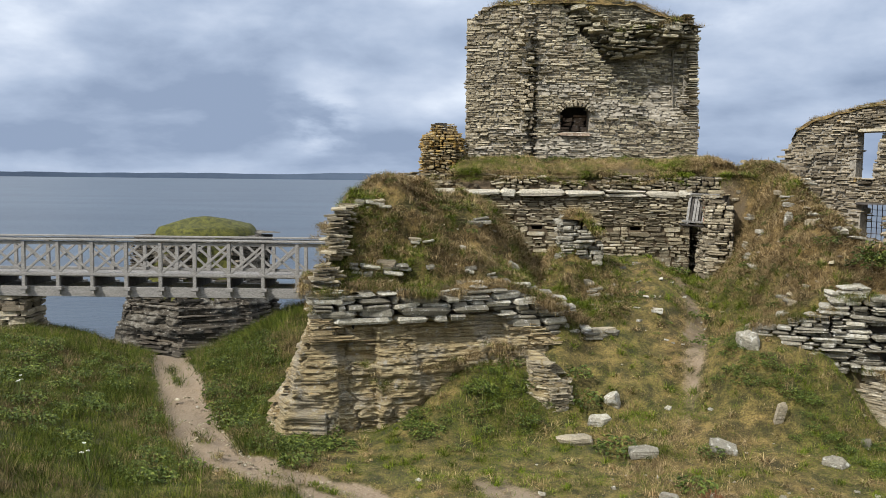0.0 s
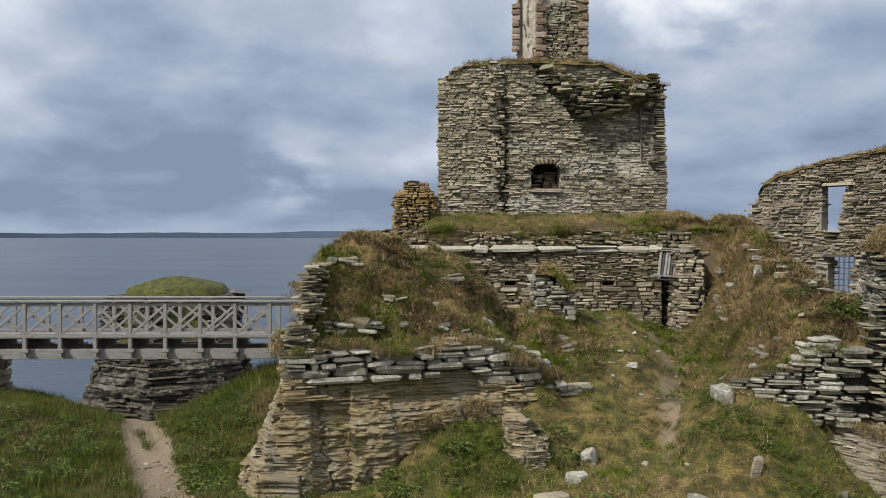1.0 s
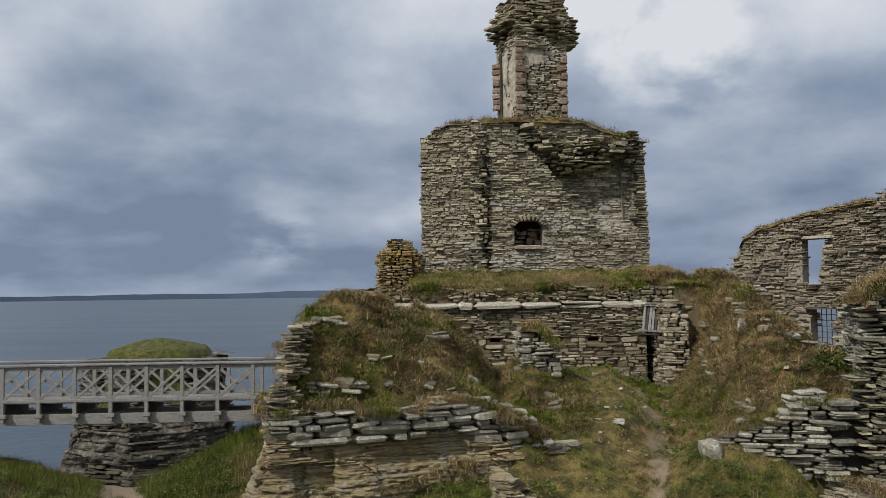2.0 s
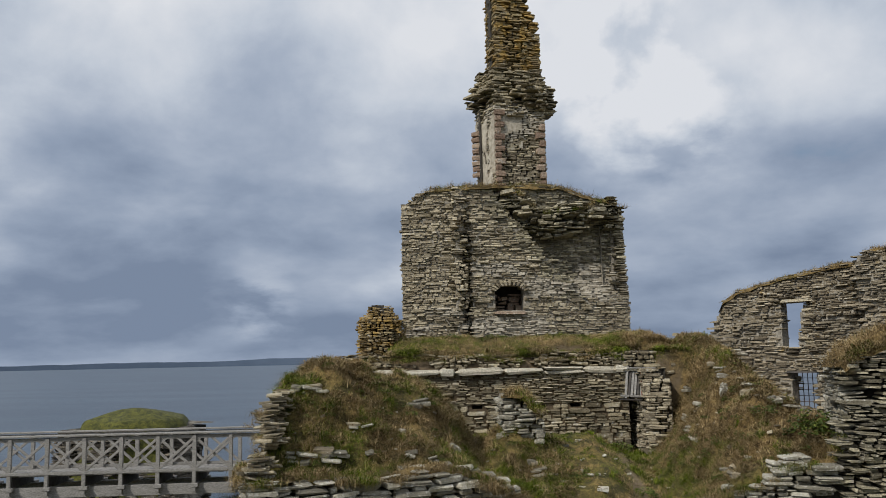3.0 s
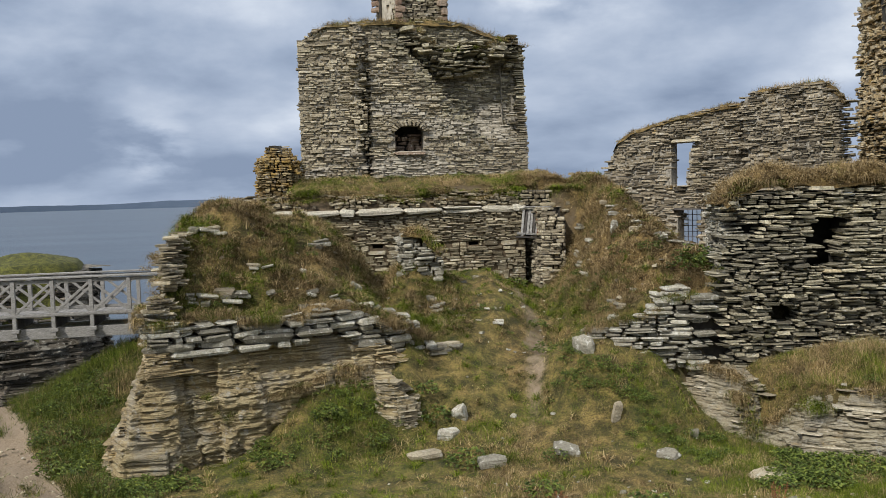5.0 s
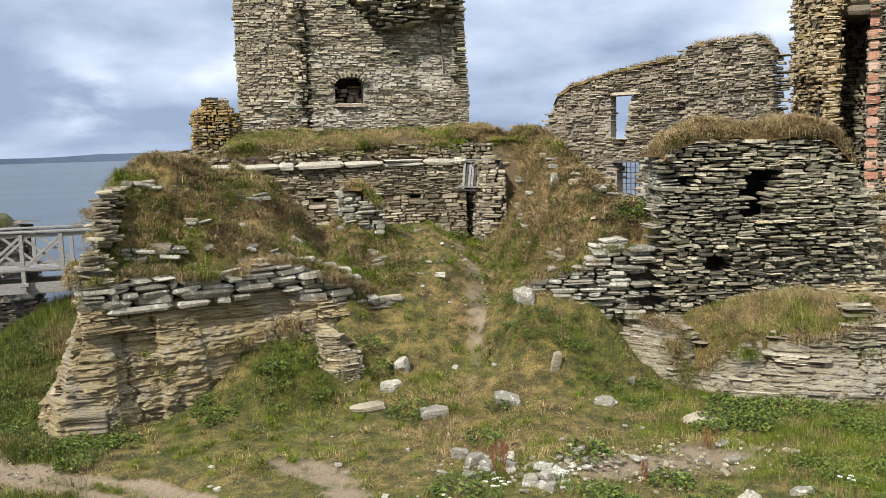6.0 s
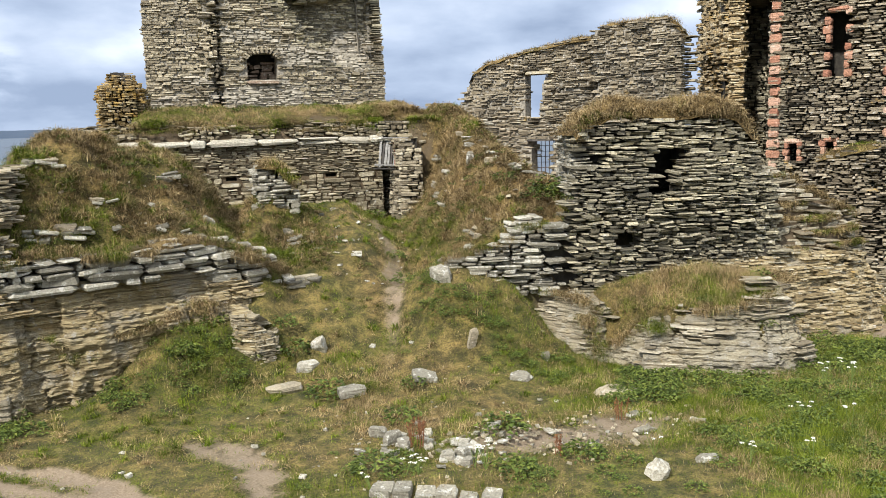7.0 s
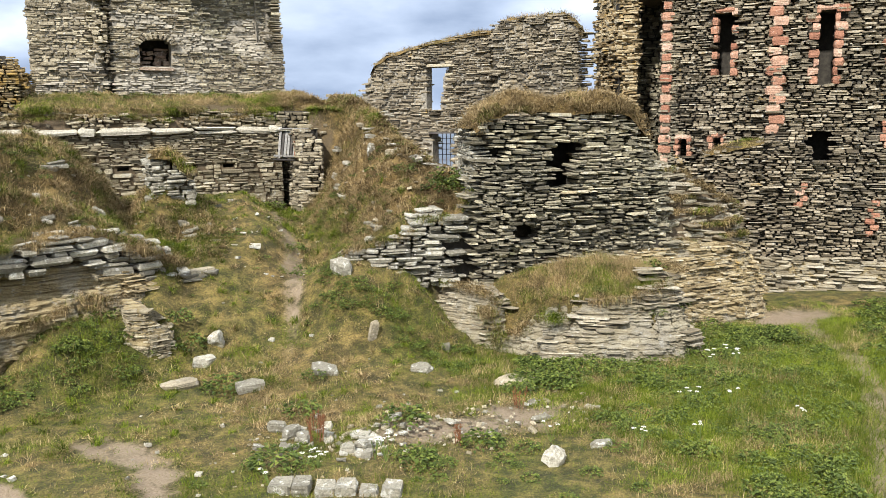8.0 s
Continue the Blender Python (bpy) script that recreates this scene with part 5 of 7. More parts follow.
for i in range(9):
    l = 0.34 if i % 2 else 0.2
    quoins.append((5.47 - l / 2, 27.5, 10.4 + i * 0.27, l, 0.3, 0.22, 0.13, 0, 0, (i + 7) % 20))
PIECES.extend((s, PINK, chimney) for s in quoins)


def corbel_off(s, z):
    x = float(STACK_LINE.at(min(max(s, 0.0), STACK_LINE.length))[0][0])
    under = float(np.interp(x, [3.3, 3.75, 4.4, 5.0, 5.5], [13.35, 13.85, 13.75, 13.25, 13.0])) + 0.2 * float(wave(s * 2.2, 4.0, 2))
    k = float(ss(under - 0.06, under + 0.12, z)) * float(ss(14.75, 13.7, z))
    reach = float(np.interp(x, [3.3, 3.75, 4.5, 5.0, 5.5], [0.34, 0.16, 0.06, 0.16, 0.28])) * float(ss(14.5, 13.6, z)) + 0.06
    return (reach + 0.5 * float(wave(s * 1.4 + 3, z * 2.0, 3))) * k - 0.06 * (1 - k)


stones = lay(STACK_LINE, lambda s: 12.9, lambda s: 14.6, (0.04, 0.085), (0.22, 0.7), 0.5, corbel_off, None, 0.06, 0.01, 0.2, 45, 0.10, 4)
face(chimney, stones, TAN, "corbels", 80, near=(4.4, 27, 13.5))
UPPER_LINE = Line([(3.7, 28.5), (3.88, 27.5), (5.5, 27.75), (5.35, 28.8), (3.7, 28.5)])
upper_top = profile([(0, 18.3), (1.1, 18.4), (1.9, 18.1), (2.15, 17.2), (2.4, 16.5), (2.75, 15.6), (3.8, 15.6), (5.6, 18.2)])
upper_off = lambda s, z: 0.30 * float(wave(s * 1.5, z * 1.3, 3)) - 0.04 * max(0, z - 14) * float(ss(2.0, 2.9, s)) * float(ss(4.2, 3.4, s))
face(chimney, lay(UPPER_LINE, lambda s: 13.9, upper_top, (0.045, 0.08), (0.18, 0.48), 0.4, upper_off, None, 0.035, 0.008, 0.15, 46, 0.04, 2), ORANGE, "upper_shaft", 60, near=(4.4, 27, 15))
core("upper_heart", UPPER_LINE, lambda s: 13.4, upper_top, chimney, upper_off, None, 0.2, 0.4)
face(chimney, [(3.27, 28.3, 12.55 - 0.2 * i, 0.16 + 0.05 * (i % 2), 0.3, 0.195, 1.1, 0, 0, i) for i in range(8)], PINK, "side_quoins", 8)

knob = thing("wall_stump", "rounded wall stump thick with orange lichen", "wall", kind="structure")
line = Line([(-0.35, 27.2), (-0.62, 26.4), (-0.45, 25.95), (0.35, 25.9), (0.6, 26.3), (0.5, 27.2)])
jt = profile([(0, 5.9), (0.6, 6.3), (1.2, 6.6), (1.7, 6.68), (2.1, 6.62), (2.5, 6.35), (3.4, 5.9)])
face(knob, lay(line, lambda s: 4.7, jt, (0.04, 0.085), (0.1, 0.3), 0.4, lambda s, z: 0.14 + 0.14 * float(wave(s * 2, z * 2)) - 0.9 * max(0.0, z - 6.2), None, 0.04, 0.012, 0.1, 47, 0.03, 3), ORANGE, pieces=120, near=(0, 26, 6))
core("heart", line, lambda s: 4.7, jt, knob, None, None, 0.2, 0.3)


# ---------------------------------------------------------------- far wall with windows
far_wall = thing("ruined_wall", "tall curved ruin wall with an empty window, grassy top", "wall", kind="structure")
FAR_LINE = Line([(10.55, 27.1), (11.9, 26.0), (13.75, 23.85), (15.45, 21.6)])
far_top = profile([(0, 5.5), (0.1, 6.0), (0.42, 6.62), (0.9, 6.95), (2.23, 7.28), (3.55, 7.48), (4.5, 7.57), (4.6, 7.7), (4.9, 7.8), (5.83, 7.83), (6.66, 7.92), (6.95, 7.8), (7.36, 7.3), (7.4, 7.2)])
far_bottom = lambda s: 3.0


def far_off(s, z):
    return 0.06 * float(wave(s, z, 2)) + 0.35 * float(ss(4.5, 4.7, s + 0.5 * float(wave(z * 1.5, 3.0, 2))))


def far_hole(s, z):
    w = 0.25 * float(wave(z * 2.5, 8.0, 2))
    return (2.26 < s < float(np.interp(z, [5.1, 5.7, 6.1, 6.5], [2.56, 2.62, 2.72, 2.95])) + w and 5.15 < z < 6.5) or (2.48 < s < 3.05 and 3.3 < z < 4.38)


front = lay(FAR_LINE, far_bottom, far_top, (0.042, 0.078), (0.18, 0.55), 0.4, far_off, far_hole, 0.03, 0.006, 0.12, 51, 0.04, 1.3)
face(far_wall, front, KEEPSTONE, near=(13, 25, 6))
rear = Line([(p[0] + 0.55, p[1] + 0.42) for p in FAR_LINE.p[::-1]])
face(far_wall, lay(rear, far_bottom, lambda s: far_top(FAR_LINE.length * (1 - s / rear.length)), (0.08, 0.14), (0.3, 0.7), 0.35, None, lambda s, z: far_hole(FAR_LINE.length * (1 - s / rear.length), z), 0.03, 0.012, 0.1, 52), TAN, "rear_stonework", 0)
core("heart", FAR_LINE, far_bottom, far_top, far_wall, far_off, lambda s, z: any(far_hole(s + a, z) for a in (-0.1, 0, 0.1)) or s > 7.2, 0.08, 0.45, MORTAR, 0.1)
for s0, low, high, turn in ((7.24, 3.4, 7.3, 1), (2.86, 5.1, 6.5, -1), (3.1, 3.2, 4.35, -1)):
    q, v = FAR_LINE.at(s0)
    n = np.array((v[1], -v[0]))
    o = far_off(s0, 6.0) - 0.05
    ends = [tuple(q + n * o), tuple(q - n * (0.65 - o))]
    jl = Line(ends if turn > 0 else ends[::-1])
    face(far_wall, lay(jl, lambda s: low, lambda s: high, (0.055, 0.10), (0.2, 0.5), 0.3, lambda s, z: 0.08 * float(wave(z * 3, s0, 2)), None, 0.05, 0.006, 0.0, 54, 0.03, 1.5), TAN, "jamb_stonework", 40, near=(13, 25, 6))
q, v = FAR_LINE.at(2.75)
yaw = math.atan2(v[1], v[0])
part("timber_lintel", joined("timber_lintel", [(q[0] + 0.1, q[1] + 0.1, 4.42, 0.95, 0.6, 0.09, yaw, 0, 0, 4)], DARKWOOD), far_wall, "dark weathered timber lintel")
part("stone_lintel", joined("stone_lintel", [(q[0] + 0.1, q[1] + 0.1, 6.56, 1.05, 0.6, 0.09, yaw, 0, 0, 6)], TAN), far_wall)

bit = thing("wall_stump", "low broken stub of flagstone wall", "wall", kind="structure")
line = Line([(9.55, 27.6), (10.2, 27.3), (10.5, 27.6)])
face(bit, lay(line, lambda s: 5.0, lambda s: 5.72, (0.07, 0.12), (0.2, 0.5), 0.5, None, None, 0.04, 0.012, 0.1, 53), TAN, pieces=40, near=(10, 27, 5.5))
core("heart", line, lambda s: 4.6, lambda s: 5.65, bit, None, None, 0.2, 0.3)


# ---------------------------------------------------------------- the keep at the end of the ditch
keep = thing("tower_house", "tall dark flagstone tower house with red sandstone window dressings", "castle", kind="structure")
KEEP_LINE = Line([(17.62, 20.55), (19.45, 17.9), (21.7, 15.5), (24.6, 12.4), (27.5, 15.0)])
K1 = math.hypot(1.83, 2.65)
keep_windows = [(1.77, 6.05, 0.32, 1.75), (0.66, 3.7, 0.2, 0.5), (1.66, 3.95, 0.2, 0.3), (4.48, 5.76, 0.32, 1.95), (4.46, 3.6, 0.36, 0.82), (6.3, 4.0, 0.3, 0.6), (6.4, 6.0, 0.28, 1.8)]


def keep_off(s, z):
    low = 0.65 * float(ss(3.95, 3.75, z - 0.25 * max(0.0, min(1.6, s - 1.5)))) * float(ss(1.3, 1.6, s)) * float(ss(5.5, 3.4, s))
    foot = 0.22 * max(0, 1.0 - z)
    return low + foot + 0.12 * float(wave(s * 0.6, z * 0.6 + 2, 3))


def keep_hole(s, z):
    return any(abs(s - a) < w / 2 + 0.04 * float(wave(z * 4, a, 2)) and b < z < b + h for a, b, w, h in keep_windows)


stones = lay(KEEP_LINE, profile([(0, 2.5), (2.0, 1.0), (3.0, -0.5), (14, -0.5)]), lambda s: 11.5 + 0.8 * float(wave(s * 0.6, 4.0)), (0.045, 0.08), (0.16, 0.48), 0.4, keep_off, keep_hole, 0.055, 0.008, 0.2, 61, 0.06, 2, (0.82, 1.0))
face(keep, stones, KEEPSTONE, near=(20, 17.5, 4))
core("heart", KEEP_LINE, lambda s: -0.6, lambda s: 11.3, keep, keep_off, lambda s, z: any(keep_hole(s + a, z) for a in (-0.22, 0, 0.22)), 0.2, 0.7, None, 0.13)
# near-black sheet painting the shade seen through the windows
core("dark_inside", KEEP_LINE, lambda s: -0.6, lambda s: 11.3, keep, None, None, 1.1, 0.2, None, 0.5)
part("strata", strata_mesh("strata", KEEP_LINE, lambda s: -0.6, profile([(0, 1.2), (2.4, 1.2), (3.0, 0.9), (5.0, 0.75), (9, 0.6), (14, 0.5)]), lambda s, z: keep_off(s, z) + 0.12 + 0.15 * float(wave(s * 0.8, z, 2)), 67, ROCK, rough=0.07, deep=0.3), keep, "pale bedded rock footing")
thin_beds(keep, KEEP_LINE, lambda s: -0.6, profile([(0, 1.2), (2.4, 1.2), (3.0, 0.95), (5.0, 0.9), (9, 0.8), (14, 0.6)]), lambda s, z: keep_off(s, z) + 0.22, 69, PALEBEDS, (0.03, 0.09), (0.25, 0.9), None, 0.03)
dress = []


def keep_stone(s, z, l, h, k, proud=0.05, depth=0.4):
    q, v = KEEP_LINE.at(s)
    n = np.array((v[1], -v[0]))
    c = q + n * (keep_off(s, z) + proud - depth / 2)
    return (c[0], c[1], z, l, depth, h, math.atan2(v[1], v[0]), 0, 0, k % 20)


rr = random.Random(5)
for a, b, w, h in keep_windows:
    if 0.7 < h < 1:
        continue
    hh, z, i = (0.24 if h > 1 else 0.2), b - 0.05, 0
    while z < b + h:
        for side in (-1, 1):
            l = (rr.uniform(0.24, 0.42) if (i + (side > 0)) % 2 else rr.uniform(0.14, 0.26)) * (1.0 if h > 1 else 0.6)
            if h < 1 or rr.random() < 0.85:
                dress.append(keep_stone(a + side * (w / 2 + l / 2 + 0.01), z + hh / 2, l, hh * 0.93, rr.randrange(20)))
        z, i = z + hh, i + 1
    dress.append(keep_stone(a, b + h + 0.06, w + 0.3, 0.13, 7))
for i in range(26):
    z = 4.5 + i * 0.27
    dress.append(keep_stone(K1 + (0.06 if i % 2 else -0.06), z, rr.uniform(0.34, 0.5), 0.27, rr.randrange(20), 0.07))
for i in range(20):
    dress.append(keep_stone(0.12, 3.3 + i * 0.3, rr.uniform(0.26, 0.42), 0.24, rr.randrange(20), 0.06))
for s0, z0, n in ((4.0, 2.42, 4), (5.87, 1.6, 6)):
    for i in range(n):
        dress.append(keep_stone(s0 + (0.08 if i % 2 else -0.05), z0 + 0.17 * i, rr.uniform(0.16, 0.3), 0.16, rr.randrange(20), 0.06))
PIECES.extend((s, RED, keep) for s in dress)
# broken return beside the keep: lit pier, dark recess behind
pier = thing("broken_pier", "ragged yellowish pier of broken flagstone walling", "wall", kind="structure")
line = Line([(18.1, 24.6), (17.5, 22.35), (17.85, 22.0), (18.3, 23.0)])
poff = lambda s, z: 0.16 * float(wave(s * 2, z * 1.2, 2)) + 0.14 * float(ss(6.4, 6.9, z)) * float(ss(8.3, 7.4, z))
face(pier, lay(line, lambda s: 3.0, lambda s: 11.2, (0.07, 0.13), (0.15, 0.45), 0.4, poff, None, 0.07, 0.012, 0.2, 62, 0.05, 3), YELLOW, pieces=200, near=(16.8, 21.8, 6.5))
core("heart", line, lambda s: 3.0, lambda s: 11.0, pier, poff, None, 0.22, 0.3)
line = Line([(18.4, 24.9), (20.2, 23.3)])
face(pier, lay(line, lambda s: 3.0, lambda s: 11.2, (0.08, 0.14), (0.2, 0.5), 0.4, None, None, 0.04, 0.012, 0.2, 63), SLATE, "recess_stonework", 60, near=(17.8, 22.6, 6))
core("recess_heart", line, lambda s: 2.8, lambda s: 11.0, pier, None, None, 0.2, 0.3)
line = Line([(20.0, 23.6), (18.3, 20.8), (17.7, 20.55)])
face(pier, lay(line, lambda s: 3.0, lambda s: 11.2, (0.08, 0.14), (0.2, 0.5), 0.4, None, None, 0.04, 0.012, 0.2, 64), SLATE, "return_stonework", 0)


# slabs added above the view to cast shade into the recess
part("vault", joined("vault", [(19.0, 23.0, 8.7 + 0.3 * i, 1.5, 2.4, 0.34, -0.75, 0.02 * i, 0.03, i) for i in range(5)], KEEPSTONE, True), pier, "unseen slabs added overhead to shade the recess")


# ---------------------------------------------------------------- sea stack
stack = thing("sea_stack", "layered rock sea stack with a green turf top", "rock", kind="structure")
STACKLINE = Line([(-13.5, 58), (-19.6, 52), (-18.8, 48.5), (-14.5, 46.5), (-10.6, 48), (-9.2, 51), (-11.5, 58)])
stack_off = lambda s, z: -0.27 * (z + 5.5) * 1.0 + 0.9 * float(wave(s * 0.25, z * 0.25, 3))
part("strata", strata_mesh("strata", STACKLINE, lambda s: -6.3, lambda s: 1.5, stack_off, 71, SEAROCK, (0.07, 0.24), 0.22, 0.5, 3.4, 3.0, 0.15), stack)
thin_beds(stack, STACKLINE, lambda s: -6.3, lambda s: 1.5, lambda s, z: stack_off(s, z) + 0.05, 72, STACKROCK, (0.07, 0.18), (0.8, 3.4), None, 0.10, 3.4)
core("heart", STACKLINE, lambda s: -6.5, lambda s: 1.3, stack, stack_off, None, 0.7, 1.0, None, 0.5)
n = 40
xs, ys = np.linspace(-19, -9, n), np.linspace(45.5, 59, n)
X, Y = np.meshgrid(xs, ys)
d = inside_distance([(-13.5, 57), (-17.8, 52), (-17.1, 49.6), (-14.5, 48), (-11.8, 49.2), (-10.9, 51.5), (-12, 57)], X, Y)
Z = -2.2 + 4.0 * ss(-0.9, 0.7, d) + 0.7 * ss(0, 3, d) + 0.5 * wave(X * 0.4, Y * 0.4)
i = np.arange(n * n).reshape(n, n)
quads = np.stack([i[:-1, :-1], i[:-1, 1:], i[1:, 1:], i[1:, :-1]], -1).reshape(-1, 4)
quads = quads[(d.ravel()[quads] > -0.75).all(1)]
part("turf", quick_mesh("turf", np.stack([X, Y, Z], -1).reshape(-1, 3), quads, TURF,
                        {"dry": np.full(n * n, -0.6), "dirt": np.zeros(n * n), "rock": np.zeros(n * n)}), stack, "green turf cap")


# ---------------------------------------------------------------- turf on the walls
cap(bulge_wall, BULGE_LINE, 3.1, 7.5, 1.7, lambda s: 4.98 + float(np.interp(s, [3.1, 3.6, 4.1, 5.2, 6.2, 6.8, 7.5], [-0.25, 0.05, 0.25, 0.02, 0.2, 0.0, -0.6])) + 0.2 * float(wave(s * 1.5, 3.0, 3)), 0.4, 81, 0.2, 260, 0.06, 1.3)
cap(bastion_wall, BASTION_LINE, 6.5, 12.6, 0.8, lambda s: top_of_slabs(s) - 0.06, 0.14, 88, 0.2, 130, -0.05, 0.7, 0.22)
cap(tower, TOWER_LINE, T0 + 0.7, T0 + 7.4, 2.4, tower_top, 0.16, 82, 0.22, 40, 0.05, 0.8)
cap(far_wall, FAR_LINE, 0.3, 4.6, 0.9, far_top, 0.10, 83, 0.14, 60, 0.04, 0.85)
cap(far_wall, FAR_LINE, 4.5, 7.3, 1.0, far_top, 0.16, 84, 0.2, 80, -0.2, 0.9)
cap(stump, Line([(2.92, 21.3), (3.45, 21.15), (3.95, 21.1)]), 0.0, 1.0, 0.8, profile([(0, 4.15), (0.5, 4.1), (1.0, 3.6)]), 0.22, 85, 0.22, 120, 0.08, 1.1)
cap(retaining, RET_LINE, 1.6, RET_LINE.length, 1.1, lambda s: 5.12 + 0.25 * float(wave(s * 0.9, 6.0, 3)), 0.14, 86, 0.11, 140, 0.0, 0.45, 0.3)
cap(keep, KEEP_LINE, 1.45, 3.1, 0.75, lambda s: 3.8 + 0.25 * (s - 1.5), 0.16, 87, 0.12, 160, 0.0, 0.75, -0.68)

fringe(tower, vault, 0.9, 4.3, lambda s: vault_low(s) + 0.75 + 0.3 * float(wave(s * 2, 1.0)), 40, 0.2, 120, 0.4, 0.5)
fringe(bastion_wall, BASTION_LINE, 5.8, 12.8, lambda s: top_of_slabs(s) - 0.02, 150, 0.26, 101, 0.06, 0.8)
for i in range(5):
    fringe(bastion_wall, BASTION_LINE, 2.5, 6.9, lambda s: 2.75 + 0.36 * i + 0.3 * float(wave(s * 2, i * 2.0)) - 0.35 * max(0.0, s - 5.6), 26, 0.2, 130 + i, -0.02 - 0.05 * i, 0.75)
fringe(bastion_wall, BASTION_LINE, 6.8, 12.6, lambda s: top_of_slabs(s) + 0.12, 120, 0.24, 102, -0.25, 0.6)
fringe(bastion_wall, BASTION_LINE, 9.6, 12.8, lambda s: 1.45 + 0.9 * float(wave(s * 2.3, 5.0)), 46, 0.30, 103, 0.10, 0.8)
fringe(bulge_wall, BULGE_LINE, 3.1, 7.3, lambda s: bulge_top(s) + 0.10, 120, 0.26, 104, 0.0, 0.9)
fringe(bulge_wall, BULGE_LINE, 0.2, 3.0, lambda s: bulge_top(s) + 0.0, 60, 0.22, 105, -0.1, 0.7)
fringe(bulge_wall, LEDGE_LINE, 0.3, 8.2, lambda s: ledge_top(s) + 0.02, 130, 0.26, 106, -0.3, 0.8, 40, 0.0045, 0.10)
fringe(bulge_wall, LEDGE_LINE, 1.6, 3.2, lambda s: ledge_top(s) - 0.15, 40, 0.3, 107, 0.0, 0.4, 40, 0.0045, 0.10)
for i in range(6):
    fringe(broken, BROKEN_LINE, 1.5, 4.4, lambda s: min(1.95 + 0.33 * i, broken_top(s)) + 0.12 * float(wave(s * 2, i * 3.0)), 55, 0.2, 110 + i, broken_off(3.0, 1.95 + 0.33 * i) + 0.0, 0.85)
fringe(retaining, RET_LINE, 1.2, RET_LINE.length, lambda s: 5.2 + 0.12 * float(wave(s * 0.9, 6.0, 2)), 220, 0.2, 108, -0.3, 0.5)
fringe(retaining, RET_LINE, 0.8, RET_LINE.length, lambda s: 5.0 + 0.2 * float(wave(s * 1.3, 2.0, 2)), 110, 0.18, 118, -0.12, 0.6)
fringe(bastion_wall, BASTION_LINE, 7.2, 11.4, lambda s: 1.2 + 1.5 * float(wave(s * 1.7, 1.0)), 60, 0.22, 119, 0.22, 0.7)
fringe(stump, Line([(2.95, 22.4), (2.92, 21.3), (3.45, 21.15), (3.95, 21.1)]), 0.3, 2.1, lambda s: 4.2 - 0.5 * float(ss(1.5, 2.1, s)), 26, 0.28, 109, 0.0, 0.85)


# ---------------------------------------------------------------- footbridge
def beam_mesh(name, p, q, w, h, mat, roll=0.0, bevel=0.008):
    """A sawn timber from p to q, w wide and h deep, with eased edges."""
    p, q = Vector(p), Vector(q)
    d = q - p
    m = Matrix.Translation((p + q) / 2) @ d.to_track_quat("X", "Z").to_matrix().to_4x4() @ Matrix.Rotation(roll, 4, "X") @ Matrix.Diagonal((d.length, w, h, 1))
    bm = bmesh.new()
    bmesh.ops.create_cube(bm, size=1, matrix=m)
    bmesh.ops.bevel(bm, geom=bm.edges[:], offset=bevel, segments=1, affect="EDGES")
    me = bpy.data.meshes.new(name)
    bm.to_mesh(me)
    bm.free()
    me.materials.append(mat)
    return me


def build_bridge():
    ob = thing("footbridge", "grey weathered timber footbridge with crossed-brace railings", "bridge", at=(-8, 24.4, 1.6))
    put = lambda name, *a: part(name, beam_mesh(name, *a), ob)
    near_y, far_y, left, right = 23.7, 25.2, -15.6, -2.9
    posts = [-4.03 - 0.948 * i for i in range(13)]
    r = random.Random(3)
    for y, face_y in ((near_y, -1), (far_y, 1)):
        for x in posts:
            put("post", (x, y, 1.69), (x, y, 3.16), 0.085, 0.10, WOOD)
        put("handrail", (left, y, 3.215), (right, y, 3.215), 0.16, 0.05, WOOD)
        put("top_rail", (left, y - 0.02 * face_y, 3.12), (right, y - 0.02 * face_y, 3.12), 0.045, 0.10, WOOD)
        put("kick_board", (left, y + 0.03 * face_y, 2.26), (right, y + 0.03 * face_y, 2.26), 0.04, 0.085, WOOD)
        for a, b in zip(posts, posts[1:]):
            dy = 0.02
            put("brace", (b + 0.05, y - dy, 2.32), (a - 0.05, y - dy, 3.06), 0.035, 0.07, WOOD)
            put("brace", (b + 0.05, y + dy, 3.06), (a - 0.05, y + dy, 2.32), 0.035, 0.07, WOOD)
        put("girder", (left, y + (0.22 if y == near_y else -0.22), 1.75), (right, y + (0.22 if y == near_y else -0.22), 1.75), 0.2, 0.28, WOOD)
        for x in posts:
            put("bracket", (x, y - 0.06, 1.86), (x, y + 0.22, 1.86), 0.22, 0.10, WOOD)
    x = left
    while x < right:
        w = 0.165
        put("deck_plank", (x + w / 2, near_y + 0.06, 2.2 + r.uniform(-0.004, 0.004)), (x + w / 2, far_y - 0.06, 2.2), w - 0.012, 0.05, WOOD)
        x += w
    for x in posts:
        put("cross_beam", (x, near_y + 0.08, 2.02), (x, far_y - 0.08, 2.02), 0.1, 0.28, DARKWOOD)
    return ob


footbridge = build_bridge()

bridge_pier = thing("bridge_pier", "square flagstone pier carrying the footbridge", "pier", at=(-12.7, 24.5, -2))
line = Line([(-13.9, 25.3), (-13.9, 23.85), (-12.1, 23.85), (-11.7, 24.0), (-11.7, 25.3), (-13.9, 25.3)])
stones = lay(line, lambda s: -6, lambda s: 1.58, (0.08, 0.15), (0.3, 0.8), 0.4, lambda s, z: 0.06 * max(0, 0.8 - z), None, 0.03, 0.01, 0, 91, 0.03, 1)
part("stonework", joined("stonework", stones, GREY), bridge_pier, kind="stuff")
core("heart", line, lambda s: -6, lambda s: 1.58, bridge_pier, None, None, 0.2, 0.3)


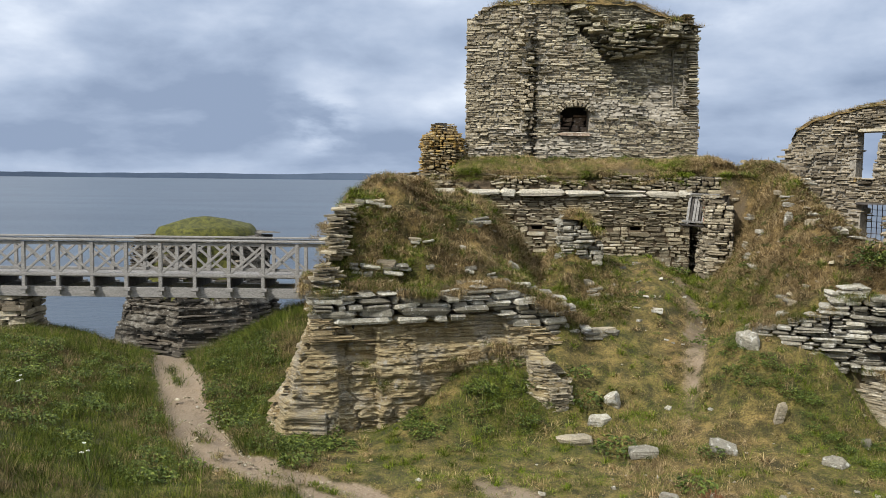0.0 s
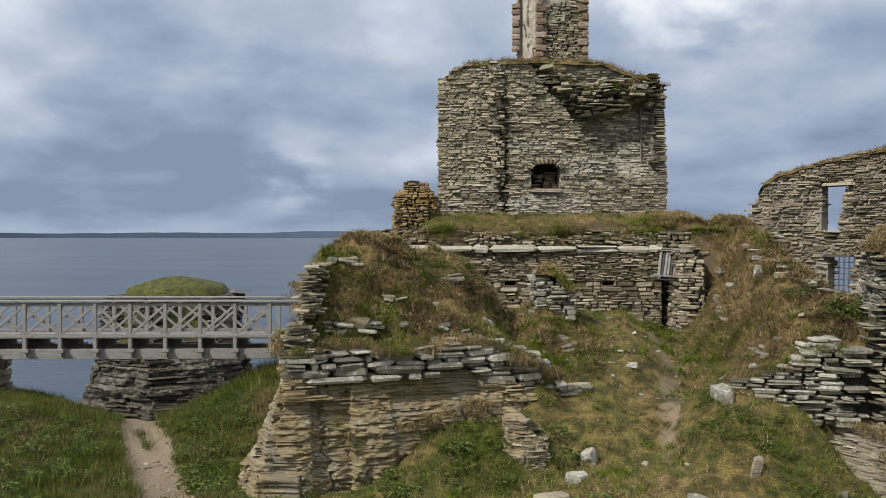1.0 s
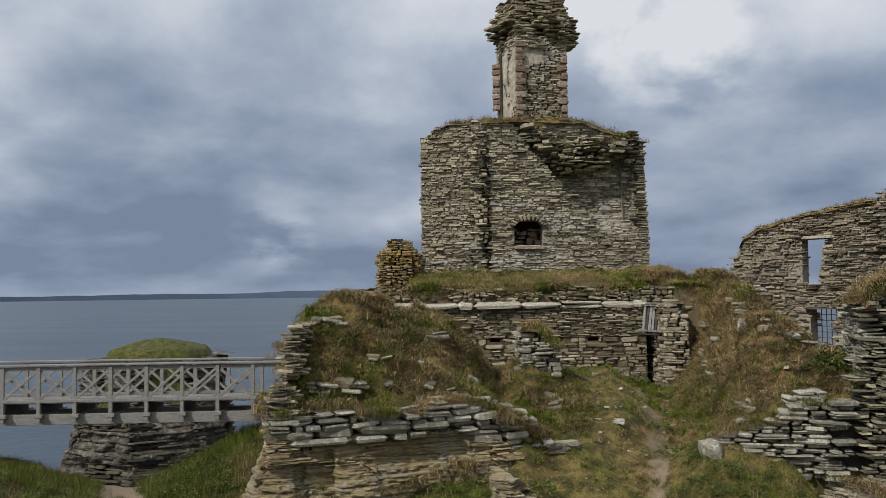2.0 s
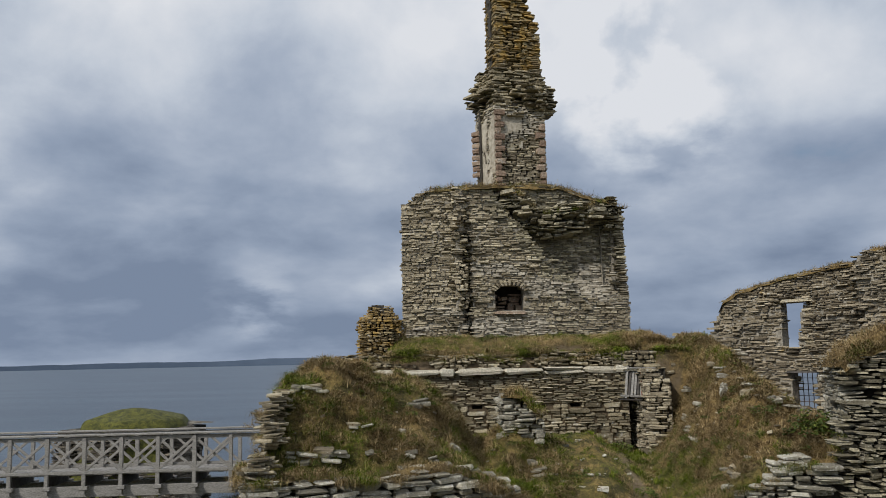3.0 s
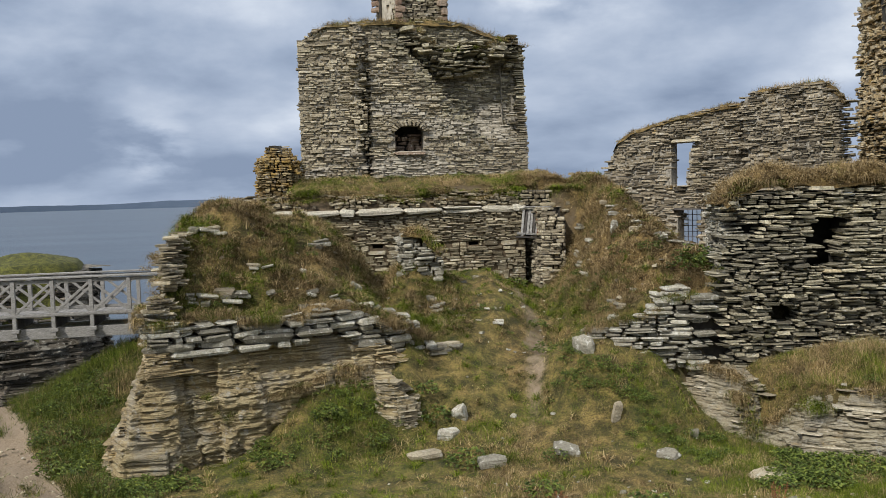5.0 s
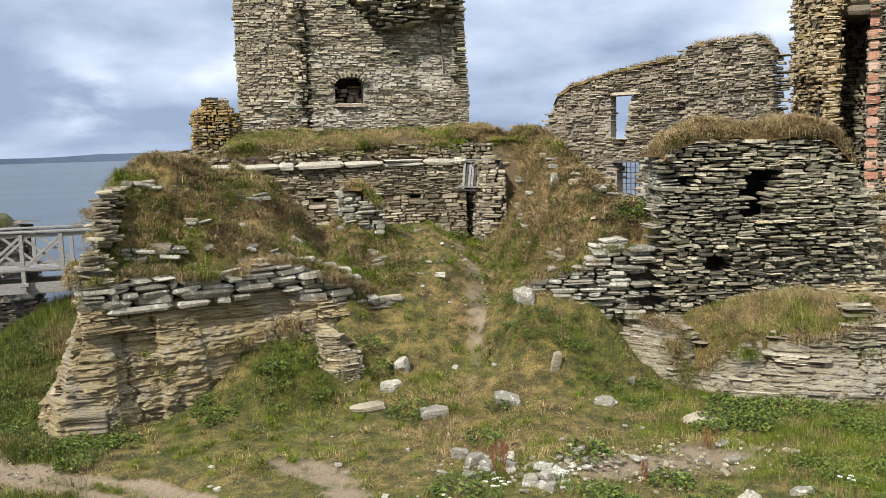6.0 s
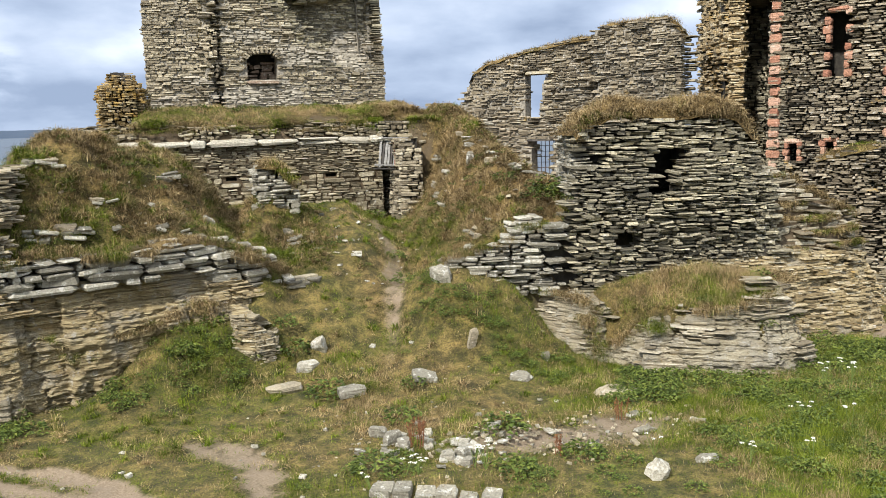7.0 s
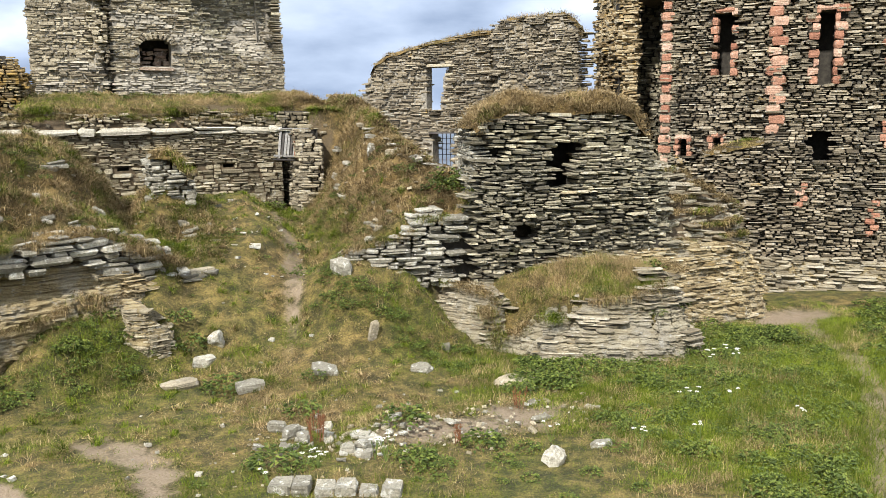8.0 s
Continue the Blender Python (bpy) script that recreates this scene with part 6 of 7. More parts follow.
# ---------------------------------------------------------------- boards over the doorway, fence in the far window
def build_boards():
    ob = thing("plank_hatch", "sagging grey planks nailed across the doorway head", "boards", at=(7.1, 24.1, 3.85))
    r = random.Random(8)
    for i in range(6):
        x = 6.80 + i * 0.085
        part("plank", beam_mesh("plank", (x, 24.0, 3.86 + r.uniform(-0.05, 0.03)), (x + 0.17, 24.28, 4.62 + r.uniform(-0.06, 0.06)), 0.075, 0.025, DARKWOOD if i in (1, 4) else WOOD, r.uniform(-0.3, 0.3), 0.004), ob)
    part("batten", beam_mesh("batten", (6.66, 24.02, 3.90), (7.32, 24.0, 3.86), 0.05, 0.06, WOOD), ob)
    part("batten", beam_mesh("batten", (6.62, 23.98, 3.80), (7.25, 23.96, 3.77), 0.045, 0.045, DARKWOOD), ob)
    part("rail", beam_mesh("rail", (6.95, 24.2, 4.66), (7.75, 24.15, 4.64), 0.04, 0.04, WOOD), ob)
    part("strap", beam_mesh("strap", (7.27, 23.98, 3.82), (7.29, 24.1, 4.62), 0.035, 0.03, RUST), ob, "rust-red iron strap")
    return ob


RUST = plain_material("rust", (0.16, 0.05, 0.025), (0.27, 0.09, 0.045), 25, 0.85)
build_boards()


def build_fence():
    q, v = FAR_LINE.at(2.75)
    n = np.array((v[1], -v[0]))
    c = q - n * 0.75
    ob = thing("wire_fence", "thin iron mesh fence behind the low opening", "fence", at=(c[0], c[1], 3.3))
    p = lambda s, z: (c[0] + v[0] * s, c[1] + v[1] * s, z)
    for i in range(9):
        s = -0.6 + 0.15 * i
        part("upright", beam_mesh("upright", p(s, 3.25), p(s, 4.5), 0.02, 0.02, IRON, 0, 0.003), ob)
    for i in range(6):
        part("bar", beam_mesh("bar", p(-0.65, 3.5 + 0.18 * i), p(0.65, 3.5 + 0.18 * i), 0.016, 0.016, IRON, 0, 0.003), ob)
    return ob


build_fence()


# ---------------------------------------------------------------- loose stones
def boulder_mesh(name, size, seed, mat):
    """A broken flagstone: a many-cornered plate or block with chipped edges and uneven faces."""
    r = random.Random(seed)
    n = r.randint(5, 7)
    turns = sorted((i + r.uniform(-0.3, 0.3)) * 6.2832 / n for i in range(n))
    ring = []
    for a in turns:
        k = 1 / max(abs(math.cos(a)), abs(math.sin(a))) * r.uniform(0.72, 1.0)
        ring.append((0.5 * size[0] * math.cos(a) * k, 0.5 * size[1] * math.sin(a) * k))
    bm = bmesh.new()
    lean = (r.uniform(-0.12, 0.12), r.uniform(-0.12, 0.12))
    tilt = (r.uniform(-0.3, 0.3), r.uniform(-0.3, 0.3))
    rings = []
    for level, k in ((-0.5, 0.9), (r.uniform(-0.1, 0.25), 1.0), (0.42, r.uniform(0.86, 0.98)), (0.5, r.uniform(0.62, 0.84))):
        row = []
        for x, y in ring:
            x, y = x * k * r.uniform(0.93, 1.04) + lean[0] * level * size[0], y * k * r.uniform(0.93, 1.04) + lean[1] * level * size[1]
            row.append(bm.verts.new((x, y, size[2] * (level + (tilt[0] * x / size[0] + tilt[1] * y / size[1]) * (level > 0) + r.uniform(-0.05, 0.05)))))
        rings.append(row)
    for a, b in zip(rings, rings[1:]):
        for i in range(n):
            bm.faces.new((a[i], a[(i + 1) % n], b[(i + 1) % n], b[i]))
    bm.faces.new(rings[0][::-1])
    bm.faces.new(rings[-1])
    bmesh.ops.triangulate(bm, faces=bm.faces[:])
    bmesh.ops.subdivide_edges(bm, edges=bm.edges[:], cuts=1)
    for v in bm.verts:
        v.co += Vector(noise.noise_vector(v.co * 7 + Vector((0, seed, 0)))) * 0.10 * min(size)
    me = bpy.data.meshes.new(name)
    bm.to_mesh(me)
    bm.free()
    me.materials.append(mat)
    return me


def boulder(name, label, x, y, size, seed, mat, turn=0.0, tip=(0, 0), sink=0.25, z=None, category="rock", group=""):
    me = boulder_mesh(name, size, seed, mat)
    ob = new(name, me)
    base = hz(x, y) if z is None else z
    ob.matrix_basis = pose(x, y, base + size[2] * (0.5 - sink), tip[0], tip[1], turn)
    return tagged(ob, label, category, group)


G = "loose slabs in the ditch"
boulder("stone_slab", "flat grey-white slab tilted on the grassy slope", 4.99, 14.89, (0.66, 0.5, 0.14), 1, SLAB, 12, (14, 8), 0.1, group=G)
boulder("boulder", "low pale boulder sunk in trodden turf", 3.64, 15.2, (0.72, 0.45, 0.15), 2, SLAB, 5, (0, 0), 0.4, group=G)
boulder("boulder", "pale angular boulder below the rock buttress", 3.08, 16.4, (0.52, 0.4, 0.22), 3, SLAB, -10, (14, 6), 0.3, group=G)
boulder("boulder", "cream-coloured lump of broken rock", 3.42, 16.75, (0.36, 0.34, 0.36), 4, SLAB, 20, (14, -22), 0.25, group=G)
boulder("stone_slab", "flat grey slab flush with the path", 2.5, 15.85, (0.8, 0.55, 0.14), 5, GREY, 3, (0, 0), 0.55, group=G)
boulder("boulder", "thin upright grey stone on the green slope", 6.25, 15.55, (0.2, 0.1, 0.42), 6, GREY, 15, (5, 10), 0.2, group=G)
boulder("boulder", "broken white-faced stone on the green slope", 6.76, 14.4, (0.5, 0.32, 0.17), 7, SLAB, -25, (22, 14), 0.25, group=G)
boulder("boulder", "small pale stone at the foot of bedrock", 7.75, 15.3, (0.24, 0.2, 0.18), 8, SLAB, 30, (0, 12), 0.2, group=G)
boulder("stone_slab", "long flat grey slab lying on turf", 8.3, 13.5, (0.98, 0.62, 0.12), 9, GREY, -18, (0, 4), 0.4, group=G)
boulder("stone_slab", "thin pale slab flush with bare earth", 7.7, 11.6, (0.42, 0.2, 0.08), 10, SLAB, 5, (0, 0), 0.4, group=G)
boulder("boulder", "white-faced angular boulder among weeds", 6.8, 9.85, (0.36, 0.3, 0.28), 11, SLAB, 25, (24, 28), 0.2, group=G)
boulder("stone_slab", "pale slab edge showing through weeds", 7.78, 10.1, (0.5, 0.25, 0.14), 12, SLAB, 8, (0, 5), 0.4, group=G)
# stones showing in the turf of the mounds
T = "stones in the mound turf"
for i, (x, y, z, a, b, c, turn) in enumerate([
        (-1.18, 18.05, 3.02, 0.5, 0.4, 0.13, 5), (-1.1, 18.05, 3.16, 0.36, 0.3, 0.09, -8), (-1.76, 19.15, 4.2, 0.62, 0.4, 0.12, 4), (-1.55, 19.2, 4.32, 0.5, 0.4, 0.1, 10),
        (-1.95, 19.1, 4.1, 0.4, 0.3, 0.12, -5), (0.75, 19.9, 4.3, 0.42, 0.3, 0.12, 2), (-0.61, 18.85, 3.7, 0.36, 0.25, 0.08, 0), (0.42, 19.1, 3.95, 0.2, 0.18, 0.12, 40),
        (1.62, 19.55, 3.6, 0.28, 0.2, 0.5, 10), (3.55, 18.72, 1.68, 0.6, 0.42, 0.17, 2), (3.7, 18.7, 1.52, 0.5, 0.4, 0.1, 8), (6.18, 17.05, 1.98, 0.52, 0.42, 0.36, 4),
        (8.57, 19.9, 4.15, 0.46, 0.3, 0.17, 0), (8.29, 20.66, 4.15, 0.26, 0.22, 0.3, 20), (8.88, 19.5, 3.88, 0.42, 0.3, 0.14, 5), (8.6, 22.05, 4.76, 0.36, 0.25, 0.1, 0),
        (8.53, 21.25, 4.45, 0.46, 0.3, 0.09, 0), (7.04, 17.65, 2.45, 0.3, 0.2, 0.12, 10), (7.3, 17.75, 2.5, 0.22, 0.18, 0.12, -20), (6.45, 17.95, 2.35, 0.16, 0.14, 0.26, 0),
        (3.78, 21.45, 2.68, 0.22, 0.2, 0.26, 10), (3.55, 20.6, 2.6, 0.3, 0.24, 0.1, 6), (3.5, 20.6, 2.45, 0.26, 0.22, 0.16, -6), (5.26, 23.0, 2.66, 0.34, 0.26, 0.16, -8)]):
    boulder("stone_slab" if c < 0.2 else "boulder", "lichened flagstone showing through the mound turf" if c < 0.2 else "grey stone standing out of the mound turf", x, y, (a, b, c), 30 + i, SLAB if i % 3 else GREY, turn, (3 + 4 * (i % 3), 4 - 2 * (i % 5)), 0.4, None, group=T)
boulder("stone_slab", "orange-lichened flat stone on the gully edge", 2.24, 19.2, (0.42, 0.3, 0.11), 70, BROWN, 8, (0, -6), 0.3, None, group=T)
# a low footing of white-faced blocks
r = random.Random(17)
for i in range(6):
    x, y, l = 3.02 + 0.255 * i + r.uniform(-0.03, 0.03), 10.80 - 0.145 * i + r.uniform(-0.02, 0.02), r.uniform(0.22, 0.34)
    ob = new("footing_block", stone_mesh(r.randrange(40), SLAB))
    ob.matrix_basis = pose(x, y, hz(x, y) + r.uniform(-0.05, 0.01), r.uniform(-4, 4), r.uniform(-4, 4), -30 + r.uniform(-6, 6)) @ Matrix.Diagonal((l, 0.36, r.uniform(0.3, 0.36), 1))
    tagged(ob, "white-faced block of a low wall footing", "stone", "blocks of the low footing")
# an outcrop of pale stones beside the bare earth
for i, (x, y, a, b, c) in enumerate([(3.55, 12.95, 0.36, 0.26, 0.2), (3.72, 12.7, 0.44, 0.3, 0.18), (3.85, 12.45, 0.34, 0.25, 0.14), (4.18, 12.35, 0.26, 0.2, 0.14), (4.26, 11.6, 0.26, 0.2, 0.18), (4.5, 11.62, 0.34, 0.26, 0.2), (4.46, 11.3, 0.22, 0.18, 0.12)]):
    boulder("boulder", "pale broken stone at the edge of bare earth", x, y, (a, b, c), 120 + i, SLAB, 37 * i, (5, 6 - 3 * (i % 4)), 0.3, group="stones beside the bare earth")


def scatter_stones(name, label, centre, spread, n, size, mat, seed, keep=None):
    g = np.random.RandomState(seed)
    stones = []
    while len(stones) < n:
        x, y = centre[0] + g.normal(0, spread[0]), centre[1] + g.normal(0, spread[1])
        if keep and not keep(x, y):
            continue
        a = size * g.lognormal(0, 0.45)
        h = a * g.uniform(0.3, 0.65)
        stones.append((x, y, hz(x, y) + h * 0.05, a, a * g.uniform(0.5, 0.9), h, g.uniform(0, 3.1), g.normal(0, 0.2), g.normal(0, 0.2), int(g.randint(40))))
    return tagged(new(name, joined(name, stones, mat)), label, "rubble", kind="stuff")


scatter_stones("rubble", "small pale rubble on bare earth", (5.9, 11.9), (1.5, 0.5), 260, 0.05, TAN, 5)
scatter_stones("rubble", "scattered larger pale stones on bare earth", (5.9, 11.9), (1.4, 0.45), 45, 0.11, SLAB, 15)
scatter_stones("rubble", "broken stones among the weeds", (3.8, 12.5), (0.45, 0.2), 22, 0.13, SLAB, 6)
scatter_stones("rubble", "broken stones beside the bare patch", (4.6, 11.6), (0.3, 0.2), 16, 0.13, SLAB, 7)
scatter_stones("rubble", "scattered stones on the ditch floor", (5.5, 13.2), (3.2, 1.3), 90, 0.06, SLAB, 8)
scatter_stones("rubble", "small slabs strewn over the bastion turf", (0.2, 19.0), (1.5, 0.9), 50, 0.08, GREY, 9)
scatter_stones("rubble", "small slabs strewn over the mound", (8.2, 19.8), (0.9, 1.6), 50, 0.09, GREY, 10)
scatter_stones("rubble", "small stones trodden into the path", (-4.2, 16.2), (1.6, 2.4), 140, 0.045, TAN, 12, lambda x, y: float(bareness(np.array([x]), np.array([y]))[0]) > 0.5)
scatter_stones("rubble", "loose stones in the gully", (4.3, 20.3), (1.0, 1.5), 60, 0.09, SLAB, 11)


# ---------------------------------------------------------------- grass
def grass_field(label, n, box, density, tall, seed, per=12, spread=0.07, lean=0.6, width=0.011, simple=True, mat=None):
    """Tufts over the ground within a box (x0, x1, y0, y1), thinned by density(x, y)."""
    g = np.random.RandomState(seed)
    x, y = g.uniform(box[0], box[1], n), g.uniform(box[2], box[3], n)
    e = 0.15
    z0 = height(x, y)
    slope = np.hypot(height(x + e, y) - z0, height(x, y + e) - z0) / e
    ok = (g.rand(n) < density(x, y)) & (slope < 3.2) & (bareness(x, y) < 0.36 + 0.4 * g.rand(n) ** 2) & (inside_distance(LAND, x, y) > -1.5)
    x, y, z0 = x[ok], y[ok], z0[ok]
    dry = dryness(x, y) + g.normal(0, 0.24, len(x))
    me = blade_mesh(np.stack([x, y, z0], -1), g.uniform(0.5, 1.35, len(x)) * tall(x, y), dry, g, per, spread, lean, width, mat, height, simple)
    return tagged(new("grass", me), label, "grass", kind="stuff")


one = lambda x, y: np.ones_like(x)
hill = lambda x, y: np.clip(ss(0.0, 0.5, inside_distance(BASTION, x, y)) + ss(6.0, 7.5, x) * ss(17.2, 17.8, y), 0, 1)
grass_field("short grass of the ditch floor and slopes", 36000, (-4.5, 11.0, 7.6, 25), lambda x, y: 0.95 * (1 - 0.8 * hill(x, y)), lambda x, y: 0.06 + 0.12 * ss(-0.1, 0.25, wave(x * 0.8, y * 0.8)) + 0.12 * np.exp(-((x - 0.9) / 1.6) ** 2 - ((y - 16.6) / 0.9) ** 2) + 0.09 * np.exp(-((x - 7.2) / 1.1) ** 2 - ((y - 15.8) / 1.2) ** 2), 1, 15, 0.08, 2.1, 0.005)
grass_field("dry tussocky grass over the ruined mounds", 42000, (-3, 11, 16.5, 26), lambda x, y: hill(x, y) * (0.15 + 1.2 * ss(-0.1, 0.15, wave(x * 1.7, y * 1.7))), lambda x, y: 0.09 + 0.12 * (wave(x * 0.9, y * 0.9) + 0.5), 2, 22, 0.07, 2.6, 0.006)
grass_field("drooping tussocks of dead grass on the mounds", 4200, (-3, 11, 16.5, 26), lambda x, y: hill(x, y), lambda x, y: 0.20 * one(x, y), 7, 45, 0.03, 2.4, 0.006, False)
grass_field("drooping tussocks on the slopes", 2200, (-4, 9, 13, 25), lambda x, y: 0.3 * (1 - hill(x, y)), lambda x, y: 0.16 * one(x, y), 8, 40, 0.035, 2.2, 0.006, False)
grass_field("long green and straw meadow grass", 22000, (7.5, 19, 6.5, 17), lambda x, y: ss(6.8, 8.6, x + 0.15 * (y - 12)) * ss(16.5, 14.5, y), lambda x, y: (0.14 + 0.10 * ss(8.5, 11, x) + 0.12 * wave(x * 0.7, y * 0.7)) * (1 - 0.72 * ss(12.2, 13.4, y - 0.35 * (x - 15)) * ss(13.5, 14.5, x)), 3, 16, 0.09, 1.1, 0.0045)
grass_field("rank grass on the bank above the shore", 20000, (-15, -1.5, 10.5, 28), lambda x, y: ss(-1.8, -3.2, x) * one(x, y), lambda x, y: 0.18 + 0.6 * np.maximum(0, wave(x * 0.9, y * 0.9) + 0.1), 4, 15, 0.09, 1.0, 0.005, mat=RANK)
grass_field("turf of the terrace under the tower", 9000, (-1.5, 10.5, 24.6, 27.5), lambda x, y: 0.9 * one(x, y), lambda x, y: 0.12 * one(x, y), 5, 12, 0.08, 1.2, 0.006)
grass_field("grass on the rock ledge below the dry-stone wall", 9000, (8.3, 15.5, 13.3, 17), lambda x, y: ss(-0.15, 0.1, inside_distance(LEDGE, x, y)), lambda x, y: 0.085 * one(x, y), 6, 20, 0.08, 2.3, 0.0045)


# ---------------------------------------------------------------- weeds and flowers
def leaf_points(base, way, length, width, lift, droop):
    """A leaf folded along its rib: four points."""
    side = Vector((-way.y, way.x, 0))
    tip = base + way * length + Vector((0, 0, lift - droop))
    mid = base + way * length * 0.5 + Vector((0, 0, lift))
    return [base, mid - side * width / 2, tip, mid + side * width / 2 + Vector((0, 0, 0.12 * width))]


def weed_mesh(n, radius, tall, leaf, seed, mat=None, place=None):
    r = random.Random(seed)
    verts, faces = [], []
    for _ in range(n):
        a, d = r.uniform(0, 6.283), radius * math.sqrt(r.random())
        x, y = d * math.cos(a), d * math.sin(a)
        h = tall * (1 - 0.6 * (d / radius) ** 2) * r.uniform(0.25, 1.0)
        b = a + r.uniform(-1.2, 1.2)
        k = leaf * r.uniform(0.6, 1.3)
        i = len(verts)
        verts += leaf_points(Vector((x, y, h)), Vector((math.cos(b), math.sin(b), 0)), k, k * r.uniform(0.45, 0.7), k * r.uniform(0.05, 0.4), k * r.uniform(0.1, 0.5))
        faces += [(i, i + 1, i + 2), (i, i + 2, i + 3)]
    return mesh_of("leaves", verts, faces, mat or LEAF)


WEEDS = [weed_mesh(130, 0.32, 0.28, 0.085, i) for i in range(4)]


def weed(x, y, size, i, label="clump of broad-leaved green weeds"):
    ob = thing("weed_clump", label, "plant", "weed clumps", at=(x, y, hz(x, y) - 0.02))
    part("leaves", WEEDS[i % 4], ob, kind="stuff", m=pose(x, y, hz(x, y) - 0.02, 0, 0, 57 * i) @ Matrix.Diagonal((size, size, size, 1)))
    return ob


for i, (x, y, size) in enumerate([(3.23, 15.4, 1.2), (2.9, 16.9, 1.1), (2.75, 17.3, 1.0), (9.6, 18.1, 1.3), (9.2, 18.3, 1.0), (4.15, 13.6, 1.0), (5.5, 12.4, 1.2), (5.76, 18.5, 0.9), (6.0, 20.0, 0.8),
                                  (7.5, 20.8, 0.8), (8.1, 20.0, 0.7), (4.6, 20.2, 0.8), (4.75, 14.75, 0.7), (0.8, 16.7, 0.9), (-0.4, 15.9, 0.9), (1.6, 16.3, 0.8), (-3.3, 15.5, 0.9), (6.6, 24.0, 1.0), (6.2, 11.0, 1.0),
                                  (3.1, 11.6, 1.1), (5.0, 10.8, 1.0), (8.5, 19.0, 0.8), (7.2, 18.2, 0.7), (8.8, 13.0, 1.0), (9.4, 18.5, 1.4), (9.0, 18.2, 1.2), (9.75, 18.35, 1.4)]):
    weed(x, y, size, i)


def weed_bed(label, n, spot, seed, scale=(0.6, 1.2)):
    """Many weeds grown together, too many to count."""
    r = random.Random(seed)
    verts, faces = [], []
    for i in range(n):
        x, y = spot(r)
        if float(bareness(np.array([x]), np.array([y]))[0]) > 0.15:
            continue
        me = WEEDS[i % 4]
        m = pose(x, y, hz(x, y) - 0.02, 0, 0, r.uniform(0, 360)) @ Matrix.Scale(r.uniform(*scale), 4)
        k = len(verts)
        verts += [m @ v.co for v in me.vertices]
        faces += [tuple(k + j for j in p.vertices) for p in me.polygons]
    return tagged(new("weed_bed", mesh_of("weed_bed", verts, faces, LEAF)), label, "plants", kind="stuff")


def along(pts, width):
    line = Line(pts)

    def spot(r):
        q, v = line.at(r.uniform(0, line.length))
        k = r.gauss(0, width)
        return q[0] + v[1] * k, q[1] - v[0] * k
    return spot


weed_bed("rank green nettles along the foot of the rock", 170, along([(8.6, 13.9), (10.0, 12.9), (11.6, 12.3), (13.2, 12.9), (15.2, 14.3)], 0.6), 4, (0.4, 1.0))
weed_bed("nettles and docks in the meadow beside the keep", 60, along([(14.5, 10.2), (17.5, 12.4), (20.5, 14.0)], 0.6), 5)
weed_bed("green weeds on the bank above the path", 190, along([(-10.5, 21), (-8.5, 18), (-7.0, 15), (-6.5, 13)], 1.7), 6, (0.35, 0.95))
weed_bed("green weeds on the bank below the bastion", 120, along([(-5.4, 22.5), (-4.6, 19.5), (-3.4, 16.2), (-2.0, 15.0)], 0.55), 7, (0.4, 0.9))
weed_bed("green weeds on the talus", 36, along([(-0.6, 16.2), (0.9, 16.6), (2.2, 16.8)], 0.5), 8, (0.4, 0.8))
weed_bed("low weeds on the green slope", 70, along([(5.6, 17.4), (6.4, 16.4), (7.2, 15.6), (8.0, 14.6)], 0.45), 9, (0.3, 0.6))
weed_bed("low weeds in the foreground", 60, along([(2.6, 12.4), (4.2, 11.4), (6.5, 10.4), (8.5, 9.4)], 0.7), 10, (0.25, 0.6))


weed_bed("mixed small weeds through the meadow", 420, lambda r: (r.uniform(8.5, 15.5), r.uniform(7.0, 12.2)), 15, (0.35, 0.85))
weed_bed("small green weeds in the bastion turf", 70, lambda r: (r.uniform(-2.0, 2.2), r.uniform(17.6, 20.5)), 11, (0.2, 0.45))
weed_bed("small green weeds in the mound turf", 70, lambda r: (r.uniform(7.0, 9.6), r.uniform(17.6, 22.0)), 12, (0.2, 0.45))
weed_bed("small green weeds in the gully", 60, lambda r: (r.uniform(3.0, 7.0), r.uniform(18.0, 24.0)), 13, (0.2, 0.4))
weed_bed("small weeds at the tower's foot", 40, lambda r: (r.uniform(1.5, 7.6), r.uniform(26.3, 26.7)), 14, (0.2, 0.5))


def flower(x, y, tall, heads, seed):
    ob = thing("wildflower", "tall weed with flat white flower heads", "flower", "white umbels", at=(x, y, hz(x, y)))
    r = random.Random(seed)
    for _ in range(heads):
        a, d, h = r.uniform(0, 6.28), r.uniform(0.02, 0.16), tall * r.uniform(0.7, 1.0)
        tip = Vector((x + d * math.cos(a), y + d * math.sin(a), hz(x, y) + h))
        stem = part("stem", beam_mesh("stem", (x, y, hz(x, y) - 0.02), tip, 0.008, 0.008, LEAF, 0, 0.001), ob)
        verts, faces = [], []
        for k in range(16):
            b, e = r.uniform(0, 6.28), 0.035 * math.sqrt(r.random())
            c = tip + Vector((e * math.cos(b), e * math.sin(b), 0.012 - e * 0.3))
            i = len(verts)
            verts += [c + Vector((0.009 * math.cos(q), 0.009 * math.sin(q), 0)) for q in (0, 1.57, 3.14, 4.71)] + [c + Vector((0, 0, 0.008))]
            faces += [(i, i + 1, i + 4), (i + 1, i + 2, i + 4), (i + 2, i + 3, i + 4), (i + 3, i, i + 4)]
        part("umbel", mesh_of("umbel", verts, faces, BLOOM), stem, "flat white flower head", "stuff")
    return ob


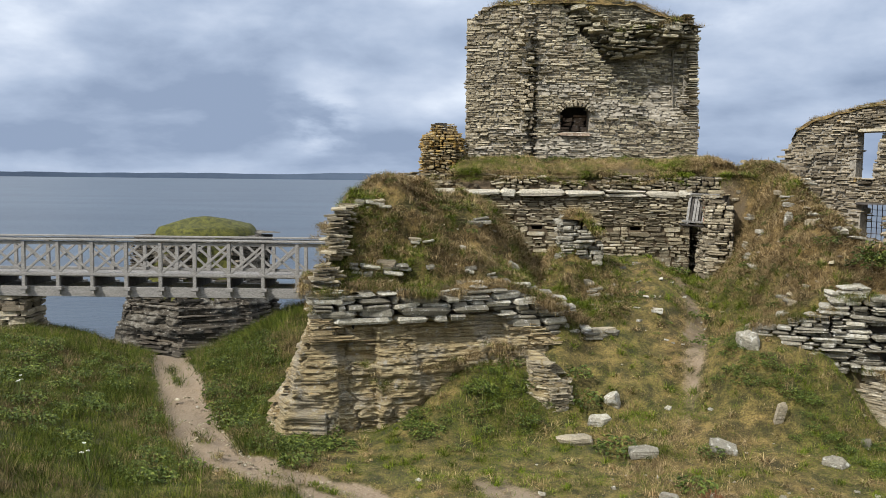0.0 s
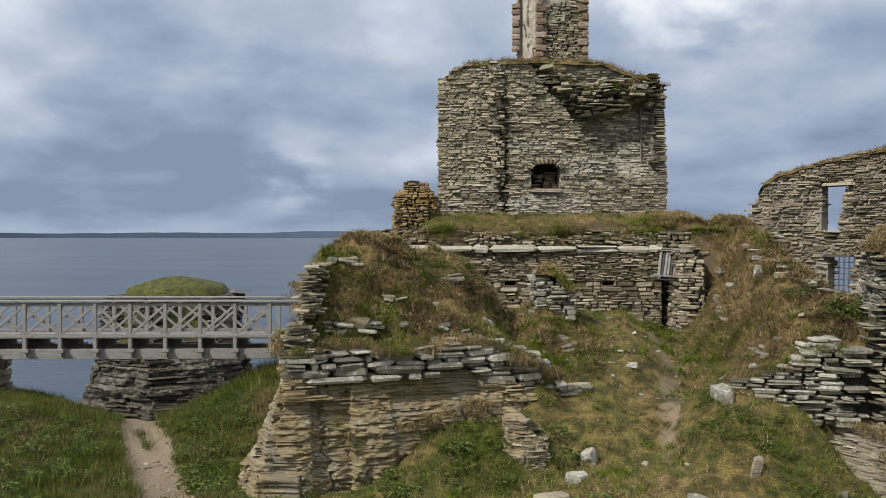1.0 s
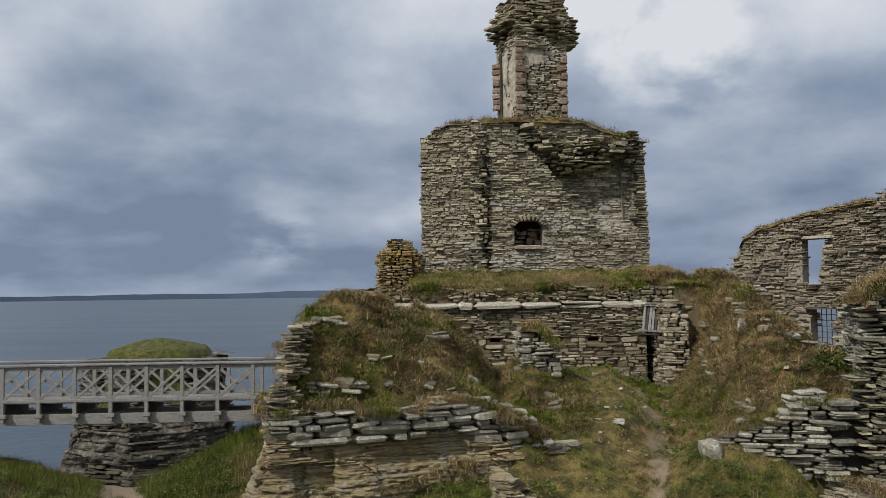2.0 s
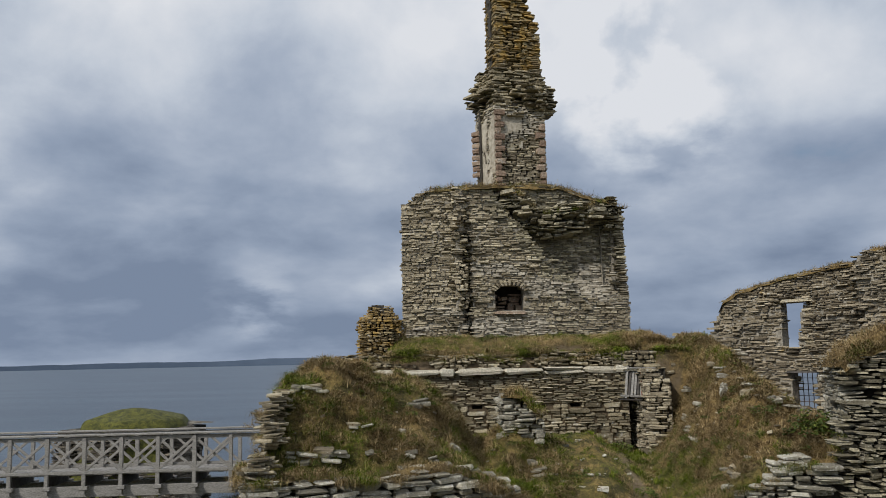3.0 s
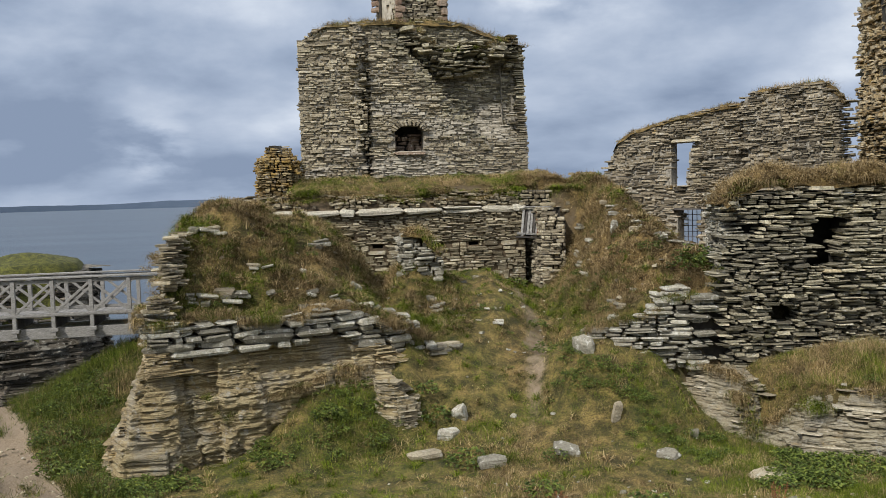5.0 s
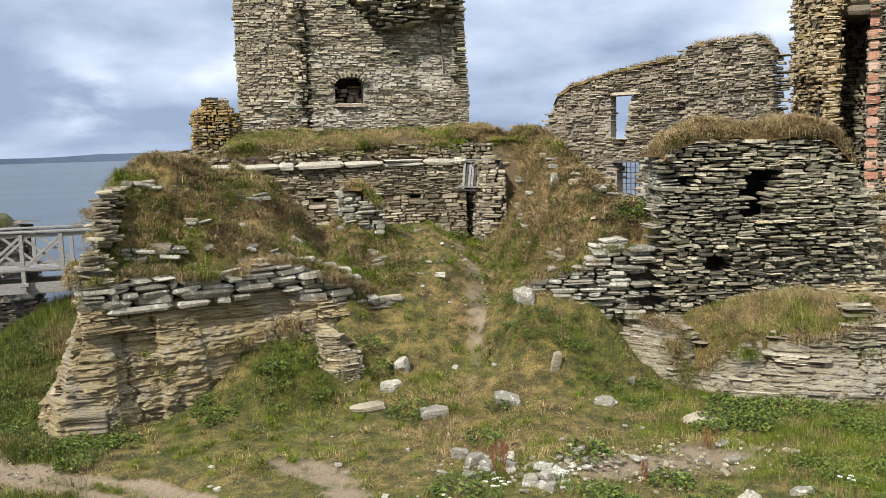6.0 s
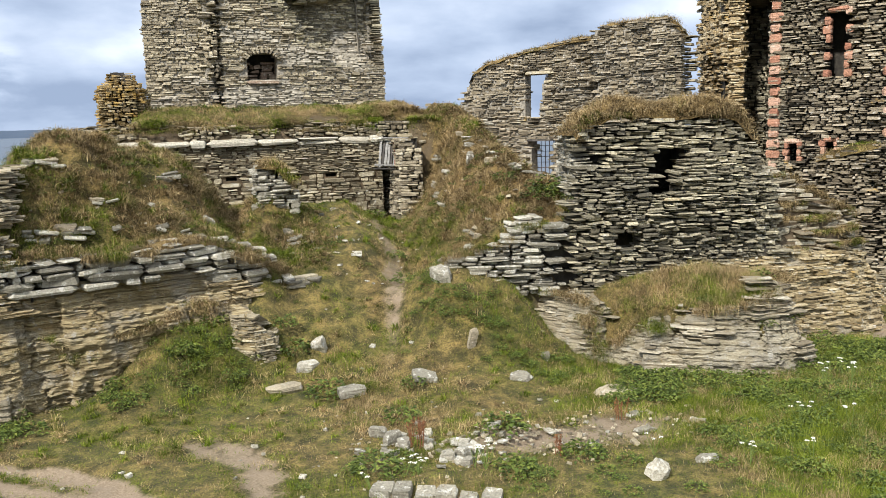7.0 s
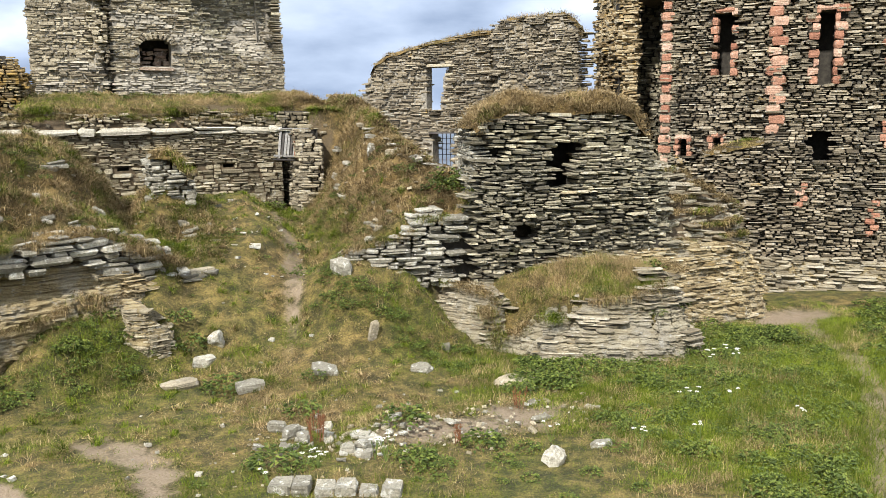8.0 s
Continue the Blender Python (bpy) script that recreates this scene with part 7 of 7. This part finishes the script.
def dock(x, y, tall, seed):
    """A dock gone to seed: ribbed stems crowded with rusty seeds over a few broad leaves."""
    ob = thing("dock_plant", "dead dock plant with rust-brown seed stems", "plant", "dock plants", at=(x, y, hz(x, y)))
    r = random.Random(seed)
    for _ in range(5):
        foot = Vector((x + r.gauss(0, 0.04), y + r.gauss(0, 0.04), hz(x, y) - 0.02))
        tip = foot + Vector((r.gauss(0, 0.05), r.gauss(0, 0.05), tall * r.uniform(0.7, 1.0)))
        stem = part("stem", beam_mesh("stem", foot, tip, 0.008, 0.008, SEED, 0, 0.001), ob)
        verts, faces = [], []
        for k in range(60):
            c = foot.lerp(tip, r.uniform(0.35, 1.0)) + Vector((r.gauss(0, 0.018), r.gauss(0, 0.018), 0))
            i = len(verts)
            verts += [c + Vector((r.uniform(-0.012, 0.012), r.uniform(-0.012, 0.012), r.uniform(-0.012, 0.012))) for _ in range(4)]
            faces += [(i, i + 1, i + 2), (i, i + 2, i + 3), (i, i + 3, i + 1)]
        part("seed_head", mesh_of("seed_head", verts, faces, SEED), stem, "rust-brown seed head", "stuff")
    return ob


SEED = plain_material("dock_seed", (0.13, 0.05, 0.02), (0.30, 0.13, 0.055), 30)
for i, (x, y, h) in enumerate([(3.95, 12.3, 0.55), (4.05, 12.2, 0.5), (7.6, 12.2, 0.4), (5.9, 11.2, 0.35)]):
    dock(x, y, h, 400 + i)

for i, (x, y, h, n) in enumerate([(4.63, 11.0, 0.4, 7), (4.5, 11.1, 0.34, 5), (3.66, 11.2, 0.3, 5), (3.5, 11.3, 0.28, 3), (9.94, 10.6, 0.5, 6), (8.23, 9.7, 0.4, 4), (11.98, 11.6, 0.55, 6), (11.7, 11.9, 0.5, 5),
                                  (10.6, 10.2, 0.5, 4), (9.1, 9.4, 0.4, 3), (7.2, 10.6, 0.35, 3), (12.6, 12.4, 0.5, 3), (-5.6, 13.4, 0.45, 3), (-8.0, 16.0, 0.5, 3), (2.9, 10.9, 0.3, 3), (10.9, 9.2, 0.45, 3)]):
    flower(x, y, h, n, 200 + i)


# ---------------------------------------------------------------- single stones of the walls
for s, mat, parent in PIECES:
    ob = new("stone", stone_mesh(s[9], mat))
    ob.parent = parent
    ob.matrix_basis = stone_pose(s)
